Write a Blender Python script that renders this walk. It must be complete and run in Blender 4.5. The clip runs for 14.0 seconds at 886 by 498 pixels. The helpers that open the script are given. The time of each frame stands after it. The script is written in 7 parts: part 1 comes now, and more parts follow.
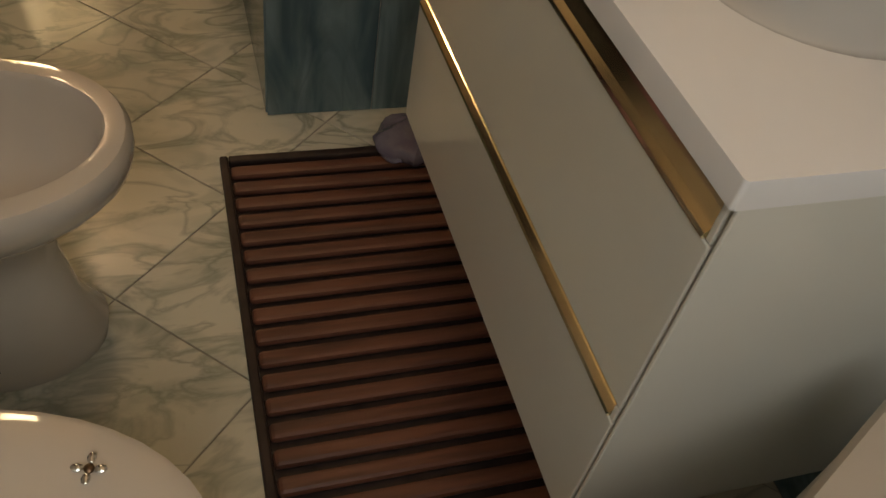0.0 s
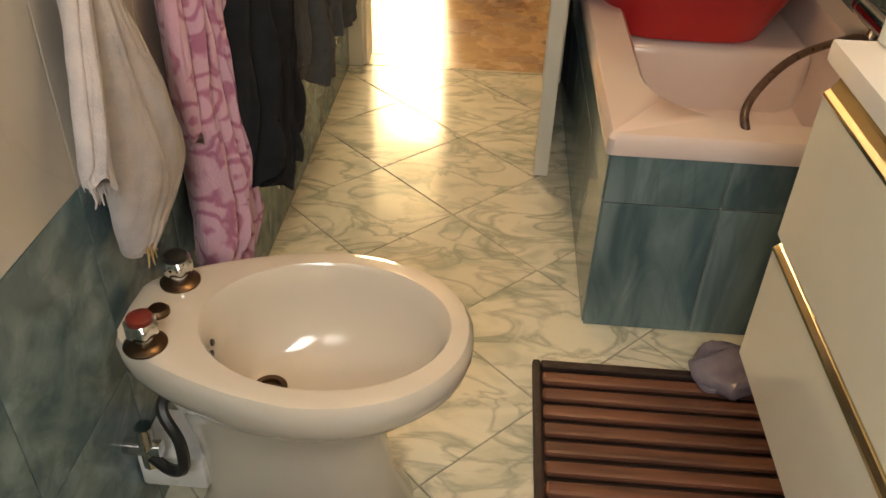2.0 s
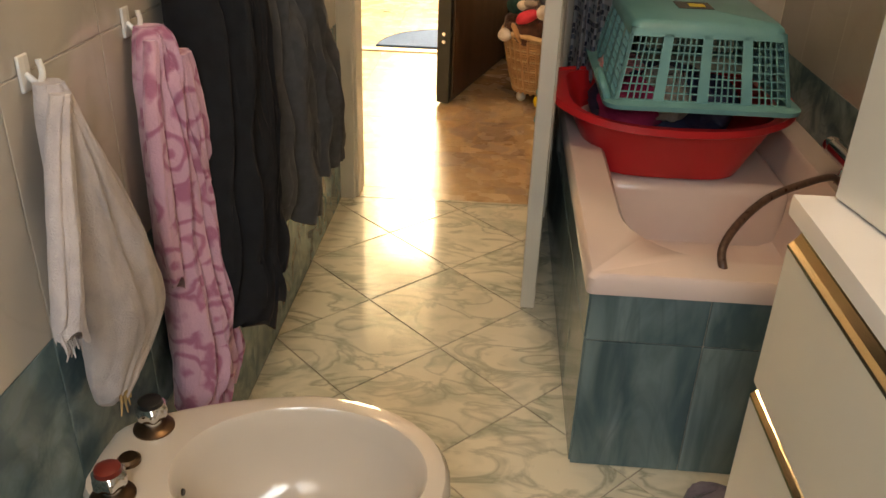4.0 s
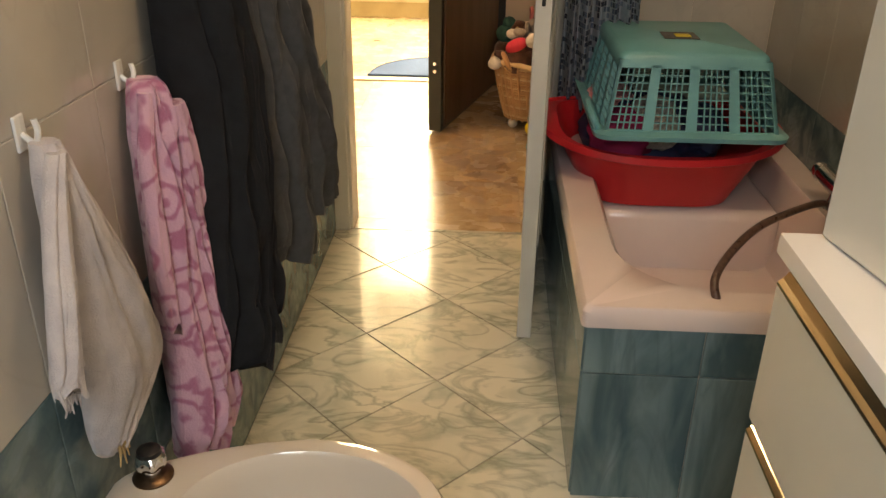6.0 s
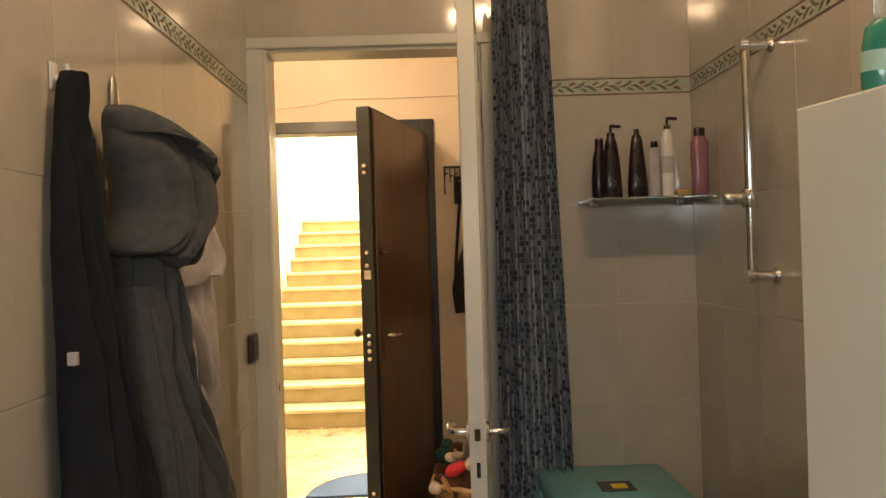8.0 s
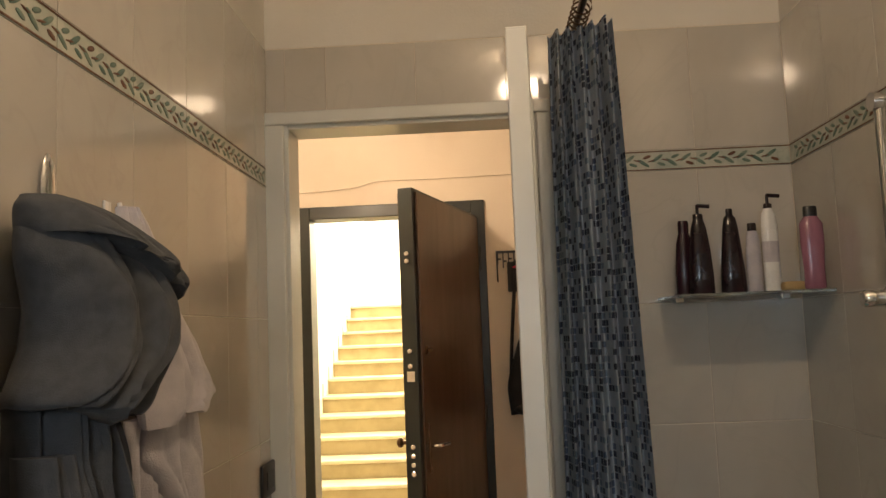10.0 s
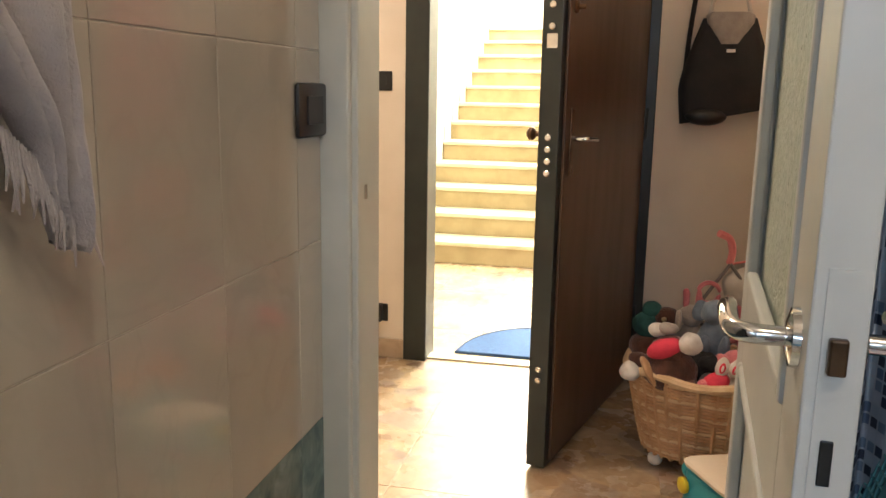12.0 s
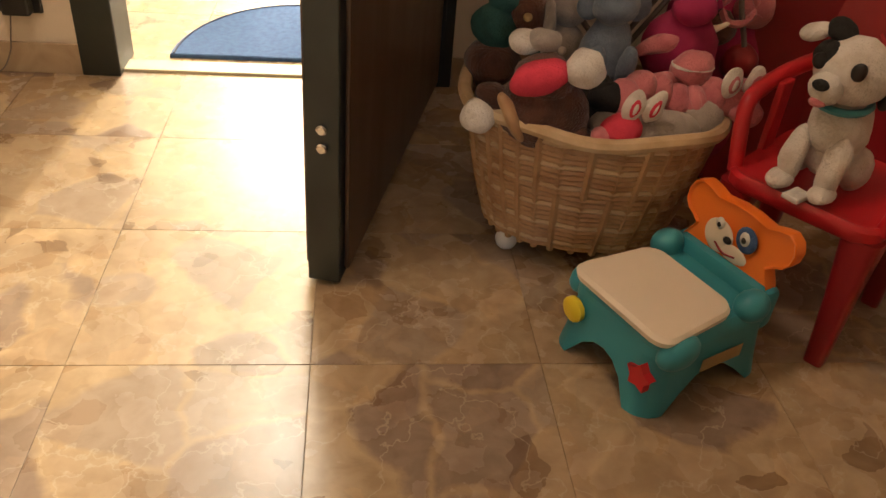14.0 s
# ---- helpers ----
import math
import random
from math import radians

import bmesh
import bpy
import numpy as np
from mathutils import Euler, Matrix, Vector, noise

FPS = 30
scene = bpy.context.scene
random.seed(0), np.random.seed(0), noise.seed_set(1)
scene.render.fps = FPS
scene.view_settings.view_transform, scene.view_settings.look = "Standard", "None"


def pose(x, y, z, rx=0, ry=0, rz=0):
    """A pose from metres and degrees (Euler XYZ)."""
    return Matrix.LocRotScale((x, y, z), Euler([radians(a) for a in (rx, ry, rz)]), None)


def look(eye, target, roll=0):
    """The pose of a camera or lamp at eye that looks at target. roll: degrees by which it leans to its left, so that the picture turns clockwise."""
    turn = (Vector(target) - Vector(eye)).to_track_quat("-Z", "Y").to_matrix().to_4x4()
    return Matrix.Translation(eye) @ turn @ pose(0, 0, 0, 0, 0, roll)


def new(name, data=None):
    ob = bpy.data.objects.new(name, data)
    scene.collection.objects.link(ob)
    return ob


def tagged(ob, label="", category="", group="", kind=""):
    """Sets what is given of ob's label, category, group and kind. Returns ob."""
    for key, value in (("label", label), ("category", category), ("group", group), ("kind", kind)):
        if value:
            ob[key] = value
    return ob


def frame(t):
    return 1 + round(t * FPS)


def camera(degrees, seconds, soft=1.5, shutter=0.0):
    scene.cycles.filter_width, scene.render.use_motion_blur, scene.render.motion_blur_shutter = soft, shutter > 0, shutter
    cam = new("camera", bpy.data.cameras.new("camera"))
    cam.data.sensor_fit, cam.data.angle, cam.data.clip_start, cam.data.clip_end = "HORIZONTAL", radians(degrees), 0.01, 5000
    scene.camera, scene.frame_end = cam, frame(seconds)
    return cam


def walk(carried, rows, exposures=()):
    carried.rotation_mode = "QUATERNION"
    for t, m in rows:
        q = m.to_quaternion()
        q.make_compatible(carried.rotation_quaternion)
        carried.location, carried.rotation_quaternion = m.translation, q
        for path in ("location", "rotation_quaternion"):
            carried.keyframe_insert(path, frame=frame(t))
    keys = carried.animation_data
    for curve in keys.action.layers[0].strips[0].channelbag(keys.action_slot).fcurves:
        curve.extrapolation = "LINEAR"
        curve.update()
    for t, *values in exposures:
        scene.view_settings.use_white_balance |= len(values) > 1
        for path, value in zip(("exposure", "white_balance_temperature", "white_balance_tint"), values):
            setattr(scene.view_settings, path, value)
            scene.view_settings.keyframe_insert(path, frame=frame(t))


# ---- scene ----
cam = camera(57.0, 14.0)
METRES, EYE, TILT, LEAN, TURN = 3.2, 1.05, 0.0, 0.0, -22.4
PATH = [
    (0, (0.571, 0.33, 1.109), (1.128, 1.593, -0.338), 11.5),
    (0.5, (0.556, 0.309, 1.056), (1.022, 1.41, -0.548), 13.4),
    (1, (0.493, 0.319, 1.073), (0.662, 1.52, -0.518), 9.7),
    (1.5, (0.484, 0.341, 1.109), (0.399, 1.839, -0.213), 3.1),
    (2, (0.499, 0.373, 1.147), (0.405, 1.993, -0.022), 2.0),
    (2.5, (0.509, 0.383, 1.142), (0.444, 2.011, -0.018), 1.7),
    (3, (0.52, 0.383, 1.149), (0.436, 2.042, 0.034), 1.1),
    (3.5, (0.526, 0.386, 1.171), (0.42, 2.141, 0.219), 1.9),
    (6, (0.53, 0.392, 1.216), (0.428, 2.187, 0.34), 0.6),
    (6.5, (0.542, 0.427, 1.265), (0.475, 2.33, 0.653), 0.6),
    (7, (0.55, 0.423, 1.333), (0.507, 2.385, 0.95), -0.4),
    (7.5, (0.538, 0.444, 1.373), (0.549, 2.439, 1.23), -1.0),
    (8, (0.543, 0.46, 1.424), (0.582, 2.46, 1.425), -1.8),
    (10.5, (0.56, 1.057, 1.498), (0.394, 3.04, 1.701), -1.5),
    (11, (0.548, 1.253, 1.377), (0.276, 3.233, 1.318), -0.6),
    (11.5, (0.514, 1.454, 1.277), (0.151, 3.415, 1.135), 0.1),
    (12, (0.492, 1.726, 1.177), (0.071, 3.643, 0.794), 1.0),
    (12.5, (0.428, 1.989, 1.142), (0.017, 3.885, 0.652), -0.5),
    (13, (0.321, 2.312, 1.094), (0.324, 4.239, 0.557), 1.5),
    (13.5, (0.312, 2.618, 1.015), (0.509, 4.414, 0.157), 1.8),
    (14, (0.323, 2.892, 0.976), (0.546, 4.512, -0.175), 5.2),
]
EXPOSURES = [
    (0.0, -0.65, 8600, 17), (0.5, 0.05, 8600, 18), (1.0, 0.40, 8500, 16), (1.5, 1.03, 7900, 13), (2.0, 0.80, 8600, 15), (3.5, 0.60, 8200, 16), (6.0, 0.62, 7900, 14), (7.0, 0.45, 8000, 14), (8.0, 0.25, 7900, 15),
    (10.5, 0.20, 5800, 10), (11.0, 0.38, 5100, 8), (12.0, 0.72, 5500, 11), (12.5, 0.50, 5900, 11), (13.0, 0.30, 6300, 13), (14.0, 0.12, 6300, 15),
]
walk(cam, [(t, look(eye, target, roll)) for t, eye, target, roll in PATH], EXPOSURES)

# ---- light ----
world = bpy.data.worlds.new("world")
scene.world = world
world.use_nodes = True
wn = world.node_tree.nodes
sky = wn.new("ShaderNodeTexSky")
sky.sky_type, sky.sun_disc = "NISHITA", False
sky.sun_elevation, sky.sun_rotation = radians(26.5), radians(3)
world.node_tree.links.new(sky.outputs[0], wn["Background"].inputs[0])
wn["Background"].inputs[1].default_value = 0.12


def lamp(name, kind, m, energy, color, **more):
    ob = new(name, bpy.data.lights.new(name, kind))
    ob.matrix_world = m
    ob.data.energy, ob.data.color = energy, color
    for key, value in more.items():
        if key == "size":
            ob.data.size = value
        elif key == "size_y":
            ob.data.shape, ob.data.size_y = "RECTANGLE", value
        elif key == "soft":
            ob.data.shadow_soft_size = value
        elif key == "angle":
            ob.data.angle = value
    return ob


lamp("sun", "SUN", look((1.0, 15, 5.0), (0, 5, 0)), 2.8, (1, 0.88, 0.64), angle=radians(1.2))
lamp("stair_window_light", "AREA", look((-0.3, 11.6, 3.5), (-0.3, 7.0, 0.8)), 430, (1, 0.86, 0.56), size=2.2, size_y=2.2)
# added fill under the closed stairwell ceiling, brightens landing and treads
lamp("landing_fill", "AREA", look((0.4, 8.4, 5.1), (0.3, 8.1, 0)), 380, (1, 0.90, 0.68), size=1.6, size_y=2.0)
lamp("bath_window_light", "AREA", look((0.42, -0.38, 1.75), (0.75, 0.2, 0.3)), 14, (0.72, 0.86, 1.0), size=0.6, size_y=0.8)
lamp("bulb_light", "POINT", pose(0.745, 1.37, 2.63), 7.5, (1, 0.76, 0.50), soft=0.03)
lamp("bulb_light", "POINT", pose(0.865, 1.39, 2.63), 7.5, (1, 0.76, 0.50), soft=0.03)
# unseen lamp added for the hall's warm base light
lamp("hall_fill_light", "POINT", pose(-0.15, 3.95, 2.45), 30, (1, 0.76, 0.52), soft=0.08)


# ---- materials ----
def surface(name, base, other=None, scale=8.0, rough=0.5, metal=0.0, bump=0.0, bump_scale=60.0, stretch=(1, 1, 1), low=0.4, high=0.65, detail=6.0, random_tile=False, coat=0.0, sheen=0.0, warp=0.0, rough_var=0.08, vary=0.0, transmission=0.0, subsurface=0.0):
    m = bpy.data.materials.new(name)
    m.use_nodes = True
    n, link = m.node_tree.nodes, m.node_tree.links.new
    b = n["Principled BSDF"]
    b.inputs["Roughness"].default_value, b.inputs["Metallic"].default_value = rough, metal
    b.inputs["Coat Weight"].default_value, b.inputs["Coat Roughness"].default_value = coat, 0.06
    b.inputs["Sheen Weight"].default_value = sheen
    b.inputs["Transmission Weight"].default_value = transmission
    co = n.new("ShaderNodeTexCoord")
    at = n.new("ShaderNodeMapping")
    at.inputs["Scale"].default_value = stretch
    source = co.outputs["Object"]
    info = n.new("ShaderNodeObjectInfo")
    if random_tile:
        add = n.new("ShaderNodeVectorMath")
        add.operation = "MULTIPLY_ADD"
        comb = n.new("ShaderNodeCombineXYZ")
        for i in range(3):
            link(info.outputs["Random"], comb.inputs[i])
        link(comb.outputs[0], add.inputs[0])
        add.inputs[1].default_value = (37.0, 53.0, 71.0)
        link(source, add.inputs[2])
        source = add.outputs[0]
    link(source, at.inputs[0])
    tex = n.new("ShaderNodeTexNoise")
    tex.inputs["Scale"].default_value, tex.inputs["Detail"].default_value = scale, detail
    tex.inputs["Distortion"].default_value = warp
    link(at.outputs[0], tex.inputs["Vector"])
    ramp = n.new("ShaderNodeValToRGB")
    ramp.color_ramp.elements[0].position, ramp.color_ramp.elements[1].position = low, high
    ramp.color_ramp.elements[0].color = (*base, 1)
    ramp.color_ramp.elements[1].color = (*(other or [c * 0.86 for c in base]), 1)
    link(tex.outputs["Fac"], ramp.inputs[0])
    out = ramp.outputs[0]
    if vary:
        hsv = n.new("ShaderNodeHueSaturation")
        mr = n.new("ShaderNodeMapRange")
        mr.inputs["To Min"].default_value, mr.inputs["To Max"].default_value = 1 - vary, 1 + vary
        link(info.outputs["Random"], mr.inputs["Value"])
        link(mr.outputs[0], hsv.inputs["Value"])
        link(out, hsv.inputs["Color"])
        out = hsv.outputs[0]
    link(out, b.inputs["Base Color"])
    fine = n.new("ShaderNodeTexNoise")
    fine.inputs["Scale"].default_value, fine.inputs["Detail"].default_value = bump_scale, 4
    link(at.outputs[0], fine.inputs["Vector"])
    rr = n.new("ShaderNodeMapRange")
    rr.inputs["To Min"].default_value, rr.inputs["To Max"].default_value = max(0.02, rough - rough_var), min(1, rough + rough_var)
    link(tex.outputs["Fac"], rr.inputs["Value"])
    link(rr.outputs[0], b.inputs["Roughness"])
    if bump:
        bp = n.new("ShaderNodeBump")
        bp.inputs["Strength"].default_value, bp.inputs["Distance"].default_value = bump, 0.004
        link(fine.outputs["Fac"], bp.inputs["Height"])
        link(bp.outputs[0], b.inputs["Normal"])
    return m


def glow(name, color, strength):
    m = bpy.data.materials.new(name)
    m.use_nodes = True
    b = m.node_tree.nodes["Principled BSDF"]
    b.inputs["Emission Color"].default_value, b.inputs["Emission Strength"].default_value = (*color, 1), strength
    return m


def veined(name, base, cloud, vein, scale, rough, stretch=(1, 1, 1), cut=0.035, vary=0.06, coat=0.0, turn=0.0, strong=0.42, low=0.38, high=0.68):
    """Marble: clouds, with thin dark veins where a warped noise crosses its middle; each tile cut from another place."""
    m = surface(name, base, cloud, scale, rough, stretch=stretch, random_tile=True, low=low, high=high, warp=0.8, vary=vary, bump=0.02, bump_scale=12, coat=coat)
    n, link = m.node_tree.nodes, m.node_tree.links.new
    at = next(x for x in n if x.bl_idname == "ShaderNodeMapping")
    at.inputs["Rotation"].default_value = (0, 0, radians(turn))
    ramp = next(x for x in n if x.bl_idname == "ShaderNodeValToRGB")
    v = n.new("ShaderNodeTexNoise")
    v.inputs["Scale"].default_value, v.inputs["Detail"].default_value, v.inputs["Distortion"].default_value = scale * 0.8, 5, 1.6
    link(at.outputs[0], v.inputs["Vector"])
    sub = n.new("ShaderNodeMath")
    sub.operation = "SUBTRACT"
    sub.inputs[1].default_value = 0.5
    link(v.outputs["Fac"], sub.inputs[0])
    ab = n.new("ShaderNodeMath")
    ab.operation = "ABSOLUTE"
    link(sub.outputs[0], ab.inputs[0])
    mr = n.new("ShaderNodeMapRange")
    mr.inputs["From Max"].default_value, mr.inputs["To Min"].default_value, mr.inputs["To Max"].default_value = cut, strong, 0.0
    link(ab.outputs[0], mr.inputs["Value"])
    mask = n.new("ShaderNodeMath")
    mask.operation = "MULTIPLY"
    big = n.new("ShaderNodeTexNoise")
    big.inputs["Scale"].default_value = scale * 0.5
    link(at.outputs[0], big.inputs["Vector"])
    link(mr.outputs[0], mask.inputs[0])
    link(big.outputs["Fac"], mask.inputs[1])
    mix = n.new("ShaderNodeMix")
    mix.data_type = "RGBA"
    link(mask.outputs[0], mix.inputs[0])
    targets = [l.to_socket for l in ramp.outputs[0].links]
    link(ramp.outputs[0], mix.inputs[6])
    mix.inputs[7].default_value = (*vein, 1)
    for t in targets:
        link(mix.outputs[2], t)
    return m


def rubble_marble(name):
    """Slabs of broken beige marble set in a paler binder."""
    m = surface(name, (0.40, 0.29, 0.18), (0.30, 0.20, 0.12), 9, 0.27, random_tile=True, low=0.35, high=0.7, rough_var=0.05, bump=0.015, bump_scale=20)
    n, link = m.node_tree.nodes, m.node_tree.links.new
    at = next(x for x in n if x.bl_idname == "ShaderNodeMapping")
    b = n["Principled BSDF"]
    nz = n.new("ShaderNodeTexNoise")
    nz.inputs["Scale"].default_value, nz.inputs["Detail"].default_value = 7, 5
    link(at.outputs[0], nz.inputs["Vector"])
    add = n.new("ShaderNodeVectorMath")
    add.operation = "MULTIPLY_ADD"
    add.inputs[1].default_value = (0.12, 0.12, 0.12)
    link(nz.outputs["Color"], add.inputs[0])
    link(at.outputs[0], add.inputs[2])

    def cells(scale, stops, smooth=False):
        """A tone for each broken piece."""
        cell = n.new("ShaderNodeTexVoronoi")
        cell.inputs["Scale"].default_value = scale
        link(add.outputs[0], cell.inputs["Vector"])
        sep = n.new("ShaderNodeSeparateColor")
        link(cell.outputs["Color"], sep.inputs[0])
        tone = n.new("ShaderNodeValToRGB")
        if not smooth:
            tone.color_ramp.interpolation = "CONSTANT"
        for k, (p, c) in enumerate(stops):
            e = tone.color_ramp.elements[k] if k < 2 else tone.color_ramp.elements.new(p)
            e.position, e.color = p, (*c, 1)
        link(sep.outputs[0], tone.inputs[0])
        return tone.outputs[0]

    def blend(kind, fac, a, b2):
        mix = n.new("ShaderNodeMix")
        mix.data_type, mix.blend_type = "RGBA", kind
        for socket, v in ((mix.inputs[0], fac), (mix.inputs[6], a), (mix.inputs[7], b2)):
            if isinstance(v, (float, tuple)):
                socket.default_value = v
            else:
                link(v, socket)
        return mix.outputs[2]

    tone = cells(5.5, [(0.0, (0.43, 0.32, 0.195)), (0.93, (0.26, 0.19, 0.14)), (0.3, (0.39, 0.285, 0.175)), (0.55, (0.34, 0.26, 0.185)), (0.8, (0.29, 0.215, 0.155))])
    edge = n.new("ShaderNodeTexVoronoi")
    edge.feature = "DISTANCE_TO_EDGE"
    edge.inputs["Scale"].default_value = 5.5
    link(add.outputs[0], edge.inputs["Vector"])
    lines = n.new("ShaderNodeMapRange")
    lines.inputs["From Min"].default_value, lines.inputs["From Max"].default_value = 0.01, 0.06
    lines.inputs["To Min"].default_value, lines.inputs["To Max"].default_value = 0.75, 0.0
    link(edge.outputs["Distance"], lines.inputs["Value"])
    col = blend("MIX", lines.outputs[0], tone, (0.44, 0.325, 0.195, 1))
    fine = n.new("ShaderNodeTexNoise")
    fine.inputs["Scale"].default_value, fine.inputs["Detail"].default_value = 26, 10
    link(add.outputs[0], fine.inputs["Vector"])
    mottle = n.new("ShaderNodeValToRGB")
    mottle.color_ramp.elements[0].position, mottle.color_ramp.elements[1].position = 0.34, 0.62
    mottle.color_ramp.elements[0].color, mottle.color_ramp.elements[1].color = (0.72, 0.66, 0.60, 1), (1.12, 1.12, 1.12, 1)
    link(fine.outputs["Fac"], mottle.inputs[0])
    col = blend("MULTIPLY", 0.55, col, mottle.outputs[0])
    col = blend("MULTIPLY", 0.65, col, cells(17.0, [(0.0, (0.42, 0.32, 0.25)), (0.03, (1.0, 1.0, 1.0)), (0.78, (1.14, 1.10, 1.04)), (0.90, (0.78, 0.68, 0.58))]))
    vein = n.new("ShaderNodeValToRGB")
    vein.color_ramp.elements[0].position, vein.color_ramp.elements[1].position = 0.492, 0.508
    mid = vein.color_ramp.elements.new(0.5)
    vein.color_ramp.elements[0].color = vein.color_ramp.elements[1].color = (0, 0, 0, 1)
    vein.color_ramp.elements[2].color = (0, 0, 0, 1)
    mid.color = (0.5, 0.5, 0.5, 1)
    link(nz.outputs["Fac"], vein.inputs[0])
    col = blend("MIX", vein.outputs[0], col, (0.52, 0.44, 0.32, 1))
    link(col, b.inputs["Base Color"])
    return m


M = {
    "floor_tile": veined("green_white_marble_tile", (0.66, 0.64, 0.53), (0.36, 0.39, 0.31), (0.13, 0.16, 0.12), 5.6, 0.13, stretch=(0.9, 1.8, 1), cut=0.06, turn=38, strong=0.85, low=0.47, high=0.76),
    "green_tile": veined("green_marble_tile", (0.08, 0.14, 0.155), (0.22, 0.31, 0.32), (0.04, 0.07, 0.08), 7.0, 0.16, stretch=(1.6, 1.6, 0.4), cut=0.07),
    "cream_tile": veined("cream_tile", (0.53, 0.495, 0.44), (0.48, 0.445, 0.395), (0.42, 0.385, 0.34), 3.0, 0.09, stretch=(1, 1, 0.5), cut=0.02, vary=0.02, coat=0.7),
    "grout": surface("grey_grout", (0.34, 0.32, 0.27), (0.24, 0.22, 0.18), 20, 0.9, bump=0.3),
    "wall_grout": surface("cream_grout", (0.56, 0.51, 0.44), None, 20, 0.9, bump=0.2),
    "plaster": surface("white_plaster", (0.74, 0.70, 0.63), (0.68, 0.64, 0.57), 3, 0.85, bump=0.15, bump_scale=150),
    "hall_plaster": surface("warm_white_plaster", (0.74, 0.66, 0.55), (0.68, 0.60, 0.49), 2.5, 0.85, bump=0.15, bump_scale=150),
    "hall_floor": rubble_marble("rubble_marble"),
    "hall_grout": surface("beige_grout", (0.34, 0.26, 0.17), None, 20, 0.8),
    "white_paint": surface("white_door_paint", (0.66, 0.66, 0.62), (0.60, 0.60, 0.56), 5, 0.35, bump=0.05),
    "porcelain": surface("ivory_porcelain", (0.60, 0.54, 0.465), (0.58, 0.52, 0.445), 3, 0.09, coat=0.6, rough_var=0.03),
    "tub": surface("pinkish_white_acrylic", (0.74, 0.63, 0.60), (0.70, 0.58, 0.56), 4, 0.16, coat=0.3),
    "lacquer": surface("ivory_gloss_lacquer", (0.68, 0.67, 0.60), (0.66, 0.64, 0.57), 2, 0.12, coat=0.3, rough_var=0.03),
    "top": surface("white_mineral_top", (0.78, 0.77, 0.76), (0.75, 0.74, 0.72), 5, 0.14),
    "gold": surface("polished_gold", (0.92, 0.79, 0.54), (0.84, 0.70, 0.45), 12, 0.16, metal=1.0),
    "chrome": surface("chrome", (0.75, 0.75, 0.75), (0.6, 0.6, 0.6), 20, 0.1, metal=1.0, rough_var=0.05),
    "wood_mat": surface("red_brown_wood", (0.17, 0.065, 0.04), (0.085, 0.032, 0.02), 14, 0.42, bump=0.15, bump_scale=90, stretch=(0.25, 3, 3)),
    "wood_dark": surface("dark_brown_binding", (0.035, 0.018, 0.014), (0.02, 0.01, 0.008), 30, 0.6, bump=0.2),
    "door_brown": surface("brown_wood_panel", (0.085, 0.047, 0.028), (0.065, 0.035, 0.02), 4, 0.33, bump=0.05, bump_scale=70, stretch=(3, 3, 0.6)),
    "door_dark": surface("dark_green_steel", (0.020, 0.026, 0.022), (0.014, 0.018, 0.016), 8, 0.38),
    "black": surface("black_plastic", (0.012, 0.012, 0.012), (0.02, 0.02, 0.02), 10, 0.35),
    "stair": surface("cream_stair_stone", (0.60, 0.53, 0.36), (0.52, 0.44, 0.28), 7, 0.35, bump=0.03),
    # stair stone darkened: shade on faces turned from the window, put into colour
    "riser": surface("shaded_riser_stone", (0.40, 0.32, 0.17), (0.33, 0.26, 0.13), 7, 0.5, bump=0.03),
    "white_wall": surface("white_stairwell_wall", (0.85, 0.83, 0.76), (0.80, 0.78, 0.70), 2, 0.8, bump=0.1),
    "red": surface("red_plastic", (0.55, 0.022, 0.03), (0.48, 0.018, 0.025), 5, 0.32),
    "teal": surface("turquoise_plastic", (0.14, 0.38, 0.41), (0.12, 0.33, 0.36), 6, 0.38),
    "mat_blue": surface("blue_doormat", (0.06, 0.13, 0.30), (0.05, 0.10, 0.24), 60, 0.95, bump=0.6, bump_scale=300),
}


# ---- shaping ----
def part(name, bm, material, parent=None, label="", smooth=False, kind=""):
    me = bpy.data.meshes.new(name)
    bm.to_mesh(me)
    bm.free()
    for m in material if isinstance(material, (list, tuple)) else [material]:
        me.materials.append(m)
    if smooth:
        me.polygons.foreach_set("use_smooth", [True] * len(me.polygons))
        me.set_sharp_from_angle(angle=radians(40))
    ob = new(name, me)
    ob.parent = parent
    if label or kind:
        tagged(ob, label, kind=kind)
    return ob


def group(name, label, category, x=0, y=0, z=0, rz=0, tag=""):
    ob = new(name)
    ob.matrix_world = pose(x, y, z, 0, 0, rz)
    return tagged(ob, label, category, tag)


def box(bm, x0, x1, y0, y1, z0, z1, bevel=0.0, m=None, segments=2):
    made = bmesh.ops.create_cube(bm, size=1, matrix=Matrix.Translation(((x0 + x1) / 2, (y0 + y1) / 2, (z0 + z1) / 2)) @ Matrix.Diagonal((x1 - x0, y1 - y0, z1 - z0, 1)))["verts"]
    if bevel:
        made = bmesh.ops.bevel(bm, geom=list({e for v in made for e in v.link_edges}), offset=bevel, segments=segments, affect="EDGES", profile=0.5)["verts"]
    if m:
        bmesh.ops.transform(bm, matrix=m, verts=made)
    return bm


def boxed(*a, **k):
    return box(bmesh.new(), *a, **k)


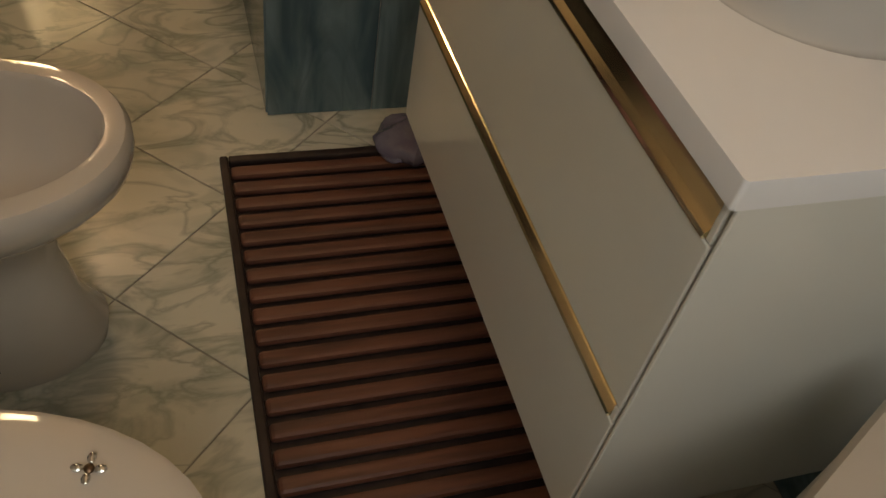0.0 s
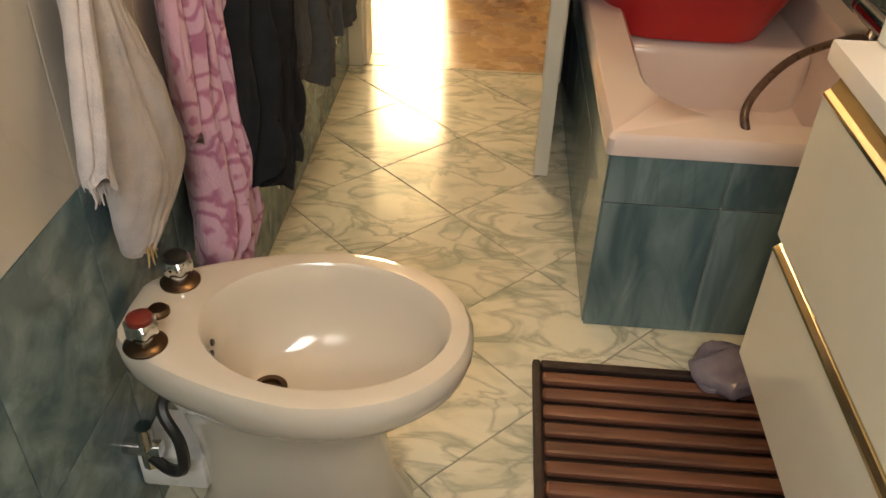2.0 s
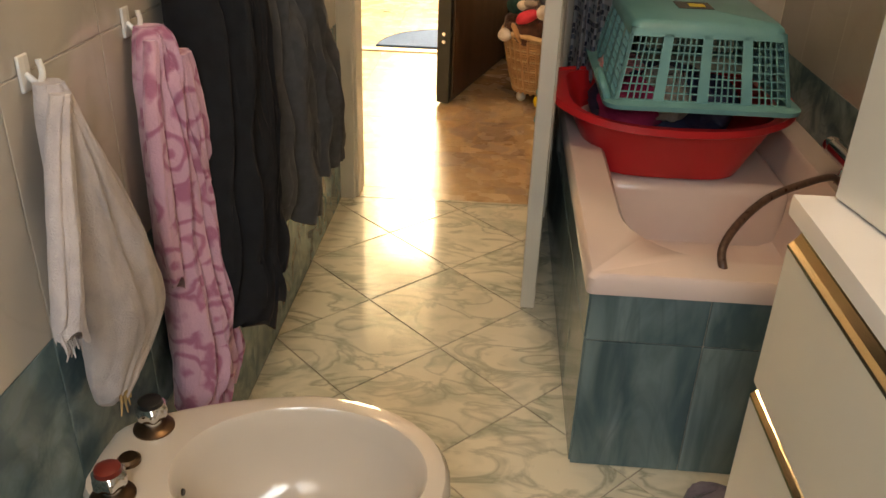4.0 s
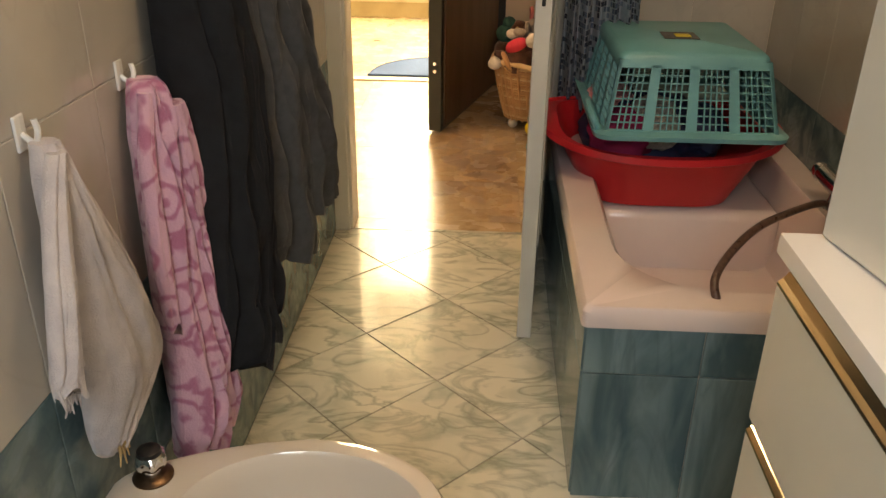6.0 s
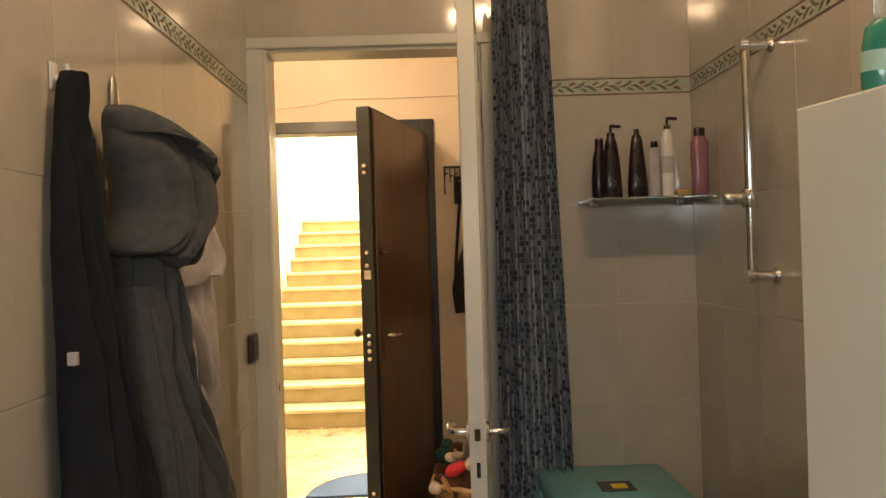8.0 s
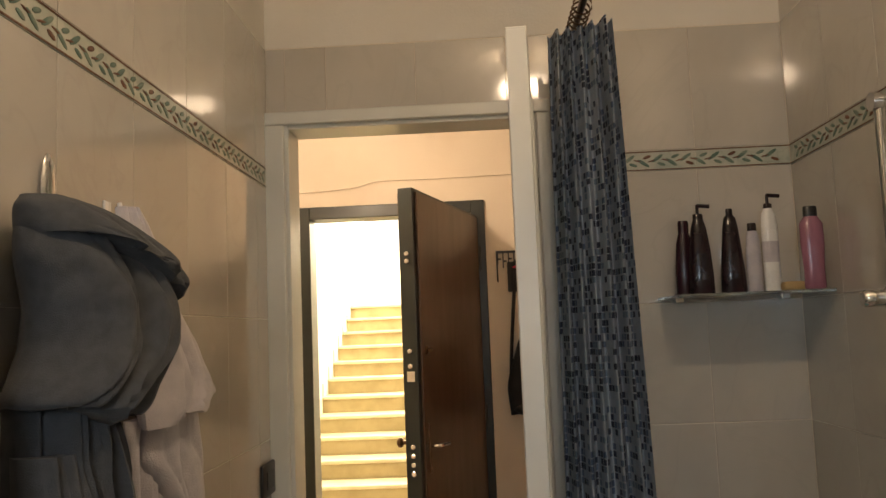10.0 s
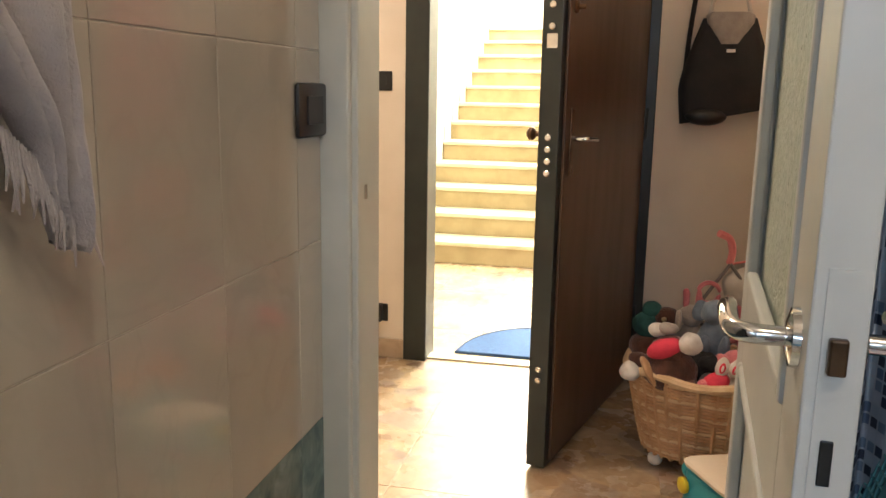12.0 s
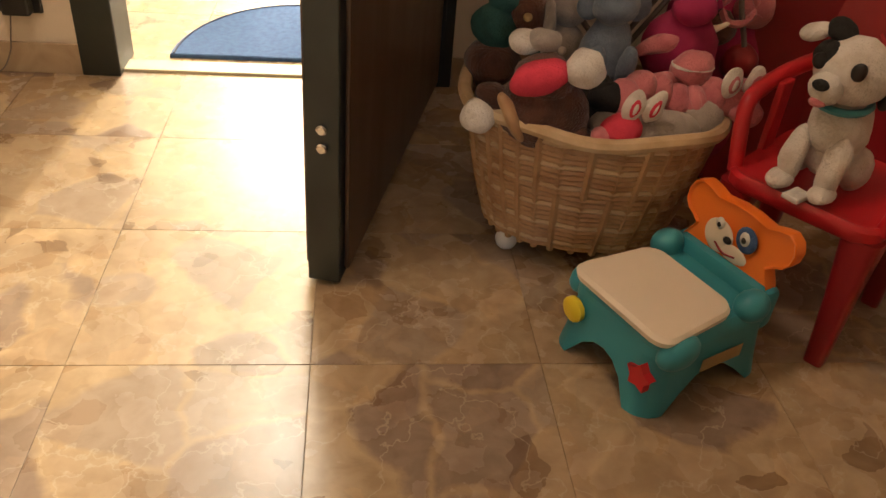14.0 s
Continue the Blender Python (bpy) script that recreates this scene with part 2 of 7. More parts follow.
def loft(bm, rings, closed=True, cap0=True, cap1=True):
    rows = [[bm.verts.new(p) for p in ring] for ring in rings]
    n = len(rows[0])
    for a, b in zip(rows, rows[1:]):
        for i in range(n if closed else n - 1):
            j = (i + 1) % n
            bm.faces.new((a[i], a[j], b[j], b[i]))
    if cap0 and closed:
        bm.faces.new(rows[0][::-1])
    if cap1 and closed:
        bm.faces.new(rows[-1])
    bmesh.ops.recalc_face_normals(bm, faces=bm.faces)
    return bm


def lathe(bm, profile, n=24, m=Matrix(), cap0=True, cap1=True):
    return loft(bm, [[m @ Vector((r * math.cos(2 * math.pi * i / n), r * math.sin(2 * math.pi * i / n), z)) for i in range(n)] for r, z in profile], True, cap0, cap1)


def tube(bm, pts, r, n=10, taper=None):
    pts = [Vector(p) for p in pts]
    rings, side = [], None
    for i, p in enumerate(pts):
        d = (pts[min(i + 1, len(pts) - 1)] - pts[max(i - 1, 0)]).normalized()
        if side is None:
            side = d.cross(Vector((0, 0, 1)) if abs(d.z) < 0.9 else Vector((1, 0, 0))).normalized()
        side = (side - d * side.dot(d)).normalized()
        up = d.cross(side)
        rr = r * (taper[i] if taper else 1)
        rings.append([p + rr * (math.cos(2 * math.pi * k / n) * side + math.sin(2 * math.pi * k / n) * up) for k in range(n)])
    return loft(bm, rings)


def curve_points(pts, steps=8):
    """Points along a smooth curve through the given ones."""
    p = [Vector(q) for q in pts]
    p = [2 * p[0] - p[1]] + p + [2 * p[-1] - p[-2]]
    out = []
    for a, b, c, d in zip(p, p[1:], p[2:], p[3:]):
        for k in range(steps):
            t = k / steps
            out.append(0.5 * (2 * b + (c - a) * t + (2 * a - 5 * b + 4 * c - d) * t * t + (3 * b - a - 3 * c + d) * t**3))
    return out + [p[-2]]


def ball(bm, x, y, z, rx, ry=None, rz=None, m=Matrix(), u=14, v=9):
    ry, rz = ry or rx, rz or rx
    bmesh.ops.create_uvsphere(bm, u_segments=u, v_segments=v, radius=1, matrix=m @ Matrix.Translation((x, y, z)) @ Matrix.Diagonal((rx, ry, rz, 1)))
    return bm


def rounded(x0, x1, y0, y1, r, n=6):
    """A rounded rectangle, anticlockwise."""
    out = []
    for cx, cy, a in ((x1 - r, y1 - r, 0), (x0 + r, y1 - r, 90), (x0 + r, y0 + r, 180), (x1 - r, y0 + r, 270)):
        out += [(cx + r * math.cos(radians(a + 90 * k / n)), cy + r * math.sin(radians(a + 90 * k / n))) for k in range(n + 1)]
    return out


# ---- structure ----
L, R, BACK, Y0, Y1 = 0.0, 1.39, -0.45, 3.028, 3.14  # bathroom walls; its door wall from Y0 to Y1
HX0, HX1, HY = -1.7, 1.62, 5.09  # hall
CEIL = 2.78


def wall(name, bm_boxes, material, label):
    bm = bmesh.new()
    for b in bm_boxes:
        box(bm, *b)
    return tagged(part(name, bm, material), label, "wall", kind="structure")


G = 0.002  # tiles stand this far in front of the walls
wall_west = wall("wall_west", [(-0.12, -G, BACK - 0.12, Y0, 0, CEIL)], M["plaster"], "tiled bathroom wall, green marble below and cream tiles above")
wall_east = wall("wall_east", [(R + G, R + 0.13, BACK - 0.12, Y0, 0, CEIL)], M["plaster"], "tiled bathroom wall beside the bathtub and vanity")
wall_back = wall("wall_south", [(-G, 0.12, BACK - 0.12, BACK - G, 0, CEIL), (0.72, R + G, BACK - 0.12, BACK - G, 0, CEIL), (0.12, 0.72, BACK - 0.12, BACK - G, 0, 1.3), (0.12, 0.72, BACK - 0.12, BACK - G, 2.2, CEIL)], M["plaster"], "bathroom end wall with a small window")
DL, DR, DH = 0.03, 0.735, 2.09
wall_door = wall("wall_north", [(HX0, DL, Y0 + G, Y1, 0, CEIL), (DR, HX1, Y0 + G, Y1, 0, CEIL), (DL, DR, Y0 + G, Y1, DH, CEIL)], M["hall_plaster"], "wall between bathroom and hall with a doorway")
wall_fill = wall("wall_lintel", [(-G, R + G, Y0 + 0.001, Y0 + G, 2.285, CEIL)], M["plaster"], "white painted wall above the tiles")
EL, ER, EH = -0.416, 0.60, 2.165
wall_entry = wall("wall_entrance", [(HX0, EL, HY, HY + 0.2, 0, CEIL), (ER, HX1, HY, HY + 0.2, 0, CEIL), (EL, ER, HY, HY + 0.2, EH, CEIL)], M["hall_plaster"], "warm white hall wall around the entrance door")
wall_hall_e = wall("wall_hall_east", [(HX1, HX1 + 0.12, Y1, HY, 0, CEIL)], M["hall_plaster"], "warm white hall wall behind the toys")
wall_hall_w = wall("wall_hall_west", [(HX0 - 0.12, HX0, Y1, HY, 0, CEIL)], M["hall_plaster"], "warm white hall wall at the far end")
tagged(part("ceiling", boxed(-0.12, R + 0.13, BACK - 0.12, Y0 + G, CEIL, CEIL + 0.1), M["plaster"]), "white plaster bathroom ceiling", "ceiling", kind="structure")
tagged(part("ceiling", boxed(HX0 - 0.12, HX1 + 0.12, Y0 + G, HY + 0.2, CEIL, CEIL + 0.1), M["hall_plaster"]), "warm white hall ceiling", "ceiling", kind="structure")
floor_bath = tagged(part("floor", boxed(-0.12, R + 0.13, BACK - 0.12, Y0 - 0.005, -0.12, -0.003), M["grout"]), "bathroom floor of green veined marble tiles laid diagonally", "floor", kind="structure")
floor_hall = tagged(part("floor", boxed(HX0 - 0.12, HX1 + 0.12, Y0 - 0.005, HY + 0.02, -0.12, -0.003), M["hall_grout"]), "hall floor of polished beige rubble marble slabs", "floor", kind="structure")
floor_land = tagged(part("floor", boxed(-1.8, 3.0, HY + 0.03, 12.2, -0.12, -0.003), M["hall_grout"]), "stair landing floor of beige marble slabs", "floor", kind="structure")

# stairwell
SX0, SX1, SY, RISE, GO, NSTEP = -0.98, 0.02, 7.141, 0.1525, 0.305, 12
wall("wall_stair_west", [(SX0 - 0.15, SX0, HY + 0.2, 12.2, 0, 5.2)], M["white_wall"], "bright white stairwell wall")
wall("wall_stair_east", [(2.6, 2.75, HY + 0.2, 12.2, 0, 5.2)], M["white_wall"], "bright white stairwell wall")
wall("wall_stair_north", [(SX0, -0.9, 12.05, 12.2, 0, 5.2), (0.9, 2.6, 12.05, 12.2, 0, 5.2), (-0.9, 0.9, 12.05, 12.2, 0, 2.3), (-0.9, 0.9, 12.05, 12.2, 4.7, 5.2)], M["white_wall"], "white stairwell wall with a large window")
wall("wall_stair_south", [(SX0, 2.6, HY + 0.2, HY + 0.25, CEIL, 5.2)], M["white_wall"], "white wall above the entrance")
tagged(part("ceiling", boxed(SX0 - 0.15, 2.75, HY + 0.2, 12.2, 5.2, 5.3), M["white_wall"]), "white stairwell ceiling", "ceiling", kind="structure")
stair = tagged(new("staircase"), "straight flight of cream stone steps lit by daylight", "stairs", kind="structure")
for i in range(NSTEP):
    y = SY + i * GO
    # risers take the darkened stone, so their shade is painted
    part("riser", boxed(SX0 + 0.002, SX1, y + 0.004, y + GO + 0.01, i * RISE, (i + 1) * RISE - 0.0305), M["riser"], stair, "stone riser, its shade put into a darker beige")
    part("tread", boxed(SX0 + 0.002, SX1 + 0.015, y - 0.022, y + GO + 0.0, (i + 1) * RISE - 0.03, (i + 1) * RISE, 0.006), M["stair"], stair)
part("landing", boxed(SX0 + 0.002, SX1, SY + NSTEP * GO + 0.012, 12.04, NSTEP * RISE - 0.16, NSTEP * RISE), M["stair"], stair)

# bathroom door frame
frame_b = tagged(new("door_frame"), "white painted bathroom door frame, scuffed", "door frame", kind="structure")
part("jamb", boxed(DL, 0.060, Y0 - 0.004, Y1 + 0.004, 0, DH, 0.003), M["white_paint"], frame_b)
part("jamb", boxed(0.705, DR, Y0 - 0.004, Y1 + 0.004, 0, DH, 0.003), M["white_paint"], frame_b)
part("head", boxed(0.060, 0.705, Y0 - 0.004, Y1 + 0.004, 2.055, DH, 0.003), M["white_paint"], frame_b)
part("casing", boxed(-0.005, 0.050, Y0 - 0.022, Y0 - 0.004, 0, 2.065, 0.004), M["white_paint"], frame_b)
part("casing", boxed(0.728, 0.765, Y0 - 0.022, Y0 - 0.004, 0, 2.065, 0.004), M["white_paint"], frame_b)
part("casing", boxed(-0.005, 0.765, Y0 - 0.022, Y0 - 0.004, 2.066, DH + 0.011, 0.004), M["white_paint"], frame_b)
part("casing", boxed(-0.02, 0.045, Y1 + 0.004, Y1 + 0.020, 0, DH + 0.05, 0.004), M["white_paint"], frame_b)
part("casing", boxed(0.72, 0.785, Y1 + 0.004, Y1 + 0.020, 0, DH + 0.05, 0.004), M["white_paint"], frame_b)

part("strike_plate", boxed(0.0601, 0.0612, Y0 + 0.028, Y0 + 0.042, 0.99, 1.015), M["chrome"], frame_b, "steel strike plate")
part("hinge", boxed(0.7035, 0.7049, Y0 + 0.01, Y0 + 0.035, 0.25, 0.34), M["chrome"], frame_b, "steel hinge leaf")
# entrance door frame
frame_e = tagged(new("door_frame"), "dark green steel entrance door frame", "door frame", kind="structure")
part("jamb", boxed(EL, -0.314, HY - 0.02, HY + 0.14, 0, EH, 0.004), M["door_dark"], frame_e)
part("jamb", boxed(0.53, ER, HY - 0.02, HY + 0.14, 0, EH, 0.004), M["door_dark"], frame_e)
part("head", boxed(-0.314, 0.53, HY - 0.02, HY + 0.14, 2.10, EH, 0.004), M["door_dark"], frame_e)
tagged(part("threshold", boxed(EL, ER, HY + 0.016, HY + 0.088, -0.10, 0.008, 0.003), M["stair"]), "cream stone threshold with a dark seal strip", "threshold", kind="structure")


def patterned(name, kind, colors, scale, rough=0.85, sheen=0.3, bump=0.4):
    """Cloth printed with swirls, or with a mosaic of small squares (by UV)."""
    m = surface(name, colors[0], None, 30, rough, bump=bump, bump_scale=260, sheen=sheen)
    n, link = m.node_tree.nodes, m.node_tree.links.new
    b = n["Principled BSDF"]
    co = next(x for x in n if x.bl_idname == "ShaderNodeTexCoord")
    v = n.new("ShaderNodeTexVoronoi")
    v.inputs["Scale"].default_value = scale
    ramp = n.new("ShaderNodeValToRGB")
    if kind == "swirl":
        nz = n.new("ShaderNodeTexNoise")
        nz.inputs["Scale"].default_value = 22
        link(co.outputs["Object"], nz.inputs["Vector"])
        add = n.new("ShaderNodeVectorMath")
        add.operation = "MULTIPLY_ADD"
        add.inputs[1].default_value = (0.035, 0.035, 0.035)
        link(nz.outputs["Color"], add.inputs[0])
        link(co.outputs["Object"], add.inputs[2])
        link(add.outputs[0], v.inputs["Vector"])
        k = n.new("ShaderNodeMath")
        k.operation = "MULTIPLY"
        k.inputs[1].default_value = 20
        link(v.outputs["Distance"], k.inputs[0])
        s = n.new("ShaderNodeMath")
        s.operation = "SINE"
        link(k.outputs[0], s.inputs[0])
        ramp.color_ramp.elements[0].position, ramp.color_ramp.elements[1].position = 0.0, 0.95
        ramp.color_ramp.elements[0].color, ramp.color_ramp.elements[1].color = (*colors[0], 1), (*colors[1], 1)
        link(s.outputs[0], ramp.inputs[0])
        link(ramp.outputs[0], b.inputs["Base Color"])
        return m
    v.inputs["Randomness"].default_value = 0.0
    v.distance = "CHEBYCHEV"
    link(co.outputs["UV"], v.inputs["Vector"])
    sep = n.new("ShaderNodeSeparateColor")
    link(v.outputs["Color"], sep.inputs[0])
    ramp.color_ramp.interpolation = "CONSTANT"
    for i, c in enumerate(colors[1:]):
        e = ramp.color_ramp.elements[i] if i < 2 else ramp.color_ramp.elements.new(i / (len(colors) - 1))
        e.position, e.color = i / (len(colors) - 1), (*c, 1)
    link(sep.outputs[0], ramp.inputs[0])
    edge = n.new("ShaderNodeMath")
    edge.operation = "GREATER_THAN"
    edge.inputs[1].default_value = 0.41
    link(v.outputs["Distance"], edge.inputs[0])
    mix = n.new("ShaderNodeMix")
    mix.data_type = "RGBA"
    link(edge.outputs[0], mix.inputs[0])
    link(ramp.outputs[0], mix.inputs[6])
    mix.inputs[7].default_value = (*colors[0], 1)
    link(mix.outputs[2], b.inputs["Base Color"])
    return m


M |= {
    "pink_cloth": patterned("pink_swirl_terry", "swirl", ((0.60, 0.35, 0.45), (0.40, 0.14, 0.23)), 14),
    "curtain": patterned("blue_mosaic_curtain", "mosaic", ((0.46, 0.51, 0.59), (0.035, 0.046, 0.080), (0.44, 0.53, 0.62), (0.20, 0.27, 0.38), (0.42, 0.49, 0.59), (0.03, 0.045, 0.09), (0.50, 0.55, 0.63), (0.12, 0.17, 0.28), (0.40, 0.47, 0.57)), 60, rough=0.5, sheen=0.0, bump=0.05),
    "charcoal": surface("charcoal_terry", (0.006, 0.008, 0.012), (0.004, 0.005, 0.008), 30, 1.0, bump=0.35, bump_scale=700, sheen=0.0),
    "grey_terry": surface("grey_terry", (0.062, 0.066, 0.072), (0.050, 0.053, 0.058), 60, 0.95, bump=0.35, bump_scale=700, sheen=0.06),
    "white_cotton": surface("white_cotton", (0.52, 0.47, 0.47), (0.42, 0.385, 0.40), 25, 0.95, bump=0.5, bump_scale=400, sheen=0.2),
    "lilac_cotton": surface("pale_lilac_cotton", (0.55, 0.51, 0.53), (0.46, 0.43, 0.46), 25, 0.95, bump=0.5, bump_scale=400, sheen=0.2),
    "fringe_gold": surface("straw_fringe", (0.40, 0.28, 0.13), None, 25, 0.9),
    "hose": surface("brown_hose", (0.07, 0.035, 0.025), (0.12, 0.07, 0.05), 90, 0.3),
    "bronze": surface("dark_bronze", (0.16, 0.10, 0.06), (0.08, 0.05, 0.03), 20, 0.3, metal=0.9),
    "wicker": surface("wicker", (0.50, 0.31, 0.16), (0.38, 0.21, 0.10), 18, 0.5, bump=0.3, bump_scale=120),
    "wicker_pale": surface("pale_wicker", (0.62, 0.46, 0.28), (0.50, 0.34, 0.18), 18, 0.5, bump=0.3, bump_scale=120),
    "plush_brown": surface("brown_plush", (0.10, 0.035, 0.02), (0.05, 0.018, 0.01), 25, 0.95, bump=1.0, bump_scale=220, sheen=0.3),
    "plush_white": surface("white_plush", (0.76, 0.72, 0.68), (0.60, 0.54, 0.48), 25, 0.95, bump=1.0, bump_scale=220, sheen=0.3),
    "plush_pink": surface("pink_plush", (0.62, 0.20, 0.22), (0.50, 0.14, 0.17), 25, 0.95, bump=1.0, bump_scale=220, sheen=0.3),
    "plush_hot": surface("coral_red_felt", (0.70, 0.05, 0.09), (0.60, 0.04, 0.08), 25, 0.9, bump=0.6, bump_scale=220),
    "plush_blue": surface("grey_blue_plush", (0.18, 0.23, 0.30), (0.13, 0.17, 0.23), 25, 0.95, bump=1.0, bump_scale=220, sheen=0.3),
    "plush_grey": surface("grey_plush", (0.40, 0.35, 0.31), (0.32, 0.28, 0.25), 25, 0.95, bump=1.0, bump_scale=220, sheen=0.3),
    "magenta": surface("magenta_cloth", (0.38, 0.02, 0.10), (0.28, 0.015, 0.07), 12, 0.85, bump=0.4),
    "black_fur": surface("black_plush", (0.012, 0.012, 0.012), (0.02, 0.02, 0.02), 25, 0.95, bump=1.0, bump_scale=220),
    "pink_grip": surface("pink_rubber", (0.78, 0.26, 0.25), (0.72, 0.22, 0.22), 10, 0.5),
    "salmon": surface("salmon_plastic", (0.80, 0.22, 0.14), (0.74, 0.19, 0.12), 6, 0.38),
    "orange": surface("orange_plastic", (0.85, 0.20, 0.02), (0.80, 0.17, 0.015), 6, 0.36),
    "cream_plastic": surface("cream_plastic", (0.80, 0.71, 0.58), (0.76, 0.67, 0.54), 6, 0.4),
    "yellow": surface("yellow_plastic", (0.80, 0.62, 0.03), (0.75, 0.57, 0.02), 6, 0.4),
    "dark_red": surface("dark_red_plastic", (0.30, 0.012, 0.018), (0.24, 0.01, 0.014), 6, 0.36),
    "teal_toy": surface("teal_toy_plastic", (0.05, 0.31, 0.38), (0.04, 0.27, 0.33), 6, 0.38),
    "steel_grey": surface("grey_tube", (0.20, 0.18, 0.17), (0.15, 0.13, 0.12), 10, 0.4, metal=0.3),
    "mesh_white": surface("off_white_cloth", (0.60, 0.56, 0.50), (0.50, 0.46, 0.41), 20, 0.9, bump=0.4, bump_scale=300),
    "black_cloth": surface("black_cloth", (0.010, 0.010, 0.011), (0.018, 0.017, 0.017), 20, 0.8, bump=0.5, bump_scale=200),
    "black_bottle": surface("black_gloss_bottle", (0.015, 0.010, 0.012), (0.03, 0.012, 0.015), 8, 0.2),
    "maroon_bottle": surface("maroon_bottle", (0.03, 0.010, 0.016), (0.025, 0.008, 0.012), 8, 0.25),
    "white_bottle": surface("white_bottle", (0.75, 0.74, 0.72), (0.70, 0.69, 0.67), 8, 0.28),
    "pink_bottle": surface("pink_bottle", (0.30, 0.13, 0.18), (0.26, 0.10, 0.15), 8, 0.25),
    "green_bottle": surface("green_bottle", (0.01, 0.22, 0.15), (0.01, 0.17, 0.12), 8, 0.15, coat=0.3),
    "glass": surface("clear_glass", (0.85, 0.92, 0.90), None, 5, 0.04, transmission=0.9, rough_var=0.02),
    "pattern_glass": surface("patterned_glass", (0.55, 0.60, 0.52), (0.40, 0.46, 0.38), 90, 0.3, bump=1.0, bump_scale=120),
    "plastic_bag": surface("lilac_plastic_bag", (0.30, 0.26, 0.36), (0.42, 0.38, 0.46), 20, 0.2, coat=0.3, transmission=0.45),
    "pale_label": surface("pale_green_label", (0.35, 0.55, 0.45), None, 30, 0.5),
    "dark_teal": surface("dark_green_plush", (0.025, 0.10, 0.09), (0.015, 0.06, 0.06), 25, 0.95, bump=1.0, bump_scale=220),
    "tap_red": surface("dark_red_tap_cap", (0.17, 0.022, 0.015), None, 10, 0.3),
    "card": surface("off_white_carton", (0.50, 0.45, 0.38), (0.45, 0.40, 0.34), 4, 0.6, bump=0.05),
    "navy": surface("navy_print", (0.03, 0.04, 0.10), None, 10, 0.6),
    "skirting": surface("beige_marble_skirting", (0.46, 0.36, 0.25), (0.36, 0.27, 0.18), 12, 0.3, warp=0.8),
    "rail_wood": surface("red_brown_rail_wood", (0.15, 0.045, 0.02), (0.10, 0.03, 0.015), 10, 0.35),
    "band": veined("border_tile_ground", (0.50, 0.50, 0.42), (0.36, 0.40, 0.34), (0.2, 0.24, 0.2), 14, 0.2),
    "leaf_green": surface("glazed_green_motif", (0.10, 0.16, 0.13), (0.20, 0.25, 0.20), 30, 0.2),
    "leaf_brown": surface("glazed_brown_motif", (0.12, 0.06, 0.04), (0.18, 0.09, 0.05), 30, 0.2),
    "milk_glass": glow("lamp_glass", (1, 0.82, 0.6), 9.0),
}


def ring_tube(bm, ring, r, n=8):
    """A closed loop of tube."""
    pts = [Vector(p) for p in ring]
    rows = []
    for i, p in enumerate(pts):
        d = (pts[(i + 1) % len(pts)] - pts[i - 1]).normalized()
        up = Vector((0, 0, 1))
        side = d.cross(up).normalized()
        up = side.cross(d)
        rows.append([bm.verts.new(p + r * (math.cos(2 * math.pi * k / n) * side + math.sin(2 * math.pi * k / n) * up)) for k in range(n)])
    for a, b in zip(rows, rows[1:] + rows[:1]):
        for k in range(n):
            bm.faces.new((a[k], a[(k + 1) % n], b[(k + 1) % n], b[k]))
    bmesh.ops.recalc_face_normals(bm, faces=bm.faces)
    return bm


def hanging(bm, rows, folds=5, amp=0.012, phase=0.0, n=110, steps=8, hem=0.012, slant=0.0):
    """Cloth that hangs in folds: rows of z, middle y, width, distance from the wall, depth, smoothly joined."""
    rows = [(p.x, p.y, p.z, q.x, q.y) for p, q in zip(curve_points([Vector(r[:3]) for r in rows], steps), curve_points([Vector((r[3], r[4], 0)) for r in rows], steps))]
    rings, last = [], len(rows) - 1
    for i, (z, yc, w, x0, d) in enumerate(rows):
        t = i / last
        ring = []
        for k in range(n):
            a = 2 * math.pi * k / n
            y = yc + w / 2 * math.copysign(abs(math.cos(a)) ** 0.8, math.cos(a))
            s = (y - yc) / max(w, 0.01)
            u = math.pi * folds * (s + 0.16 * noise.noise((t * 2.2, s * 2, phase))) + phase + 0.9 * t
            valley = (1 - abs(math.sin(u))) ** 1.7
            small = (1 - abs(math.sin(u * 2.3 + 2 * noise.noise((t * 3, phase, s))))) ** 2
            crease = noise.noise((s * 2.2 + phase, z * 9 - s * 3, 7 + phase))
            rip = amp * (0.55 + 0.6 * t) * (0.8 - 2.3 * valley - 0.7 * small + 0.9 * crease + 0.5 * noise.noise((s * folds * 2.3 - phase, z * 14, 3 + phase)))
            front = max(0.0, math.sin(a)) ** 0.5
            x = x0 + d * (0.5 + 0.5 * math.sin(a)) + rip * (front if math.sin(a) > 0 else 0.1)
            wob = 0.010 * noise.noise((y * 7, z * 6, phase)) * t + 0.004 * noise.noise((y * 20, z * 30, phase))
            drop = slant * s * t * t + (hem * math.sin(3 * s * math.pi + phase) + 0.7 * hem * math.copysign(1, math.sin(u)) * 0.5 + 0.004 * noise.noise((y * 40, 0, phase))) * (t > 0.9)
            ring.append((max(0.006, x), y + wob, z - drop))
        rings.append(ring)
    return loft(bm, rings)


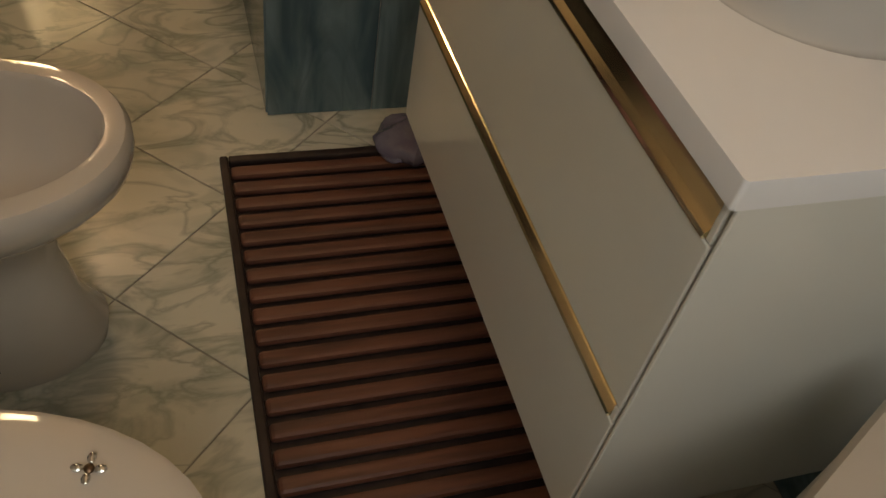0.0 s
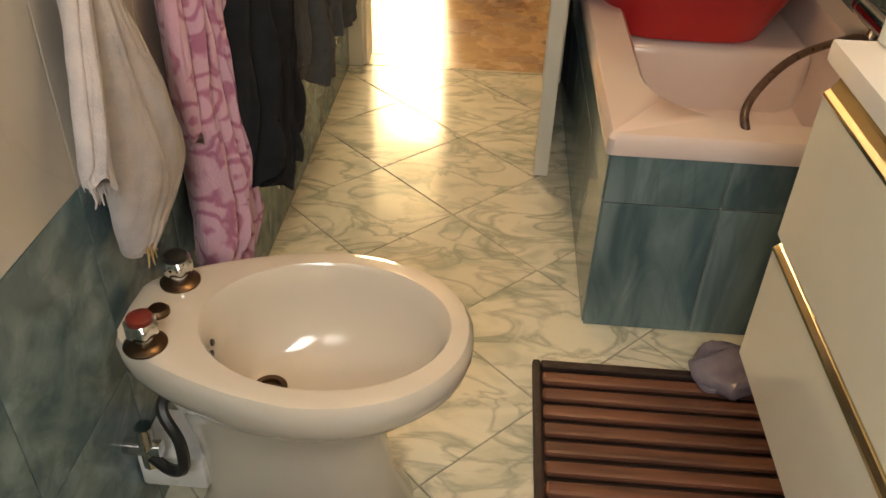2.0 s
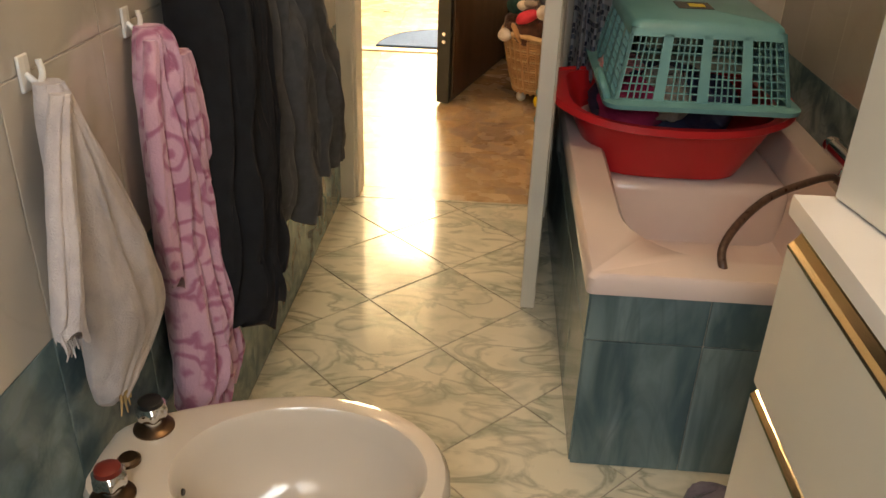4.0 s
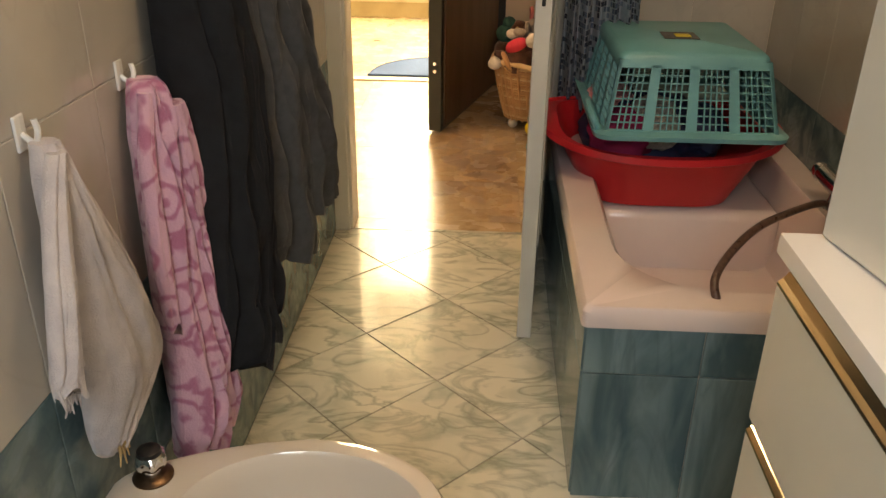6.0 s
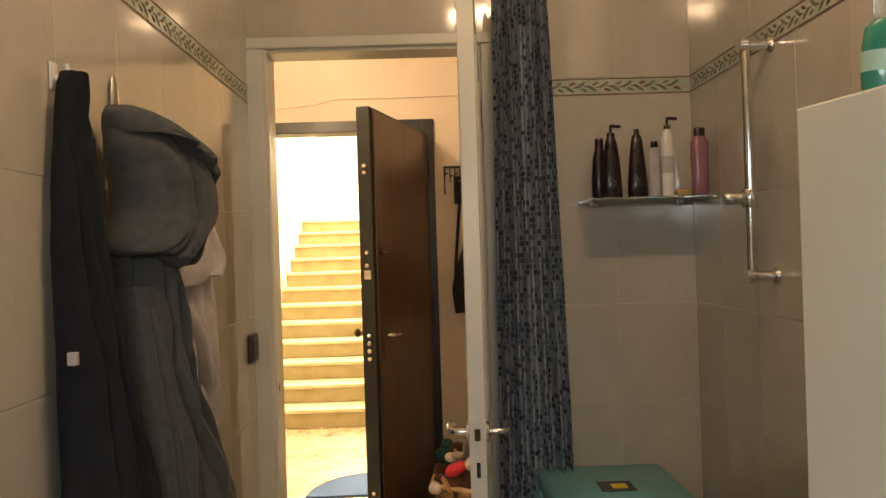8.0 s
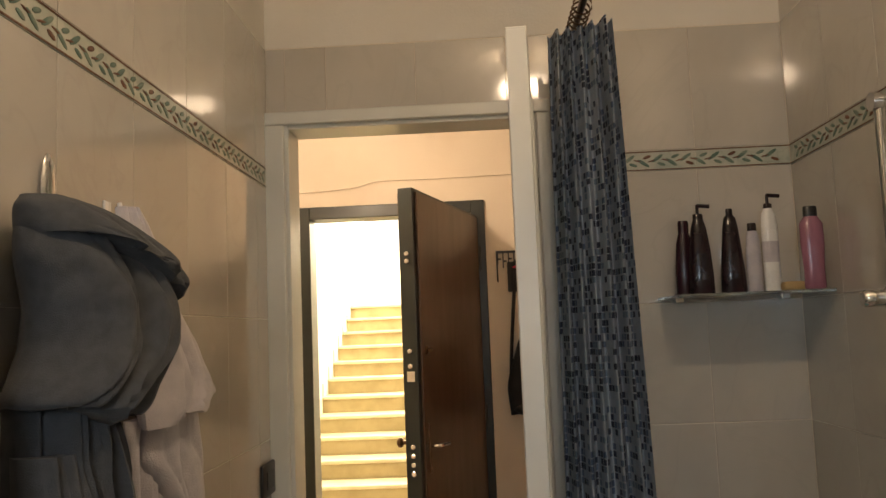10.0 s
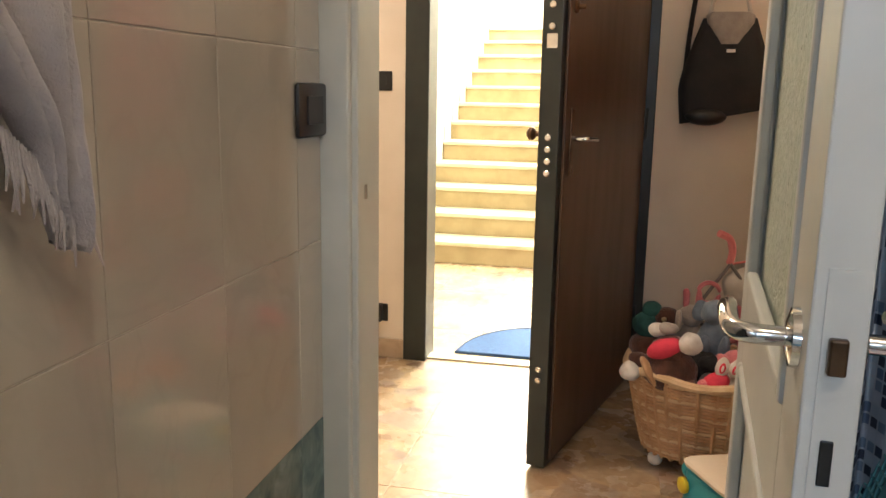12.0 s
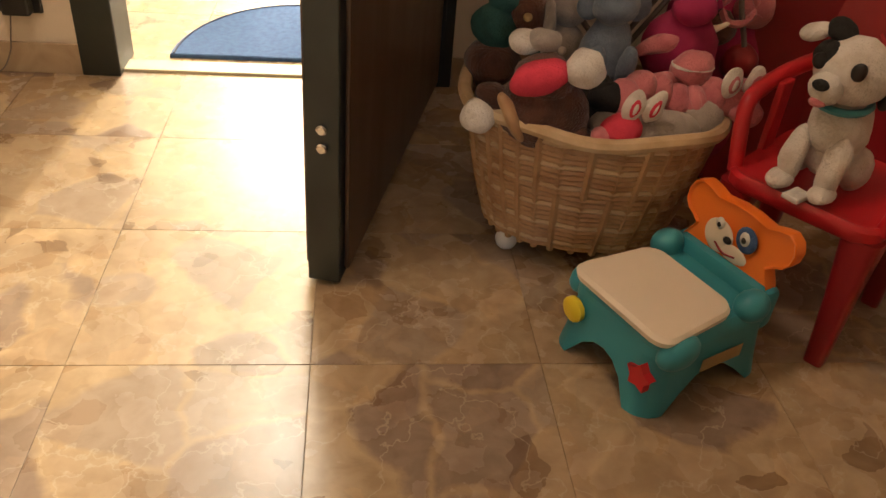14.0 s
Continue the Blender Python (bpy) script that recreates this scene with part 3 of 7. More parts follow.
def fringe(bm, y0, y1, x, z0, length, count, lean=0.0, rise=0.0):
    for i in range(count):
        z = z0 + rise * (i + 0.5) / count
        y = y0 + (y1 - y0) * (i + 0.5) / count
        l = length * random.uniform(0.6, 1.2)
        s = random.uniform(-0.008, 0.008) + lean
        tube(bm, [(x, y, z + 0.012), (x + 0.003, y + s * 0.4, z - l * 0.5), (x + random.uniform(-0.004, 0.006), y + s, z - l)], 0.0022, 5, [1, 0.9, 0.4])
    return bm


# ---- bathroom: sanitary ware ----
def bidet():
    ob = group("bidet", "ivory porcelain bidet with two chrome taps, standing against the tiled wall", "bidet", 0, 1.215, 0)

    def outline(x0, x1, w, wall_w, z, n=40, k=1.0):
        """Egg-shaped plan with a straight end at the wall."""
        ring, cx = [], x0 + (x1 - x0) * 0.55
        for i in range(n):
            a = 2 * math.pi * i / n
            c, s = math.cos(a), math.sin(a)
            if c >= 0:
                x, y = cx + (x1 - cx) * c ** 0.92, w * math.copysign(abs(s) ** 0.95, s)
            else:
                x = cx + (cx - x0) * math.copysign(abs(c) ** 0.7, c)
                t = min(1, abs(x - cx) / (cx - x0))
                full = w * math.copysign(min(1, abs(s) ** 0.35), s)
                y = full * (1 - t ** 1.35 * (1 - wall_w / w)) if abs(s) > 1e-6 else 0
            ring.append((x, y, z))
        return ring

    def bowl(x0, x1, w, z, n=40):
        cx, rx = (x0 + x1) / 2, (x1 - x0) / 2
        return [(cx + rx * math.cos(2 * math.pi * i / n), w * math.sin(2 * math.pi * i / n), z) for i in range(n)]

    shell = [outline(0.075, 0.41, 0.105, 0.085, 0.0), outline(0.075, 0.415, 0.108, 0.085, 0.03), outline(0.095, 0.385, 0.088, 0.07, 0.08), outline(0.09, 0.37, 0.082, 0.07, 0.19), outline(0.075, 0.380, 0.094, 0.078, 0.262),
             outline(0.055, 0.425, 0.122, 0.084, 0.300), outline(0.030, 0.470, 0.152, 0.090, 0.328), outline(0.013, 0.493, 0.167, 0.094, 0.355), outline(0.010, 0.498, 0.170, 0.094, 0.375), outline(0.010, 0.497, 0.169, 0.094, 0.392), outline(0.014, 0.490, 0.163, 0.089, 0.402), outline(0.022, 0.478, 0.154, 0.082, 0.405),
             bowl(0.117, 0.466, 0.133, 0.404), bowl(0.121, 0.461, 0.128, 0.398), bowl(0.126, 0.452, 0.122, 0.372), bowl(0.134, 0.425, 0.108, 0.320), bowl(0.145, 0.375, 0.080, 0.278), bowl(0.160, 0.300, 0.045, 0.260), bowl(0.180, 0.220, 0.016, 0.256)]
    bm = loft(bmesh.new(), shell)
    part("bowl", bm, M["porcelain"], ob, smooth=True)
    for y, cap, lbl in ((0.062, "black", "chrome tap with a dark blue cap"), (-0.074, "tap_red", "chrome tap with a red cap")):
        knob = bmesh.new()
        loft(knob, [[((r_ * (1 + 0.09 * k_ * math.cos(6 * a))) * math.cos(a) + 0.066, (r_ * (1 + 0.09 * k_ * math.cos(6 * a))) * math.sin(a) + y, 0.404 + z_) for a in (2 * math.pi * i / 36 for i in range(36))] for r_, z_, k_ in ((0.014, 0.006, 0), (0.0135, 0.018, 0), (0.019, 0.021, 1), (0.0215, 0.028, 1), (0.0215, 0.038, 1), (0.018, 0.043, 0))])
        tap = part("tap", knob, M["chrome"], ob, lbl, True)
        part("base_ring", lathe(bmesh.new(), [(0.029, 0), (0.029, 0.003), (0.024, 0.007), (0.017, 0.009)], 24, pose(0.066, y, 0.404)), M["bronze"], tap, "dark tarnished base ring", True)
        part("cap", lathe(bmesh.new(), [(0.0175, 0.0), (0.0165, 0.006), (0.010, 0.009)], 16, pose(0.066, y, 0.447)), M[cap], tap, smooth=True)
    part("plug_knob", lathe(bmesh.new(), [(0.016, 0), (0.016, 0.006), (0.012, 0.010)], 16, pose(0.060, -0.010, 0.404)), M["bronze"], ob, "dark bronze waste knob", True)
    part("drain", lathe(bmesh.new(), [(0.026, 0), (0.026, 0.005), (0.017, 0.006), (0.015, 0.001)], 20, pose(0.200, 0, 0.2605)), M["bronze"], ob, "dark bronze drain ring", True)
    for y in (-0.028, -0.006, 0.016):
        part("overflow_slot", lathe(bmesh.new(), [(0.005, 0), (0.005, 0.003)], 10, Matrix.Translation((0.128 + 0.17 * (1 - math.sqrt(1 - ((y - 0.03) / 0.122) ** 2)), y - 0.03, 0.360)) @ pose(0, 0, 0, 0, 82, 0)), M["black"], ob, "dark overflow slot")
    part("screw_cap", lathe(bmesh.new(), [(0.009, 0), (0.008, 0.004)], 12, Matrix.Translation((0.262, -0.098, 0.045)) @ pose(0, 0, 0, 90, 0, 0)), M["black"], ob, "dark screw hole")
    part("supply_hose", tube(bmesh.new(), curve_points([(0.08, -0.05, 0.31), (0.075, -0.09, 0.30), (0.10, -0.11, 0.26), (0.10, -0.115, 0.21), (0.07, -0.10, 0.185), (0.04, -0.085, 0.19)], 6), 0.009, 8), M["black"], ob, "black braided supply hose", True)
    part("angle_valve", tube(tube(bmesh.new(), [(-0.002, -0.080, 0.205), (0.055, -0.080, 0.205)], 0.013, 10), [(0.035, -0.080, 0.17), (0.035, -0.080, 0.25)], 0.013, 10), M["chrome"], ob, "chrome angle valve", True)
    part("waste_pipe", boxed(0.001, 0.105, -0.065, 0.035, 0.095, 0.165, 0.008), M["white_bottle"], ob, "white waste pipe cover", True)
    return ob


bidet()


def toilet():
    ob = group("toilet", "ivory porcelain toilet with closed lid and small metal flower ornaments", "toilet", 0.31, 0.615, 0)

    def egg(rx, ry, z, n=44, dx=0.0):
        return [(dx + rx * math.cos(a) * (1.0 if math.cos(a) > 0 else 0.98), ry * math.copysign(abs(math.sin(a)) ** (1.0 if math.cos(a) > 0 else 0.8), math.sin(a)), z) for a in (2 * math.pi * i / n for i in range(n))]

    part("pedestal", loft(bmesh.new(), [egg(0.16, 0.11, 0, dx=-0.05), egg(0.162, 0.112, 0.04, dx=-0.05), egg(0.14, 0.095, 0.12, dx=-0.05), egg(0.16, 0.11, 0.22, dx=-0.03), egg(0.21, 0.15, 0.31, dx=-0.01), egg(0.238, 0.172, 0.37), egg(0.242, 0.176, 0.392)]), M["porcelain"], ob, smooth=True)
    part("seat", loft(bmesh.new(), [egg(0.246, 0.182, 0.394), egg(0.253, 0.188, 0.400), egg(0.253, 0.188, 0.409), egg(0.247, 0.183, 0.414)]), M["porcelain"], ob, "ivory plastic seat", True)
    part("lid", loft(bmesh.new(), [egg(0.240, 0.177, 0.416), egg(0.250, 0.186, 0.419), egg(0.250, 0.186, 0.425), egg(0.240, 0.178, 0.4315), egg(0.19, 0.14, 0.4345), egg(0.05, 0.04, 0.4355)]), M["porcelain"], ob, "glossy ivory lid", True)
    for x, y in ((0.457, 0.713), (0.448, 0.664), (0.205, 0.731), (0.289, 0.594)):
        flower = part("ornament", ball(bmesh.new(), x - 0.31, y - 0.615, 0.4365, 0.005, 0.005, 0.003, u=8, v=5), M["bronze"], ob, "small metal flower ornament", True)
        a0 = random.uniform(0, 90)
        for k in range(4):
            a = radians(a0 + 90 * k)
            part("petal", ball(bmesh.new(), 0, 0, 0, 0.0058, 0.0042, 0.0025, pose(x - 0.31 + 0.010 * math.cos(a), y - 0.615 + 0.010 * math.sin(a), 0.4370, 0, 0, math.degrees(a)), 8, 5), M["chrome"], flower, smooth=True)
    for s in (-1, 1):
        part("hinge", lathe(bmesh.new(), [(0.013, 0), (0.013, 0.03), (0.010, 0.034)], 14, pose(-0.245, 0.07 * s, 0.394)), M["chrome"], ob, "chrome lid hinge", True)
    part("back_ledge", boxed(-0.305, -0.215, -0.150, 0.150, 0.385, 0.409, 0.010), M["porcelain"], ob, smooth=True)
    part("inlet", tube(bmesh.new(), [(-0.31, 0, 0.30), (-0.15, 0, 0.30)], 0.05, 16), M["porcelain"], ob, smooth=True)
    return ob


toilet()

# ---- bathroom: slatted mat ----
mat = group("duckboard", "red-brown slatted wooden bath mat with dark binding on the tiles", "bath mat", 0, 0, 0)
for i in range(28):
    y = 1.548 - i * 0.0441
    part("slat", boxed(0.634, 1.092, y - 0.030, y, 0.008, 0.024 + random.uniform(-0.0008, 0.0008), 0.007), M["wood_mat"], mat)
part("binding", boxed(0.616, 0.632, 0.285, 1.583, 0.0, 0.020, 0.004), M["wood_dark"], mat, "dark cloth binding")
part("binding", boxed(1.094, 1.110, 0.285, 1.583, 0.0, 0.020, 0.004), M["wood_dark"], mat, "dark cloth binding")
part("binding", boxed(0.633, 1.093, 1.562, 1.582, 0.0, 0.021, 0.004), M["wood_dark"], mat, "dark cloth binding")
part("backing", boxed(0.633, 1.093, 0.286, 1.561, 0.0, 0.007), M["wood_dark"], mat, "black rubber backing")

# ---- bathroom: vanity ----
def vanity():
    ob = group("vanity", "wall-hung ivory lacquer vanity cabinet with two drawers and gold grips", "vanity cabinet", 1.15, 0.96, 0)
    o = Matrix.Translation((-1.15, -0.96, 0))

    def piece(name, *a, mat="lacquer", parent=ob, label="", bevel=0.002):
        return part(name, box(bmesh.new(), *a, bevel, o), M[mat], parent, label)

    piece("body", 0.918, R - 0.001, 0.6235, 1.297, 0.335, 0.785)
    piece("side_panel", 0.8895, R - 0.001, 0.618, 0.6225, 0.327, 0.785, bevel=0.0015)
    for z0, z1 in ((0.327, 0.518), (0.540, 0.742)):
        d = piece("drawer", 0.890, 0.914, 0.6255, 1.300, z0, z1, label="ivory lacquer drawer front")
        top_z = 0.539 if z1 < 0.6 else 0.782
        k = top_z - z1
        bm = bmesh.new()
        prof = [(0.8885, z1 + 0.0005), (0.8875, z1 + 0.003), (0.8885, z1 + 0.006), (0.894, z1 + 0.011), (0.900, z1 + 0.013 + 0.3 * (k - 0.017)), (0.906, z1 + 0.95 * k), (0.9175, z1 + 0.95 * k), (0.9175, z1 + 0.0005)]
        loft(bm, [[o @ Vector((x, y, z)) for x, z in prof] for y in (0.634, 1.294)])
        part("grip", bm, M["gold"], d, "polished gold grip strip")
        part("grip_end", box(bmesh.new(), 0.8905, 0.9160, 0.6265, 0.6335, z1 + 0.0008, top_z - 0.001, 0.0015, o), M["lacquer"], d)
    return ob


vanity()
top = group("washbasin_top", "white mineral washbasin top with bowl and chrome tap", "washbasin", 1.14, 0.958, 0.7855)


def basin_top():
    x0, x1, y0, y1, n = 0.882 - 1.14, R - 0.001 - 1.14, 0.6170 - 0.958, 1.303 - 0.958, 9
    outer = rounded(x0, x1, y0, y1, 0.004, n)
    inner = rounded(-0.17, 0.13, -0.23, 0.23, 0.12, n)
    bowl = rounded(-0.14, 0.10, -0.19, 0.19, 0.10, n)
    bm = loft(bmesh.new(), [[(x, y, 0.0) for x, y in outer], [(x, y, 0.019) for x, y in outer], [(x * 0.997, y * 0.997, 0.024) for x, y in outer], [(x, y, 0.0235) for x, y in inner], [(x * 0.97, y * 0.97, 0.016) for x, y in inner], [(x, y, 0.006) for x, y in bowl]])
    part("slab", bm, M["top"], top, smooth=True)
    part("drain", lathe(bmesh.new(), [(0.022, 0), (0.022, 0.003), (0.014, 0.004)], 18, pose(0.0, 0, 0.006)), M["chrome"], top, "chrome drain", True)
    bm = lathe(bmesh.new(), [(0.026, 0), (0.024, 0.01), (0.020, 0.02), (0.019, 0.09), (0.021, 0.10), (0.018, 0.115)], 18, pose(0.18, 0, 0.030))
    tube(bm, curve_points([(0.18, 0, 0.10), (0.12, 0, 0.125), (0.07, 0, 0.105)], 5), 0.011, 12)
    tap = part("tap", bm, M["chrome"], top, "chrome basin mixer", True)
    part("lever", boxed(0.12, 0.19, -0.008, 0.008, 0.147, 0.155, 0.003), M["chrome"], tap)


basin_top()

cab = group("wall_cabinet", "tall white cabinet standing at the end of the vanity top", "cabinet", 0.94, 1.298, 0.8100, 11)
part("body", boxed(0.003, 0.32, -0.42, -0.004, 0, 0.7475, 0.003), M["lacquer"], cab)
part("door", boxed(-0.014, 0.001, -0.42, -0.002, 0.002, 0.7475, 0.003), M["lacquer"], cab, "plain white cabinet door")


def bottle(name, label, x, y, z, profile, mat, cap=None, cap_h=0.03, squash=0.6, rz=0, pump=False, band=None):
    ob = group(name, label, "bottle", x, y, z, rz, tag="bottles on the glass shelf" if x > 1.05 else "")
    sq = Matrix.Diagonal((1, squash, 1, 1))
    part("body", lathe(bmesh.new(), profile, 20, sq), M[mat], ob, smooth=True)
    r, h = profile[-1]
    if cap:
        part("cap", lathe(bmesh.new(), [(r * 1.05, 0), (r * 1.05, cap_h * 0.8), (r * 0.9, cap_h)], 16, Matrix.Translation((0, 0, h)) @ sq), M[cap], ob, "", True)
    if pump:
        bm = tube(bmesh.new(), [(0, 0, h), (0, 0, h + 0.035)], 0.004, 8)
        tube(bm, [(0, 0, h + 0.033), (0.03, 0, h + 0.030)], 0.005, 8)
        part("pump", bm, M[cap or mat], ob, "", True)
    if band:
        r0 = profile[2][0]
        part("label", lathe(bmesh.new(), [(r0 * 1.012, h * 0.35), (r0 * 1.012, h * 0.60)], 20, sq, False, False), M[band], ob, "printed label band", True)
    return ob


bottle("soap_bottle", "green soap bottle with clear cap on the white cabinet", 1.005, 1.255, 1.557, [(0.024, 0), (0.028, 0.004), (0.029, 0.03), (0.027, 0.055), (0.024, 0.072), (0.014, 0.080)], "green_bottle", "glass", 0.035, band="pale_label")

# ---- bathroom: bathtub ----
def bathtub():
    ob = group("bathtub", "short pinkish white bathtub with a raised seat behind green marble tiles", "bathtub", 1.05, 2.37, 0)
    o = (-1.05, -2.37)
    n = 8

    def ring(x0, x1, y0, y1, r, z):
        return [(x + o[0], y + o[1], z) for x, y in rounded(x0, x1, y0, y1, r, n)]

    X0, X1, A, B = 0.716, R - 0.002, 1.714, Y0 - 0.003
    bm = loft(bmesh.new(), [ring(X0 + 0.012, X1, A + 0.012, B, 0.012, 0.415), ring(X0, X1, A, B, 0.014, 0.418), ring(X0, X1, A, B, 0.014, 0.450), ring(X0 + 0.008, X1, A + 0.008, B, 0.016, 0.460), ring(0.802, 1.318, 1.795, 2.955, 0.20, 0.460), ring(0.812, 1.308, 1.805, 2.945, 0.195, 0.450),
                          ring(0.835, 1.290, 1.845, 2.925, 0.18, 0.285), ring(0.855, 1.275, 1.88, 2.90, 0.16, 0.232), ring(0.895, 1.235, 1.94, 2.86, 0.13, 0.216)], True, False, True)
    part("tub_shell", bm, M["tub"], ob, smooth=True)
    part("seat_step", box(bmesh.new(), 0.826, 1.298, 2.37, 2.93, 0.19, 0.384, 0.03, Matrix.Translation((*o, 0)), 3), M["tub"], ob, "raised moulded seat", True)
    part("plinth", box(bmesh.new(), X0 + 0.02, X1, A + 0.02, B, 0, 0.085, 0, Matrix.Translation((*o, 0))), M["wall_grout"], ob)
    for x0, x1, y0, y1 in ((X0 + 0.014, X0 + 0.022, A + 0.014, B), (X0 + 0.022, X1, A + 0.014, A + 0.022)):
        part("apron", box(bmesh.new(), x0, x1, y0, y1, 0.0, 0.414, 0, Matrix.Translation((*o, 0))), M["wall_grout"], ob)
    xs = [X0 + 0.010, 0.950, 1.190, X1]
    for a, b in zip(xs, xs[1:]):
        for z0, z1 in ((0.002, 0.309), (0.312, 0.414)):
            part("tile", box(bmesh.new(), a + 0.001, b - 0.001, A + 0.008, A + 0.014, z0, z1, 0.001, Matrix.Translation((*o, 0)), 1), M["green_tile"], ob)
    y = A + 0.016
    while y < B - 0.02:
        e = min(y + 0.245, B)
        for z0, z1 in ((0.002, 0.309), (0.312, 0.414)):
            part("tile", box(bmesh.new(), X0 + 0.008, X0 + 0.014, y + 0.001, e - 0.001, z0, z1, 0.001, Matrix.Translation((*o, 0)), 1), M["green_tile"], ob)
        y = e
    return ob


bathtub()
mix = group("bath_mixer", "chrome bath mixer on the tiled wall with a brown shower hose", "tap", R, 2.19, 0.53)
bm = lathe(bmesh.new(), [(0.028, 0), (0.026, 0.012), (0.014, 0.016), (0.014, 0.05)], 16, pose(-0.001, 0.06, 0, 0, -90, 0))
lathe(bm, [(0.028, 0), (0.026, 0.012), (0.014, 0.016), (0.014, 0.05)], 16, pose(-0.001, -0.06, 0, 0, -90, 0))
tube(bm, [(-0.055, -0.09, 0), (-0.055, 0.09, 0)], 0.022, 16)
tube(bm, [(-0.055, 0, -0.01), (-0.075, -0.02, -0.05)], 0.012, 12)
body = part("body", bm, M["chrome"], mix, smooth=True)
for y in (-0.115, 0.095):
    part("knob", lathe(bmesh.new(), [(0.020, 0), (0.024, 0.006), (0.022, 0.026)], 12, pose(-0.055, y - 0.004, 0, -90, 0, 0)), M["chrome"], mix, smooth=True)
part("hose", tube(bmesh.new(), curve_points([(w[0] - R, w[1] - 2.19, w[2] - 0.53) for w in ((1.32, 2.17, 0.485), (1.28, 2.13, 0.515), (1.201, 2.05, 0.532), (1.093, 1.95, 0.535), (1.019, 1.87, 0.515), (0.972, 1.80, 0.485), (0.977, 1.77, 0.44), (1.0, 1.81, 0.35), (1.06, 1.93, 0.232))], 8), 0.0085, 10), M["hose"], mix, "brown metal shower hose", True)


def red_basin():
    ob = group("laundry_basin", "red plastic laundry basin resting on the bathtub", "basin", 0.985, 2.585, 0.386)

    def oval(rx, ry, z, k=0.55, n=48):
        rx *= 1.06 if z < 0.12 and k == 0.55 else 1.10
        return [(rx * math.copysign(abs(math.cos(a)) ** k, math.cos(a)), ry * math.copysign(abs(math.sin(a)) ** k, math.sin(a)), z) for a in (2 * math.pi * i / n for i in range(n))]

    def up(ring, z):
        """The rim rises towards its ends."""
        return [(x, y, z - 0.010 + 0.026 * (abs(x) / 0.30) ** 2) for x, y, _ in ring]

    rings = [oval(0.165, 0.185, 0.0), oval(0.185, 0.205, 0.006), oval(0.235, 0.235, 0.11), up(oval(0.258, 0.250, 0), 0.155), up(oval(0.285, 0.272, 0, 0.7), 0.160), up(oval(0.289, 0.276, 0, 0.7), 0.148), up(oval(0.292, 0.279, 0, 0.7), 0.150), up(oval(0.288, 0.276, 0, 0.7), 0.167), up(oval(0.252, 0.244, 0), 0.164), oval(0.228, 0.228, 0.11), oval(0.180, 0.20, 0.010), oval(0.16, 0.18, 0.008)]
    part("basin_shell", loft(bmesh.new(), rings[:5] + rings[8:]), M["red"], ob, smooth=True)
    part("rim", loft(bmesh.new(), rings[4:8] + [up([(x * 0.985, y * 0.985, z) for x, y, z in oval(0.285, 0.272, 0, 0.7)], 0.1605), rings[4]], True, False, False), M["red"], ob, smooth=True)
    return ob


red_basin()
wash = group("folded_clothes", "crumpled dark and pink clothes heaped in the red basin", "clothes", 0.97, 2.60, 0.380)


def garment(x, y, z, rx, ry, rz, mat_, label, seed):
    bm = ball(bmesh.new(), x, y, z, rx, ry, rz, u=40, v=24)
    for v in bm.verts:
        p = v.co * 16 + Vector((seed, 0, 0))
        v.co += v.normal * (0.030 * (0.35 - abs(noise.noise(p))) + 0.010 * noise.noise(p * 2.6))
    part("garment", bm, M[mat_], wash, label, True)


garment(0.01, 0.04, 0.13, 0.19, 0.15, 0.105, "navy", "dark navy garment", 1)
garment(0.11, -0.06, 0.17, 0.08, 0.09, 0.065, "navy", "dark navy garment", 5)
garment(-0.09, -0.11, 0.17, 0.085, 0.07, 0.070, "magenta", "crimson garment", 2)
garment(-0.01, -0.09, 0.195, 0.075, 0.08, 0.062, "plush_grey", "grey garment", 3)
garment(-0.10, 0.06, 0.20, 0.07, 0.08, 0.055, "plush_pink", "pink garment", 4)


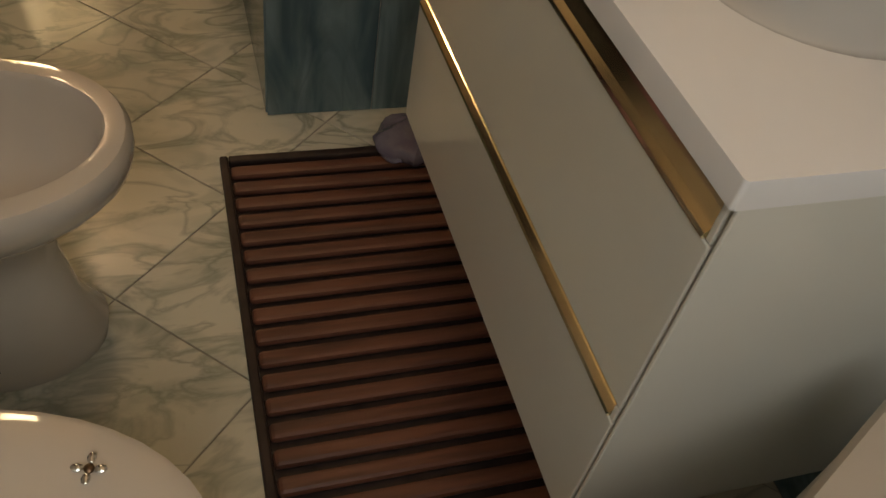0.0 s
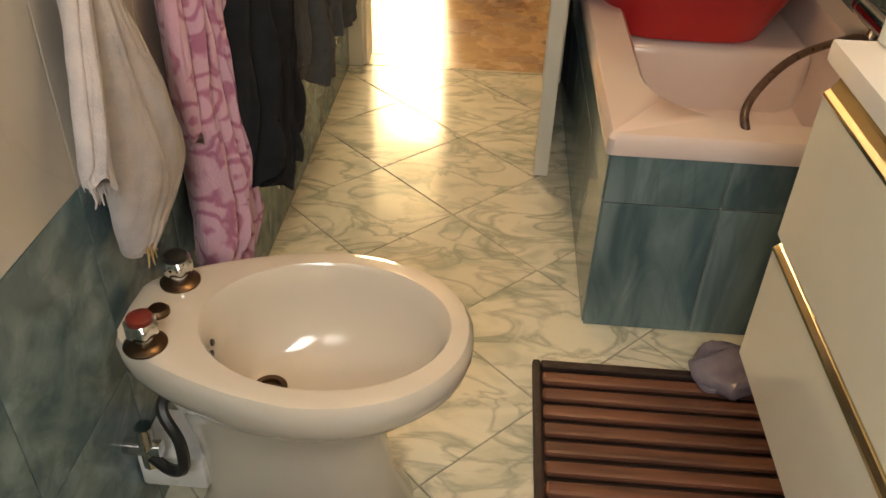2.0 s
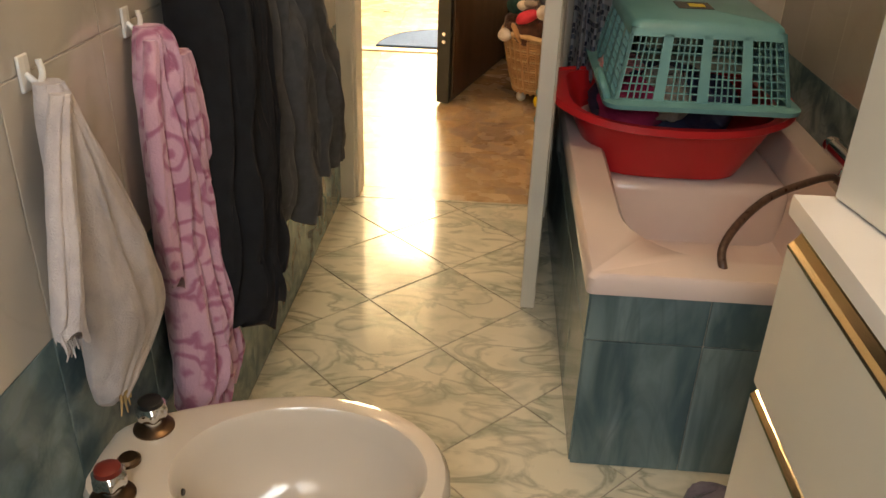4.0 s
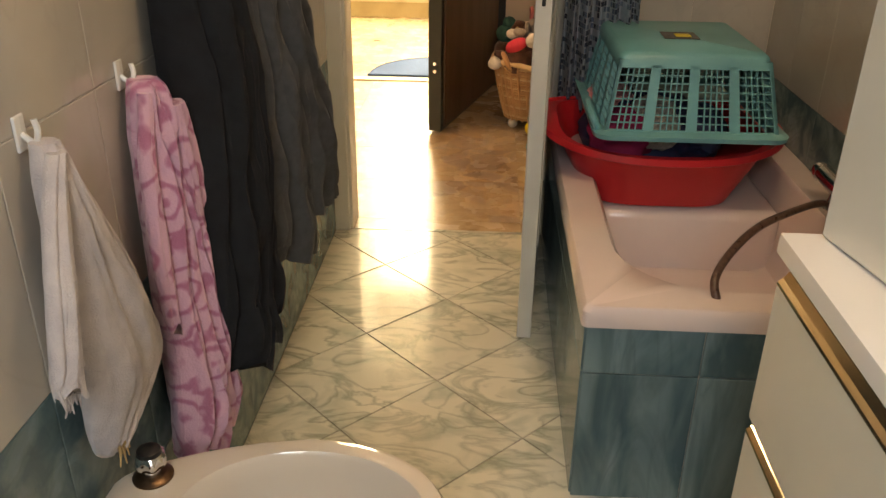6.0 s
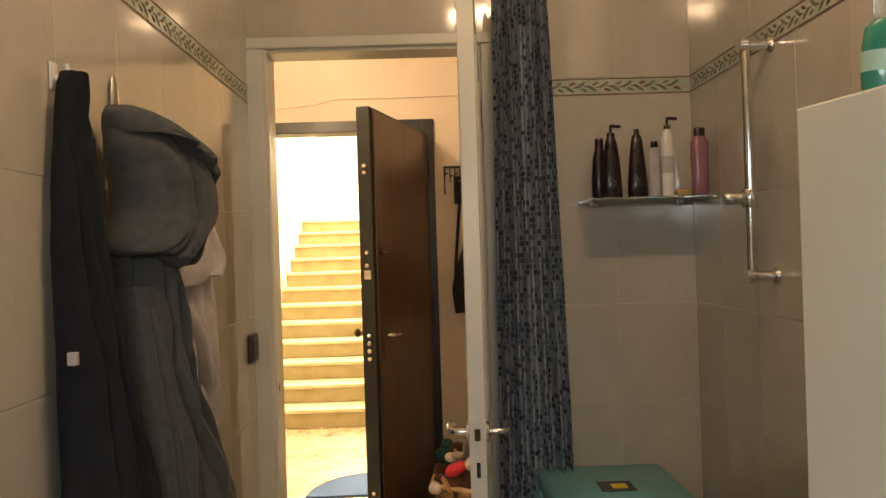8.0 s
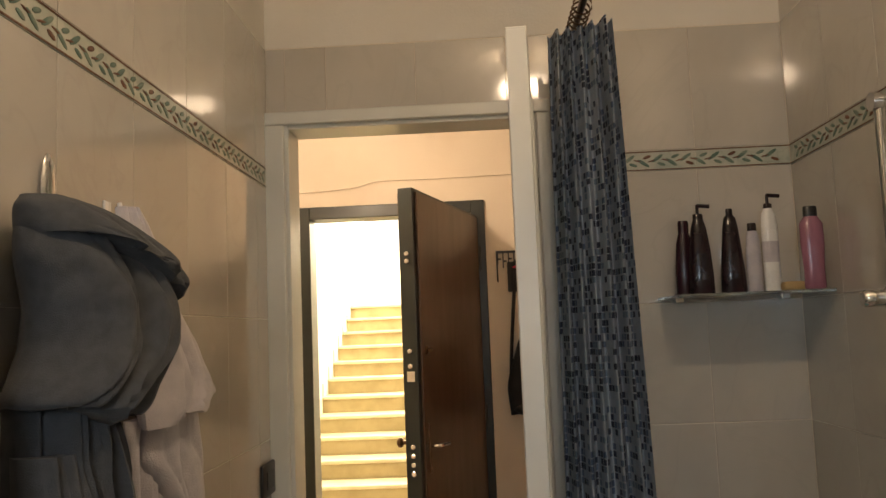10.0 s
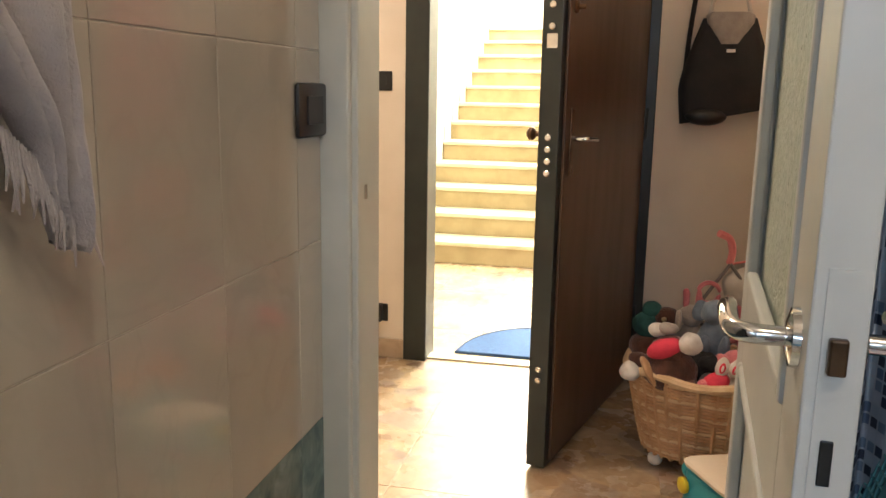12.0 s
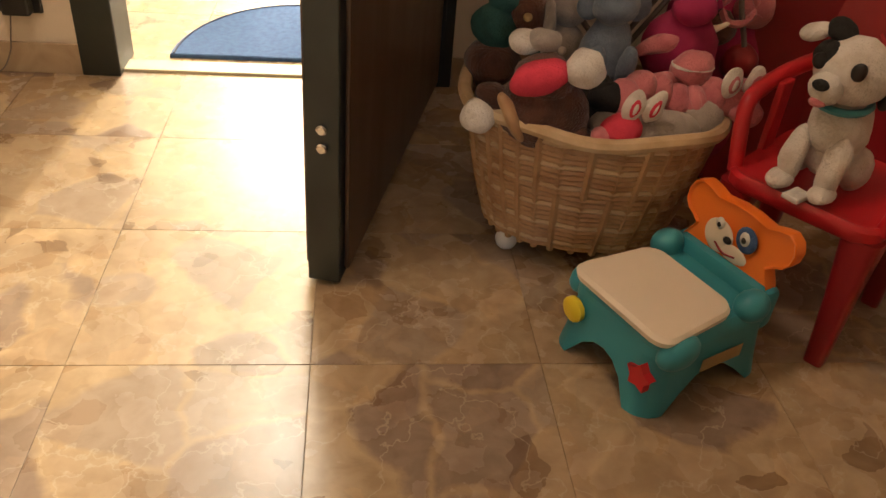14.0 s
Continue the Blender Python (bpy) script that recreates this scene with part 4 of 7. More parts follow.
def carrier():
    ob = group("pet_carrier", "turquoise plastic lattice pet carrier top lying on the red basin", "pet carrier", 1.02, 2.60, 0.592)
    W0, W1, D0, D1, H = 0.212, 0.180, 0.275, 0.215, 0.185  # half widths below and above, half depths, height

    def at(side, u, v):
        """u along the side from -1 to 1, v up from 0 to 1."""
        w, d = W0 + (W1 - W0) * v, D0 + (D1 - D0) * v
        x, y = {"front": (u * w, -d), "back": (-u * w, d), "right": (w, u * d), "left": (-w, -u * d)}[side]
        return Vector((x, y, v * H))

    top_ring = [(x, y, H) for x, y in rounded(-W1, W1, -D1, D1, 0.025, 4)]
    top_in = [(x, y, H + 0.010) for x, y in rounded(-W1 + 0.012, W1 - 0.012, -D1 + 0.012, D1 - 0.012, 0.02, 4)]
    low = [(x, y, H - 0.018) for x, y in rounded(-W1 - 0.004, W1 + 0.004, -D1 - 0.006, D1 + 0.006, 0.028, 4)]
    part("roof", loft(bmesh.new(), [low, top_ring, top_in]), M["teal"], ob, smooth=True)
    flange = [[(x, y, z) for x, y in rounded(-a, a, -b, b, 0.045, 5)] for a, b, z in ((W0 + 0.022, D0 + 0.026, 0.0), (W0 + 0.024, D0 + 0.028, 0.012), (W0 + 0.002, D0 + 0.002, 0.018), (W0 - 0.008, D0 - 0.008, 0.010), (W0 - 0.008, D0 - 0.008, 0.0))]
    part("flange", loft(bmesh.new(), flange + [flange[0]], True, False, False), M["teal"], ob, smooth=True)
    for side, bays, inward in (("front", 4, (0, 1)), ("back", 4, (0, -1)), ("left", 5, (1, 0)), ("right", 5, (-1, 0))):
        t = Vector((*inward, 0)) * 0.007

        def bar(bm, u0, u1, v0, v1):
            q = [at(side, u0, v0), at(side, u1, v0), at(side, u1, v1), at(side, u0, v1)]
            loft(bm, [q, [p + t for p in q]])

        bm = bmesh.new()
        for k in range(bays + 1):
            u = -1 + 2 * k / bays
            h = 0.062 if 0 < k < bays else 0.05
            bar(bm, max(-1, u - h), min(1, u + h), 0.03, 0.96)
        bar(bm, -1, 1, 0.03, 0.10)
        bar(bm, -1, 1, 0.86, 0.96)
        part("rib", bm, M["teal"], ob)
        bm = bmesh.new()
        for k in range(bays):
            for j in (1, 2, 3, 4):
                u = -1 + 2 * (k + 0.15 + 0.7 * j / 5) / bays
                bar(bm, u - 0.007, u + 0.007, 0.08, 0.88)
        for j in range(1, 8):
            v = 0.09 + 0.78 * j / 8
            bar(bm, -0.98, 0.98, v - 0.005, v + 0.005)
        part("lattice", bm, M["teal"], ob)
    part("sticker", boxed(-0.045, 0.045, -0.05, 0.04, H + 0.0105, H + 0.0115, 0), M["black_bottle"], ob, "dark sticker")
    part("picture", boxed(-0.012, 0.028, -0.025, 0.015, H + 0.0117, H + 0.0122, 0), M["yellow"], ob, "yellow printed patch")
    part("handle", tube(bmesh.new(), curve_points([(-W0 - 0.012, -D0 + 0.02, 0.015), (-W0 - 0.028, -D0 + 0.02, 0.05), (-W0 - 0.03, -D0 + 0.10, 0.06), (-W0 - 0.012, -D0 + 0.13, 0.02)], 6), 0.009, 8), M["teal"], ob, smooth=True)
    return ob


carrier()

# ---- bathroom: shower curtain, rail, shelf ----
curtain = group("shower_curtain", "bunched blue and grey mosaic-printed shower curtain beside the open door", "shower curtain", 0.83, 2.80, 0)


def curtain_sheet():
    bm = bmesh.new()
    uv = bm.loops.layers.uv.new("UVMap")
    nu, nv, z1, z0 = 150, 26, 2.215, 0.47
    rows = []
    for j in range(nv + 1):
        t = j / nv
        spread = 0.72 + 0.34 * t
        row, arc, last = [], 0.0, None
        for i in range(nu + 1):
            s = i / nu
            x = (-0.105 + 0.20 * s) * spread + 0.015 * t
            y = 0.030 * math.sin(s * 2 * math.pi * 5.5 + 0.5 * math.sin(3 * t)) * (0.8 + 0.3 * math.sin(9 * s)) + 0.10 * (0.5 - s) + 0.012 * noise.noise((s * 12, t * 3, 1))
            p = Vector((x, y, z1 + (z0 - z1) * t))
            arc += (Vector((x, y, 0)) - last).length if last else 0
            last = Vector((x, y, 0))
            row.append((bm.verts.new(p), arc))
        rows.append(row)
    for j in range(nv):
        for i in range(nu):
            q = [rows[j][i], rows[j + 1][i], rows[j + 1][i + 1], rows[j][i + 1]]
            f = bm.faces.new([v for v, _ in q])
            for lp, (v, a) in zip(f.loops, q):
                lp[uv].uv = (a, v.co.z)
    bmesh.ops.solidify(bm, geom=bm.faces[:], thickness=0.0015)
    return bm


part("sheet", curtain_sheet(), M["curtain"], curtain, smooth=True)
for k in range(6):
    part("ring", ring_tube(bmesh.new(), [(-0.005 + 0.022 * math.cos(a), -0.09 + 0.032 * k, 2.232 + 0.022 * math.sin(a)) for a in (2 * math.pi * i / 14 for i in range(14))], 0.0025, 6), M["bronze"], curtain, "brown curtain ring", True)
rod = group("curtain_rod", "dark bronze curtain rod under the ceiling", "curtain rod", 0.825, 2.38, 2.235)
part("tube", tube(bmesh.new(), [(0, -0.66, 0), (0, Y0 - 2.38, 0)], 0.009, 12), M["bronze"], rod, smooth=True)
part("flange", lathe(bmesh.new(), [(0.028, 0), (0.024, 0.012)], 16, pose(0, Y0 - 2.38, 0, 90, 0, 0)), M["bronze"], rod, smooth=True)
part("hanger", tube(bmesh.new(), [(0, -0.64, 0), (0, -0.64, CEIL - 2.235)], 0.005, 8), M["bronze"], rod, smooth=True)

rail = group("shower_rail", "chrome riser rail with slider on the tiled wall", "shower rail", R, 2.42, 0)
part("bar", tube(bmesh.new(), [(-0.062, 0, 1.325), (-0.062, 0, 1.905)], 0.011, 14), M["chrome"], rail, smooth=True)
for z in (1.335, 1.895):
    part("bracket", lathe(bmesh.new(), [(0.020, 0), (0.018, 0.008), (0.013, 0.012), (0.013, 0.055), (0.018, 0.060), (0.018, 0.078)], 14, pose(0, 0, z, 0, -90, 0)), M["chrome"], rail, smooth=True)
bm = lathe(bmesh.new(), [(0.018, -0.022), (0.020, -0.018), (0.020, 0.018), (0.018, 0.022)], 16, pose(-0.062, 0, 1.525))
lathe(bm, [(0.014, 0), (0.016, 0.004), (0.016, 0.05), (0.012, 0.055)], 14, pose(-0.07, 0, 1.525, 0, -90, 0))
part("slider", bm, M["chrome"], rail, "chrome shower-head slider", True)

shelf = group("glass_shelf", "clear glass shelf with chrome clips in the tiled corner", "shelf", 1.20, Y0, 1.555)
part("pane", boxed(-0.180, 0.185, -0.225, -0.002, -0.004, 0.004, 0.002), M["glass"], shelf)
for x in (-0.13, 0.14):
    part("clip", boxed(x - 0.012, x + 0.012, -0.03, 0.0, -0.012, 0.012, 0.003), M["chrome"], shelf, "chrome shelf clip")
bottle("shampoo_bottle", "maroon shampoo bottle on the glass shelf", 1.082, 2.960, 1.56, [(0.023, 0), (0.026, 0.004), (0.026, 0.06), (0.021, 0.13), (0.013, 0.160)], "maroon_bottle", "maroon_bottle")
bottle("shampoo_bottle", "tall black shampoo bottle with pump on the glass shelf", 1.108, 2.915, 1.56, [(0.027, 0), (0.031, 0.005), (0.030, 0.05), (0.026, 0.11), (0.019, 0.165), (0.012, 0.188)], "black_bottle", "black_bottle", 0.012, pump=True)
bottle("shampoo_bottle", "tall black shampoo bottle on the glass shelf", 1.190, 2.930, 1.56, [(0.028, 0), (0.032, 0.005), (0.030, 0.05), (0.025, 0.11), (0.019, 0.165), (0.015, 0.188), (0.008, 0.197)], "black_bottle", "black_bottle", 0.015)
bottle("lotion_bottle", "small lilac lotion bottle on the glass shelf", 1.248, 2.945, 1.56, [(0.017, 0), (0.020, 0.004), (0.019, 0.09), (0.016, 0.14), (0.011, 0.155)], "lilac_cotton", "black_bottle", 0.02)
bottle("lotion_bottle", "tall white lotion bottle with a black pump on the glass shelf", 1.277, 2.905, 1.56, [(0.018, 0), (0.020, 0.004), (0.020, 0.16), (0.017, 0.19), (0.010, 0.205)], "white_bottle", "black_bottle", 0.012, pump=True, band="lilac_cotton")
bottle("gel_bottle", "pink shower gel bottle with black cap on the glass shelf", 1.350, 2.835, 1.56, [(0.022, 0), (0.025, 0.004), (0.024, 0.05), (0.028, 0.11), (0.027, 0.155), (0.016, 0.172)], "pink_bottle", "black", 0.025, band="white_bottle")
soap = group("soap_bar", "pale green soap bar on the glass shelf", "soap", 1.318, 2.875, 1.5595)
part("bar", boxed(-0.03, 0.02, -0.02, 0.02, 0, 0.022, 0.007), M["fringe_gold"], soap, smooth=True)

# ---- bathroom: open door ----
door = group("bathroom_door", "white painted bathroom door with patterned glass, standing open", "door", 0.704, 3.02, 0, -4.6)


def bath_door():
    x0, x1, y0, y1 = -0.022, 0.017, -0.700, -0.003
    for name, a in (("stile", (x0, x1, y0, y0 + 0.10, 0.01, 2.045)), ("stile", (x0, x1, y1 - 0.10, y1, 0.01, 2.045)), ("bottom_rail", (x0, x1, y0 + 0.10, y1 - 0.10, 0.01, 0.24)), ("top_rail", (x0, x1, y0 + 0.10, y1 - 0.10, 1.94, 2.045)), ("lock_rail", (x0, x1, y0 + 0.10, y1 - 0.10, 0.80, 0.92))):
        part(name, boxed(*a, 0.002), M["white_paint"], door)
    part("bottom_panel", boxed(x0 + 0.012, x1 - 0.012, y0 + 0.10, y1 - 0.10, 0.24, 0.80), M["white_paint"], door, "recessed white panel")
    part("pane", boxed(x0 + 0.015, x1 - 0.015, y0 + 0.10, y1 - 0.10, 0.92, 1.94), M["pattern_glass"], door, "patterned glass pane")
    for x, xx in ((x0 - 0.0045, x0 + 0.011), (x1 - 0.011, x1 + 0.0045)):
        for ya, yb in ((y0 + 0.100, y0 + 0.116), (y1 - 0.116, y1 - 0.100)):
            part("glazing_bead", boxed(x, xx, ya, yb, 0.92, 1.94, 0.004), M["white_paint"], door)
            part("panel_bead", boxed(x, xx, ya, yb, 0.24, 0.80, 0.004), M["white_paint"], door)
        for za, zb in ((0.92, 0.936), (1.924, 1.94), (0.24, 0.256), (0.784, 0.80)):
            part("cross_bead", boxed(x, xx, y0 + 0.1165, y1 - 0.1165, za, zb, 0.004), M["white_paint"], door)
    for s in (-1, 1):
        x = x0 if s < 0 else x1
        part("rose", lathe(bmesh.new(), [(0.024, 0), (0.023, 0.006), (0.012, 0.009)], 18, pose(x, y0 + 0.05, 0.995, 0, 90 * s, 0)), M["chrome"], door, "chrome handle rose", True)
        part("handle", tube(bmesh.new(), curve_points([(x, y0 + 0.05, 0.995), (x + 0.035 * s, y0 + 0.05, 0.995), (x + 0.048 * s, y0 + 0.065, 0.996), (x + 0.050 * s, y0 + 0.11, 0.999), (x + 0.047 * s, y0 + 0.155, 0.991)], 5), 0.008, 10), M["chrome"], door, "curved chrome door handle", True)
    part("lock_plate", boxed(-0.013, 0.008, y0 - 0.0015, y0, 0.88, 1.06, 0), M["white_paint"], door, "painted lock plate")
    part("latch", boxed(-0.009, 0.004, y0 - 0.010, y0 - 0.0016, 0.985, 1.012, 0.002), M["bronze"], door, "dark latch bolt")
    part("keyhole", boxed(-0.007, 0.002, y0 - 0.003, y0 - 0.0016, 0.90, 0.935, 0.001), M["black"], door, "dark bolt slot")
    for z in (0.25, 1.80):
        part("hinge", tube(bmesh.new(), [(x1 + 0.008, y1 + 0.004, z), (x1 + 0.008, y1 + 0.004, z + 0.09)], 0.007, 10), M["chrome"], door, "", True)


bath_door()


# ---- bathroom: hooks and hanging cloth ----
def hook(label, y, z, mat, x=0.0):
    ob = group("wall_hook", label, "hook", x, y, z, tag="hooks along the tiled wall")
    if mat == "chrome":
        part("plate", ball(bmesh.new(), 0.006, 0, 0.02, 0.006, 0.017, 0.048, u=14, v=12), M["chrome"], ob, smooth=True)
        part("prong", tube(bmesh.new(), curve_points([(0.008, 0, 0.0), (0.03, 0, -0.035), (0.05, 0, -0.02), (0.052, 0, 0.0)], 5), 0.004, 8), M["chrome"], ob, smooth=True)
    else:
        part("plate", boxed(0.0005, 0.005, -0.011, 0.011, -0.02, 0.022, 0.002), M[mat], ob)
        part("prong", tube(bmesh.new(), curve_points([(0.004, 0, 0.0), (0.018, 0, -0.010), (0.024, 0, 0.004), (0.022, 0, 0.018)], 5), 0.0038, 8), M[mat], ob, smooth=True)
    return ob


hook("white plastic wall hook holding a white towel", 1.245, 0.925, "white_bottle")
hook("white plastic wall hook holding a pink towel", 1.513, 0.925, "white_bottle")
hook("white plastic wall hook holding a charcoal robe", 1.668, 1.695, "white_bottle")
hook("leaf-shaped chrome wall hook holding a grey robe", 1.895, 1.68, "chrome")
hook("white plastic wall hook holding a pale towel", 2.07, 1.69, "white_bottle")

tw = group("towel", "white cotton towel with straw fringe hanging from a hook", "towel", 0.008, 1.150, -0.04)
part("fold", hanging(bmesh.new(), [(0.958, 0.095, 0.03, 0.005, 0.03), (0.92, 0.09, 0.055, 0.005, 0.045), (0.84, 0.10, 0.10, 0.004, 0.06), (0.74, 0.118, 0.15, 0.004, 0.070), (0.66, 0.135, 0.185, 0.004, 0.070), (0.605, 0.146, 0.205, 0.004, 0.062), (0.575, 0.136, 0.180, 0.004, 0.055), (0.550, 0.112, 0.120, 0.004, 0.050), (0.528, 0.09, 0.045, 0.004, 0.040)], 2.2, 0.006, 0.4, hem=0.004), M["white_cotton"], tw, smooth=True)
part("fold", hanging(bmesh.new(), [(0.95, 0.08, 0.02, 0.03, 0.02), (0.90, 0.045, 0.04, 0.035, 0.025), (0.82, 0.0, 0.04, 0.045, 0.03), (0.75, -0.03, 0.045, 0.05, 0.03), (0.715, -0.035, 0.05, 0.05, 0.03)], 1.5, 0.004, 1.1), M["white_cotton"], tw, smooth=True)
part("fringe", fringe(bmesh.new(), -0.058, -0.014, 0.065, 0.715, 0.03, 14), M["white_cotton"], tw, "twisted white fringe")
part("fringe", fringe(bmesh.new(), 0.075, 0.185, 0.045, 0.545, 0.035, 34, -0.006, 0.055), M["fringe_gold"], tw, "straw-coloured fringe")

tw = group("towel", "pink towel with a swirl print hanging from a hook", "towel", 0.008, 1.395, -0.045)
part("fold", hanging(bmesh.new(), [(0.968, 0.115, 0.035, 0.01, 0.03), (0.945, 0.112, 0.055, 0.008, 0.045), (0.86, 0.105, 0.075, 0.004, 0.06), (0.70, 0.110, 0.11, 0.004, 0.075), (0.52, 0.120, 0.15, 0.004, 0.085), (0.40, 0.120, 0.17, 0.004, 0.08), (0.335, 0.115, 0.16, 0.004, 0.07)], 5.5, 0.018, 2.2), M["pink_cloth"], tw, smooth=True)
part("fold", hanging(bmesh.new(), [(0.93, 0.13, 0.045, 0.045, 0.03), (0.80, 0.145, 0.07, 0.04, 0.045), (0.66, 0.165, 0.10, 0.035, 0.055), (0.53, 0.18, 0.08, 0.035, 0.05), (0.47, 0.17, 0.05, 0.035, 0.04)], 2, 0.008, 0.8), M["pink_cloth"], tw, smooth=True)
part("edge", hanging(bmesh.new(), [(0.955, 0.09, 0.02, 0.03, 0.02), (0.85, 0.055, 0.022, 0.03, 0.025), (0.70, 0.045, 0.03, 0.035, 0.025), (0.60, 0.045, 0.02, 0.04, 0.02)], 1, 0.002, 0.3), M["pink_cloth"], tw, smooth=True)

rb = group("bathrobe", "charcoal bathrobe hanging in long folds on a hook", "bathrobe", 0.008, 1.55, 0)
part("robe_body", hanging(bmesh.new(), [(1.70, 0.112, 0.028, 0.01, 0.025), (1.66, 0.105, 0.034, 0.006, 0.030), (1.50, 0.085, 0.042, 0.004, 0.050), (1.28, 0.085, 0.070, 0.004, 0.08), (1.0, 0.098, 0.125, 0.004, 0.11), (0.75, 0.095, 0.20, 0.004, 0.13), (0.56, 0.09, 0.24, 0.004, 0.135), (0.43, 0.085, 0.24, 0.004, 0.13)], 3.4, 0.020, 0.7, slant=-0.05, hem=0.022), M["charcoal"], rb, smooth=True)
part("sleeve", hanging(bmesh.new(), [(1.60, 0.085, 0.025, 0.03, 0.03), (1.35, 0.090, 0.040, 0.035, 0.05), (1.0, 0.135, 0.08, 0.05, 0.08), (0.70, 0.13, 0.11, 0.06, 0.085), (0.50, 0.085, 0.11, 0.06, 0.08), (0.385, 0.07, 0.10, 0.06, 0.075)], 2, 0.011, 2.0, hem=0.02), M["charcoal"], rb, smooth=True)
part("care_label", boxed(0.036, 0.049, 0.040, 0.050, 1.280, 1.298, 0.001), M["white_cotton"], rb, "small white care label")

rb = group("bathrobe", "grey hooded terry bathrobe hanging from a chrome hook", "bathrobe", 0.008, 1.76, 0)
part("hood", hanging(bmesh.new(), [(1.66, 0.05, 0.08, 0.02, 0.05), (1.64, 0.06, 0.13, 0.015, 0.085), (1.60, 0.080, 0.20, 0.01, 0.125), (1.55, 0.105, 0.235, 0.01, 0.15), (1.50, 0.100, 0.23, 0.010, 0.155), (1.455, 0.060, 0.20, 0.012, 0.145), (1.425, 0.035, 0.175, 0.014, 0.13), (1.415, 0.03, 0.15, 0.03, 0.09)], 2.6, 0.015, 1.0, slant=0.035, hem=0.006), M["grey_terry"], rb, "heavy grey hood", smooth=True)
part("hood_border", hanging(bmesh.new(), [(1.672, 0.05, 0.08, 0.018, 0.05), (1.655, 0.062, 0.14, 0.012, 0.095), (1.625, 0.085, 0.20, 0.008, 0.137), (1.598, 0.105, 0.235, 0.006, 0.163), (1.588, 0.108, 0.232, 0.010, 0.155)], 2.6, 0.010, 1.0, slant=0.09, hem=0.002), M["grey_terry"], rb, "turned grey hood border", smooth=True)
part("robe_body", hanging(bmesh.new(), [(1.46, 0.05, 0.12, 0.01, 0.08), (1.38, 0.055, 0.15, 0.006, 0.10), (1.22, 0.09, 0.22, 0.004, 0.12), (1.05, 0.135, 0.31, 0.004, 0.14), (0.85, 0.19, 0.41, 0.004, 0.155), (0.70, 0.235, 0.48, 0.004, 0.160), (0.50, 0.305, 0.56, 0.004, 0.150)], 4.6, 0.027, 2.6, 150, slant=0.14, hem=0.006), M["grey_terry"], rb, smooth=True)
part("front_panel", hanging(bmesh.new(), [(1.38, -0.005, 0.06, 0.04, 0.06), (1.0, 0.03, 0.12, 0.05, 0.09), (0.75, 0.09, 0.20, 0.05, 0.11), (0.56, 0.13, 0.27, 0.04, 0.12), (0.44, 0.155, 0.29, 0.04, 0.11)], 2.6, 0.015, 1.7, hem=0.010, slant=0.10), M["grey_terry"], rb, smooth=True)
part("collar_tag", boxed(0.035, 0.055, 0.075, 0.105, 1.655, 1.675, 0.004), M["charcoal"], rb, "dark stiff collar tip")

tw = group("towel", "pale lilac cotton towel with knotted fringe hanging from a hook", "towel", 0.008, 2.15, 0)
part("fold", hanging(bmesh.new(), [(1.38, -0.01, 0.12, 0.004, 0.03), (1.25, 0.0, 0.12, 0.004, 0.04), (1.12, 0.01, 0.11, 0.004, 0.04), (1.03, 0.03, 0.10, 0.004, 0.04), (0.95, 0.035, 0.06, 0.004, 0.03)], 3, 0.010, 2.9, hem=0.018), M["lilac_cotton"], tw, smooth=True)
part("fold", hanging(bmesh.new(), [(1.40, 0.065, 0.20, 0.012, 0.045), (1.34, 0.065, 0.23, 0.012, 0.05), (1.30, 0.070, 0.225, 0.012, 0.052), (1.23, 0.105, 0.155, 0.012, 0.05), (1.15, 0.148, 0.075, 0.012, 0.045), (1.06, 0.172, 0.03, 0.012, 0.03), (1.04, 0.174, 0.02, 0.015, 0.02)], 1.6, 0.010, 0.5, hem=0.004), M["lilac_cotton"], tw, smooth=True)
part("fold", hanging(bmesh.new(), [(1.70, -0.08, 0.035, 0.01, 0.03), (1.63, -0.055, 0.10, 0.008, 0.05), (1.551, -0.02, 0.14, 0.008, 0.06), (1.47, 0.020, 0.195, 0.010, 0.072), (1.41, 0.046, 0.25, 0.012, 0.078), (1.385, 0.050, 0.245, 0.020, 0.065)], 2.4, 0.011, 0.2, slant=-0.03, hem=0.006), M["lilac_cotton"], tw, smooth=True)
part("fringe", fringe(bmesh.new(), 0.095, 0.19, 0.035, 1.135, 0.045, 26, 0.004, -0.075), M["lilac_cotton"], tw, "knotted pale fringe")

sw = group("light_switch", "black rounded light switch plate on the cream tiles", "light switch", 0, 2.955, 1.142)
part("plate", boxed(0.001, 0.011, -0.06, 0.06, -0.042, 0.042, 0.006), M["black"], sw, smooth=True)
part("rocker", boxed(0.0115, 0.014, -0.032, 0.032, -0.022, 0.022, 0.001), M["black"], sw)

# ---- bathroom: small things ----
bag = group("plastic_bag", "crumpled lilac plastic bag lying at the mat's corner", "bag", 1.035, 1.575, 0.0)
bm = ball(bmesh.new(), 0, 0, 0.04, 0.090, 0.085, 0.026, u=64, v=34)
for v in bm.verts:
    v.co.x, v.co.y = v.co.x * 0.78, v.co.y * 0.70
    k = 1 + 0.9 * noise.noise(v.co * 13 + Vector((3, 1, 2))) + 0.6 * (0.25 - abs(noise.noise(v.co * 17))) + 0.08 * noise.noise(v.co * 60)
    v.co = Vector((v.co.x * k, v.co.y * k, max(0.026, 0.036 + (v.co.z - 0.04) * k * 1.2)))
part("sheet", bm, M["plastic_bag"], bag)
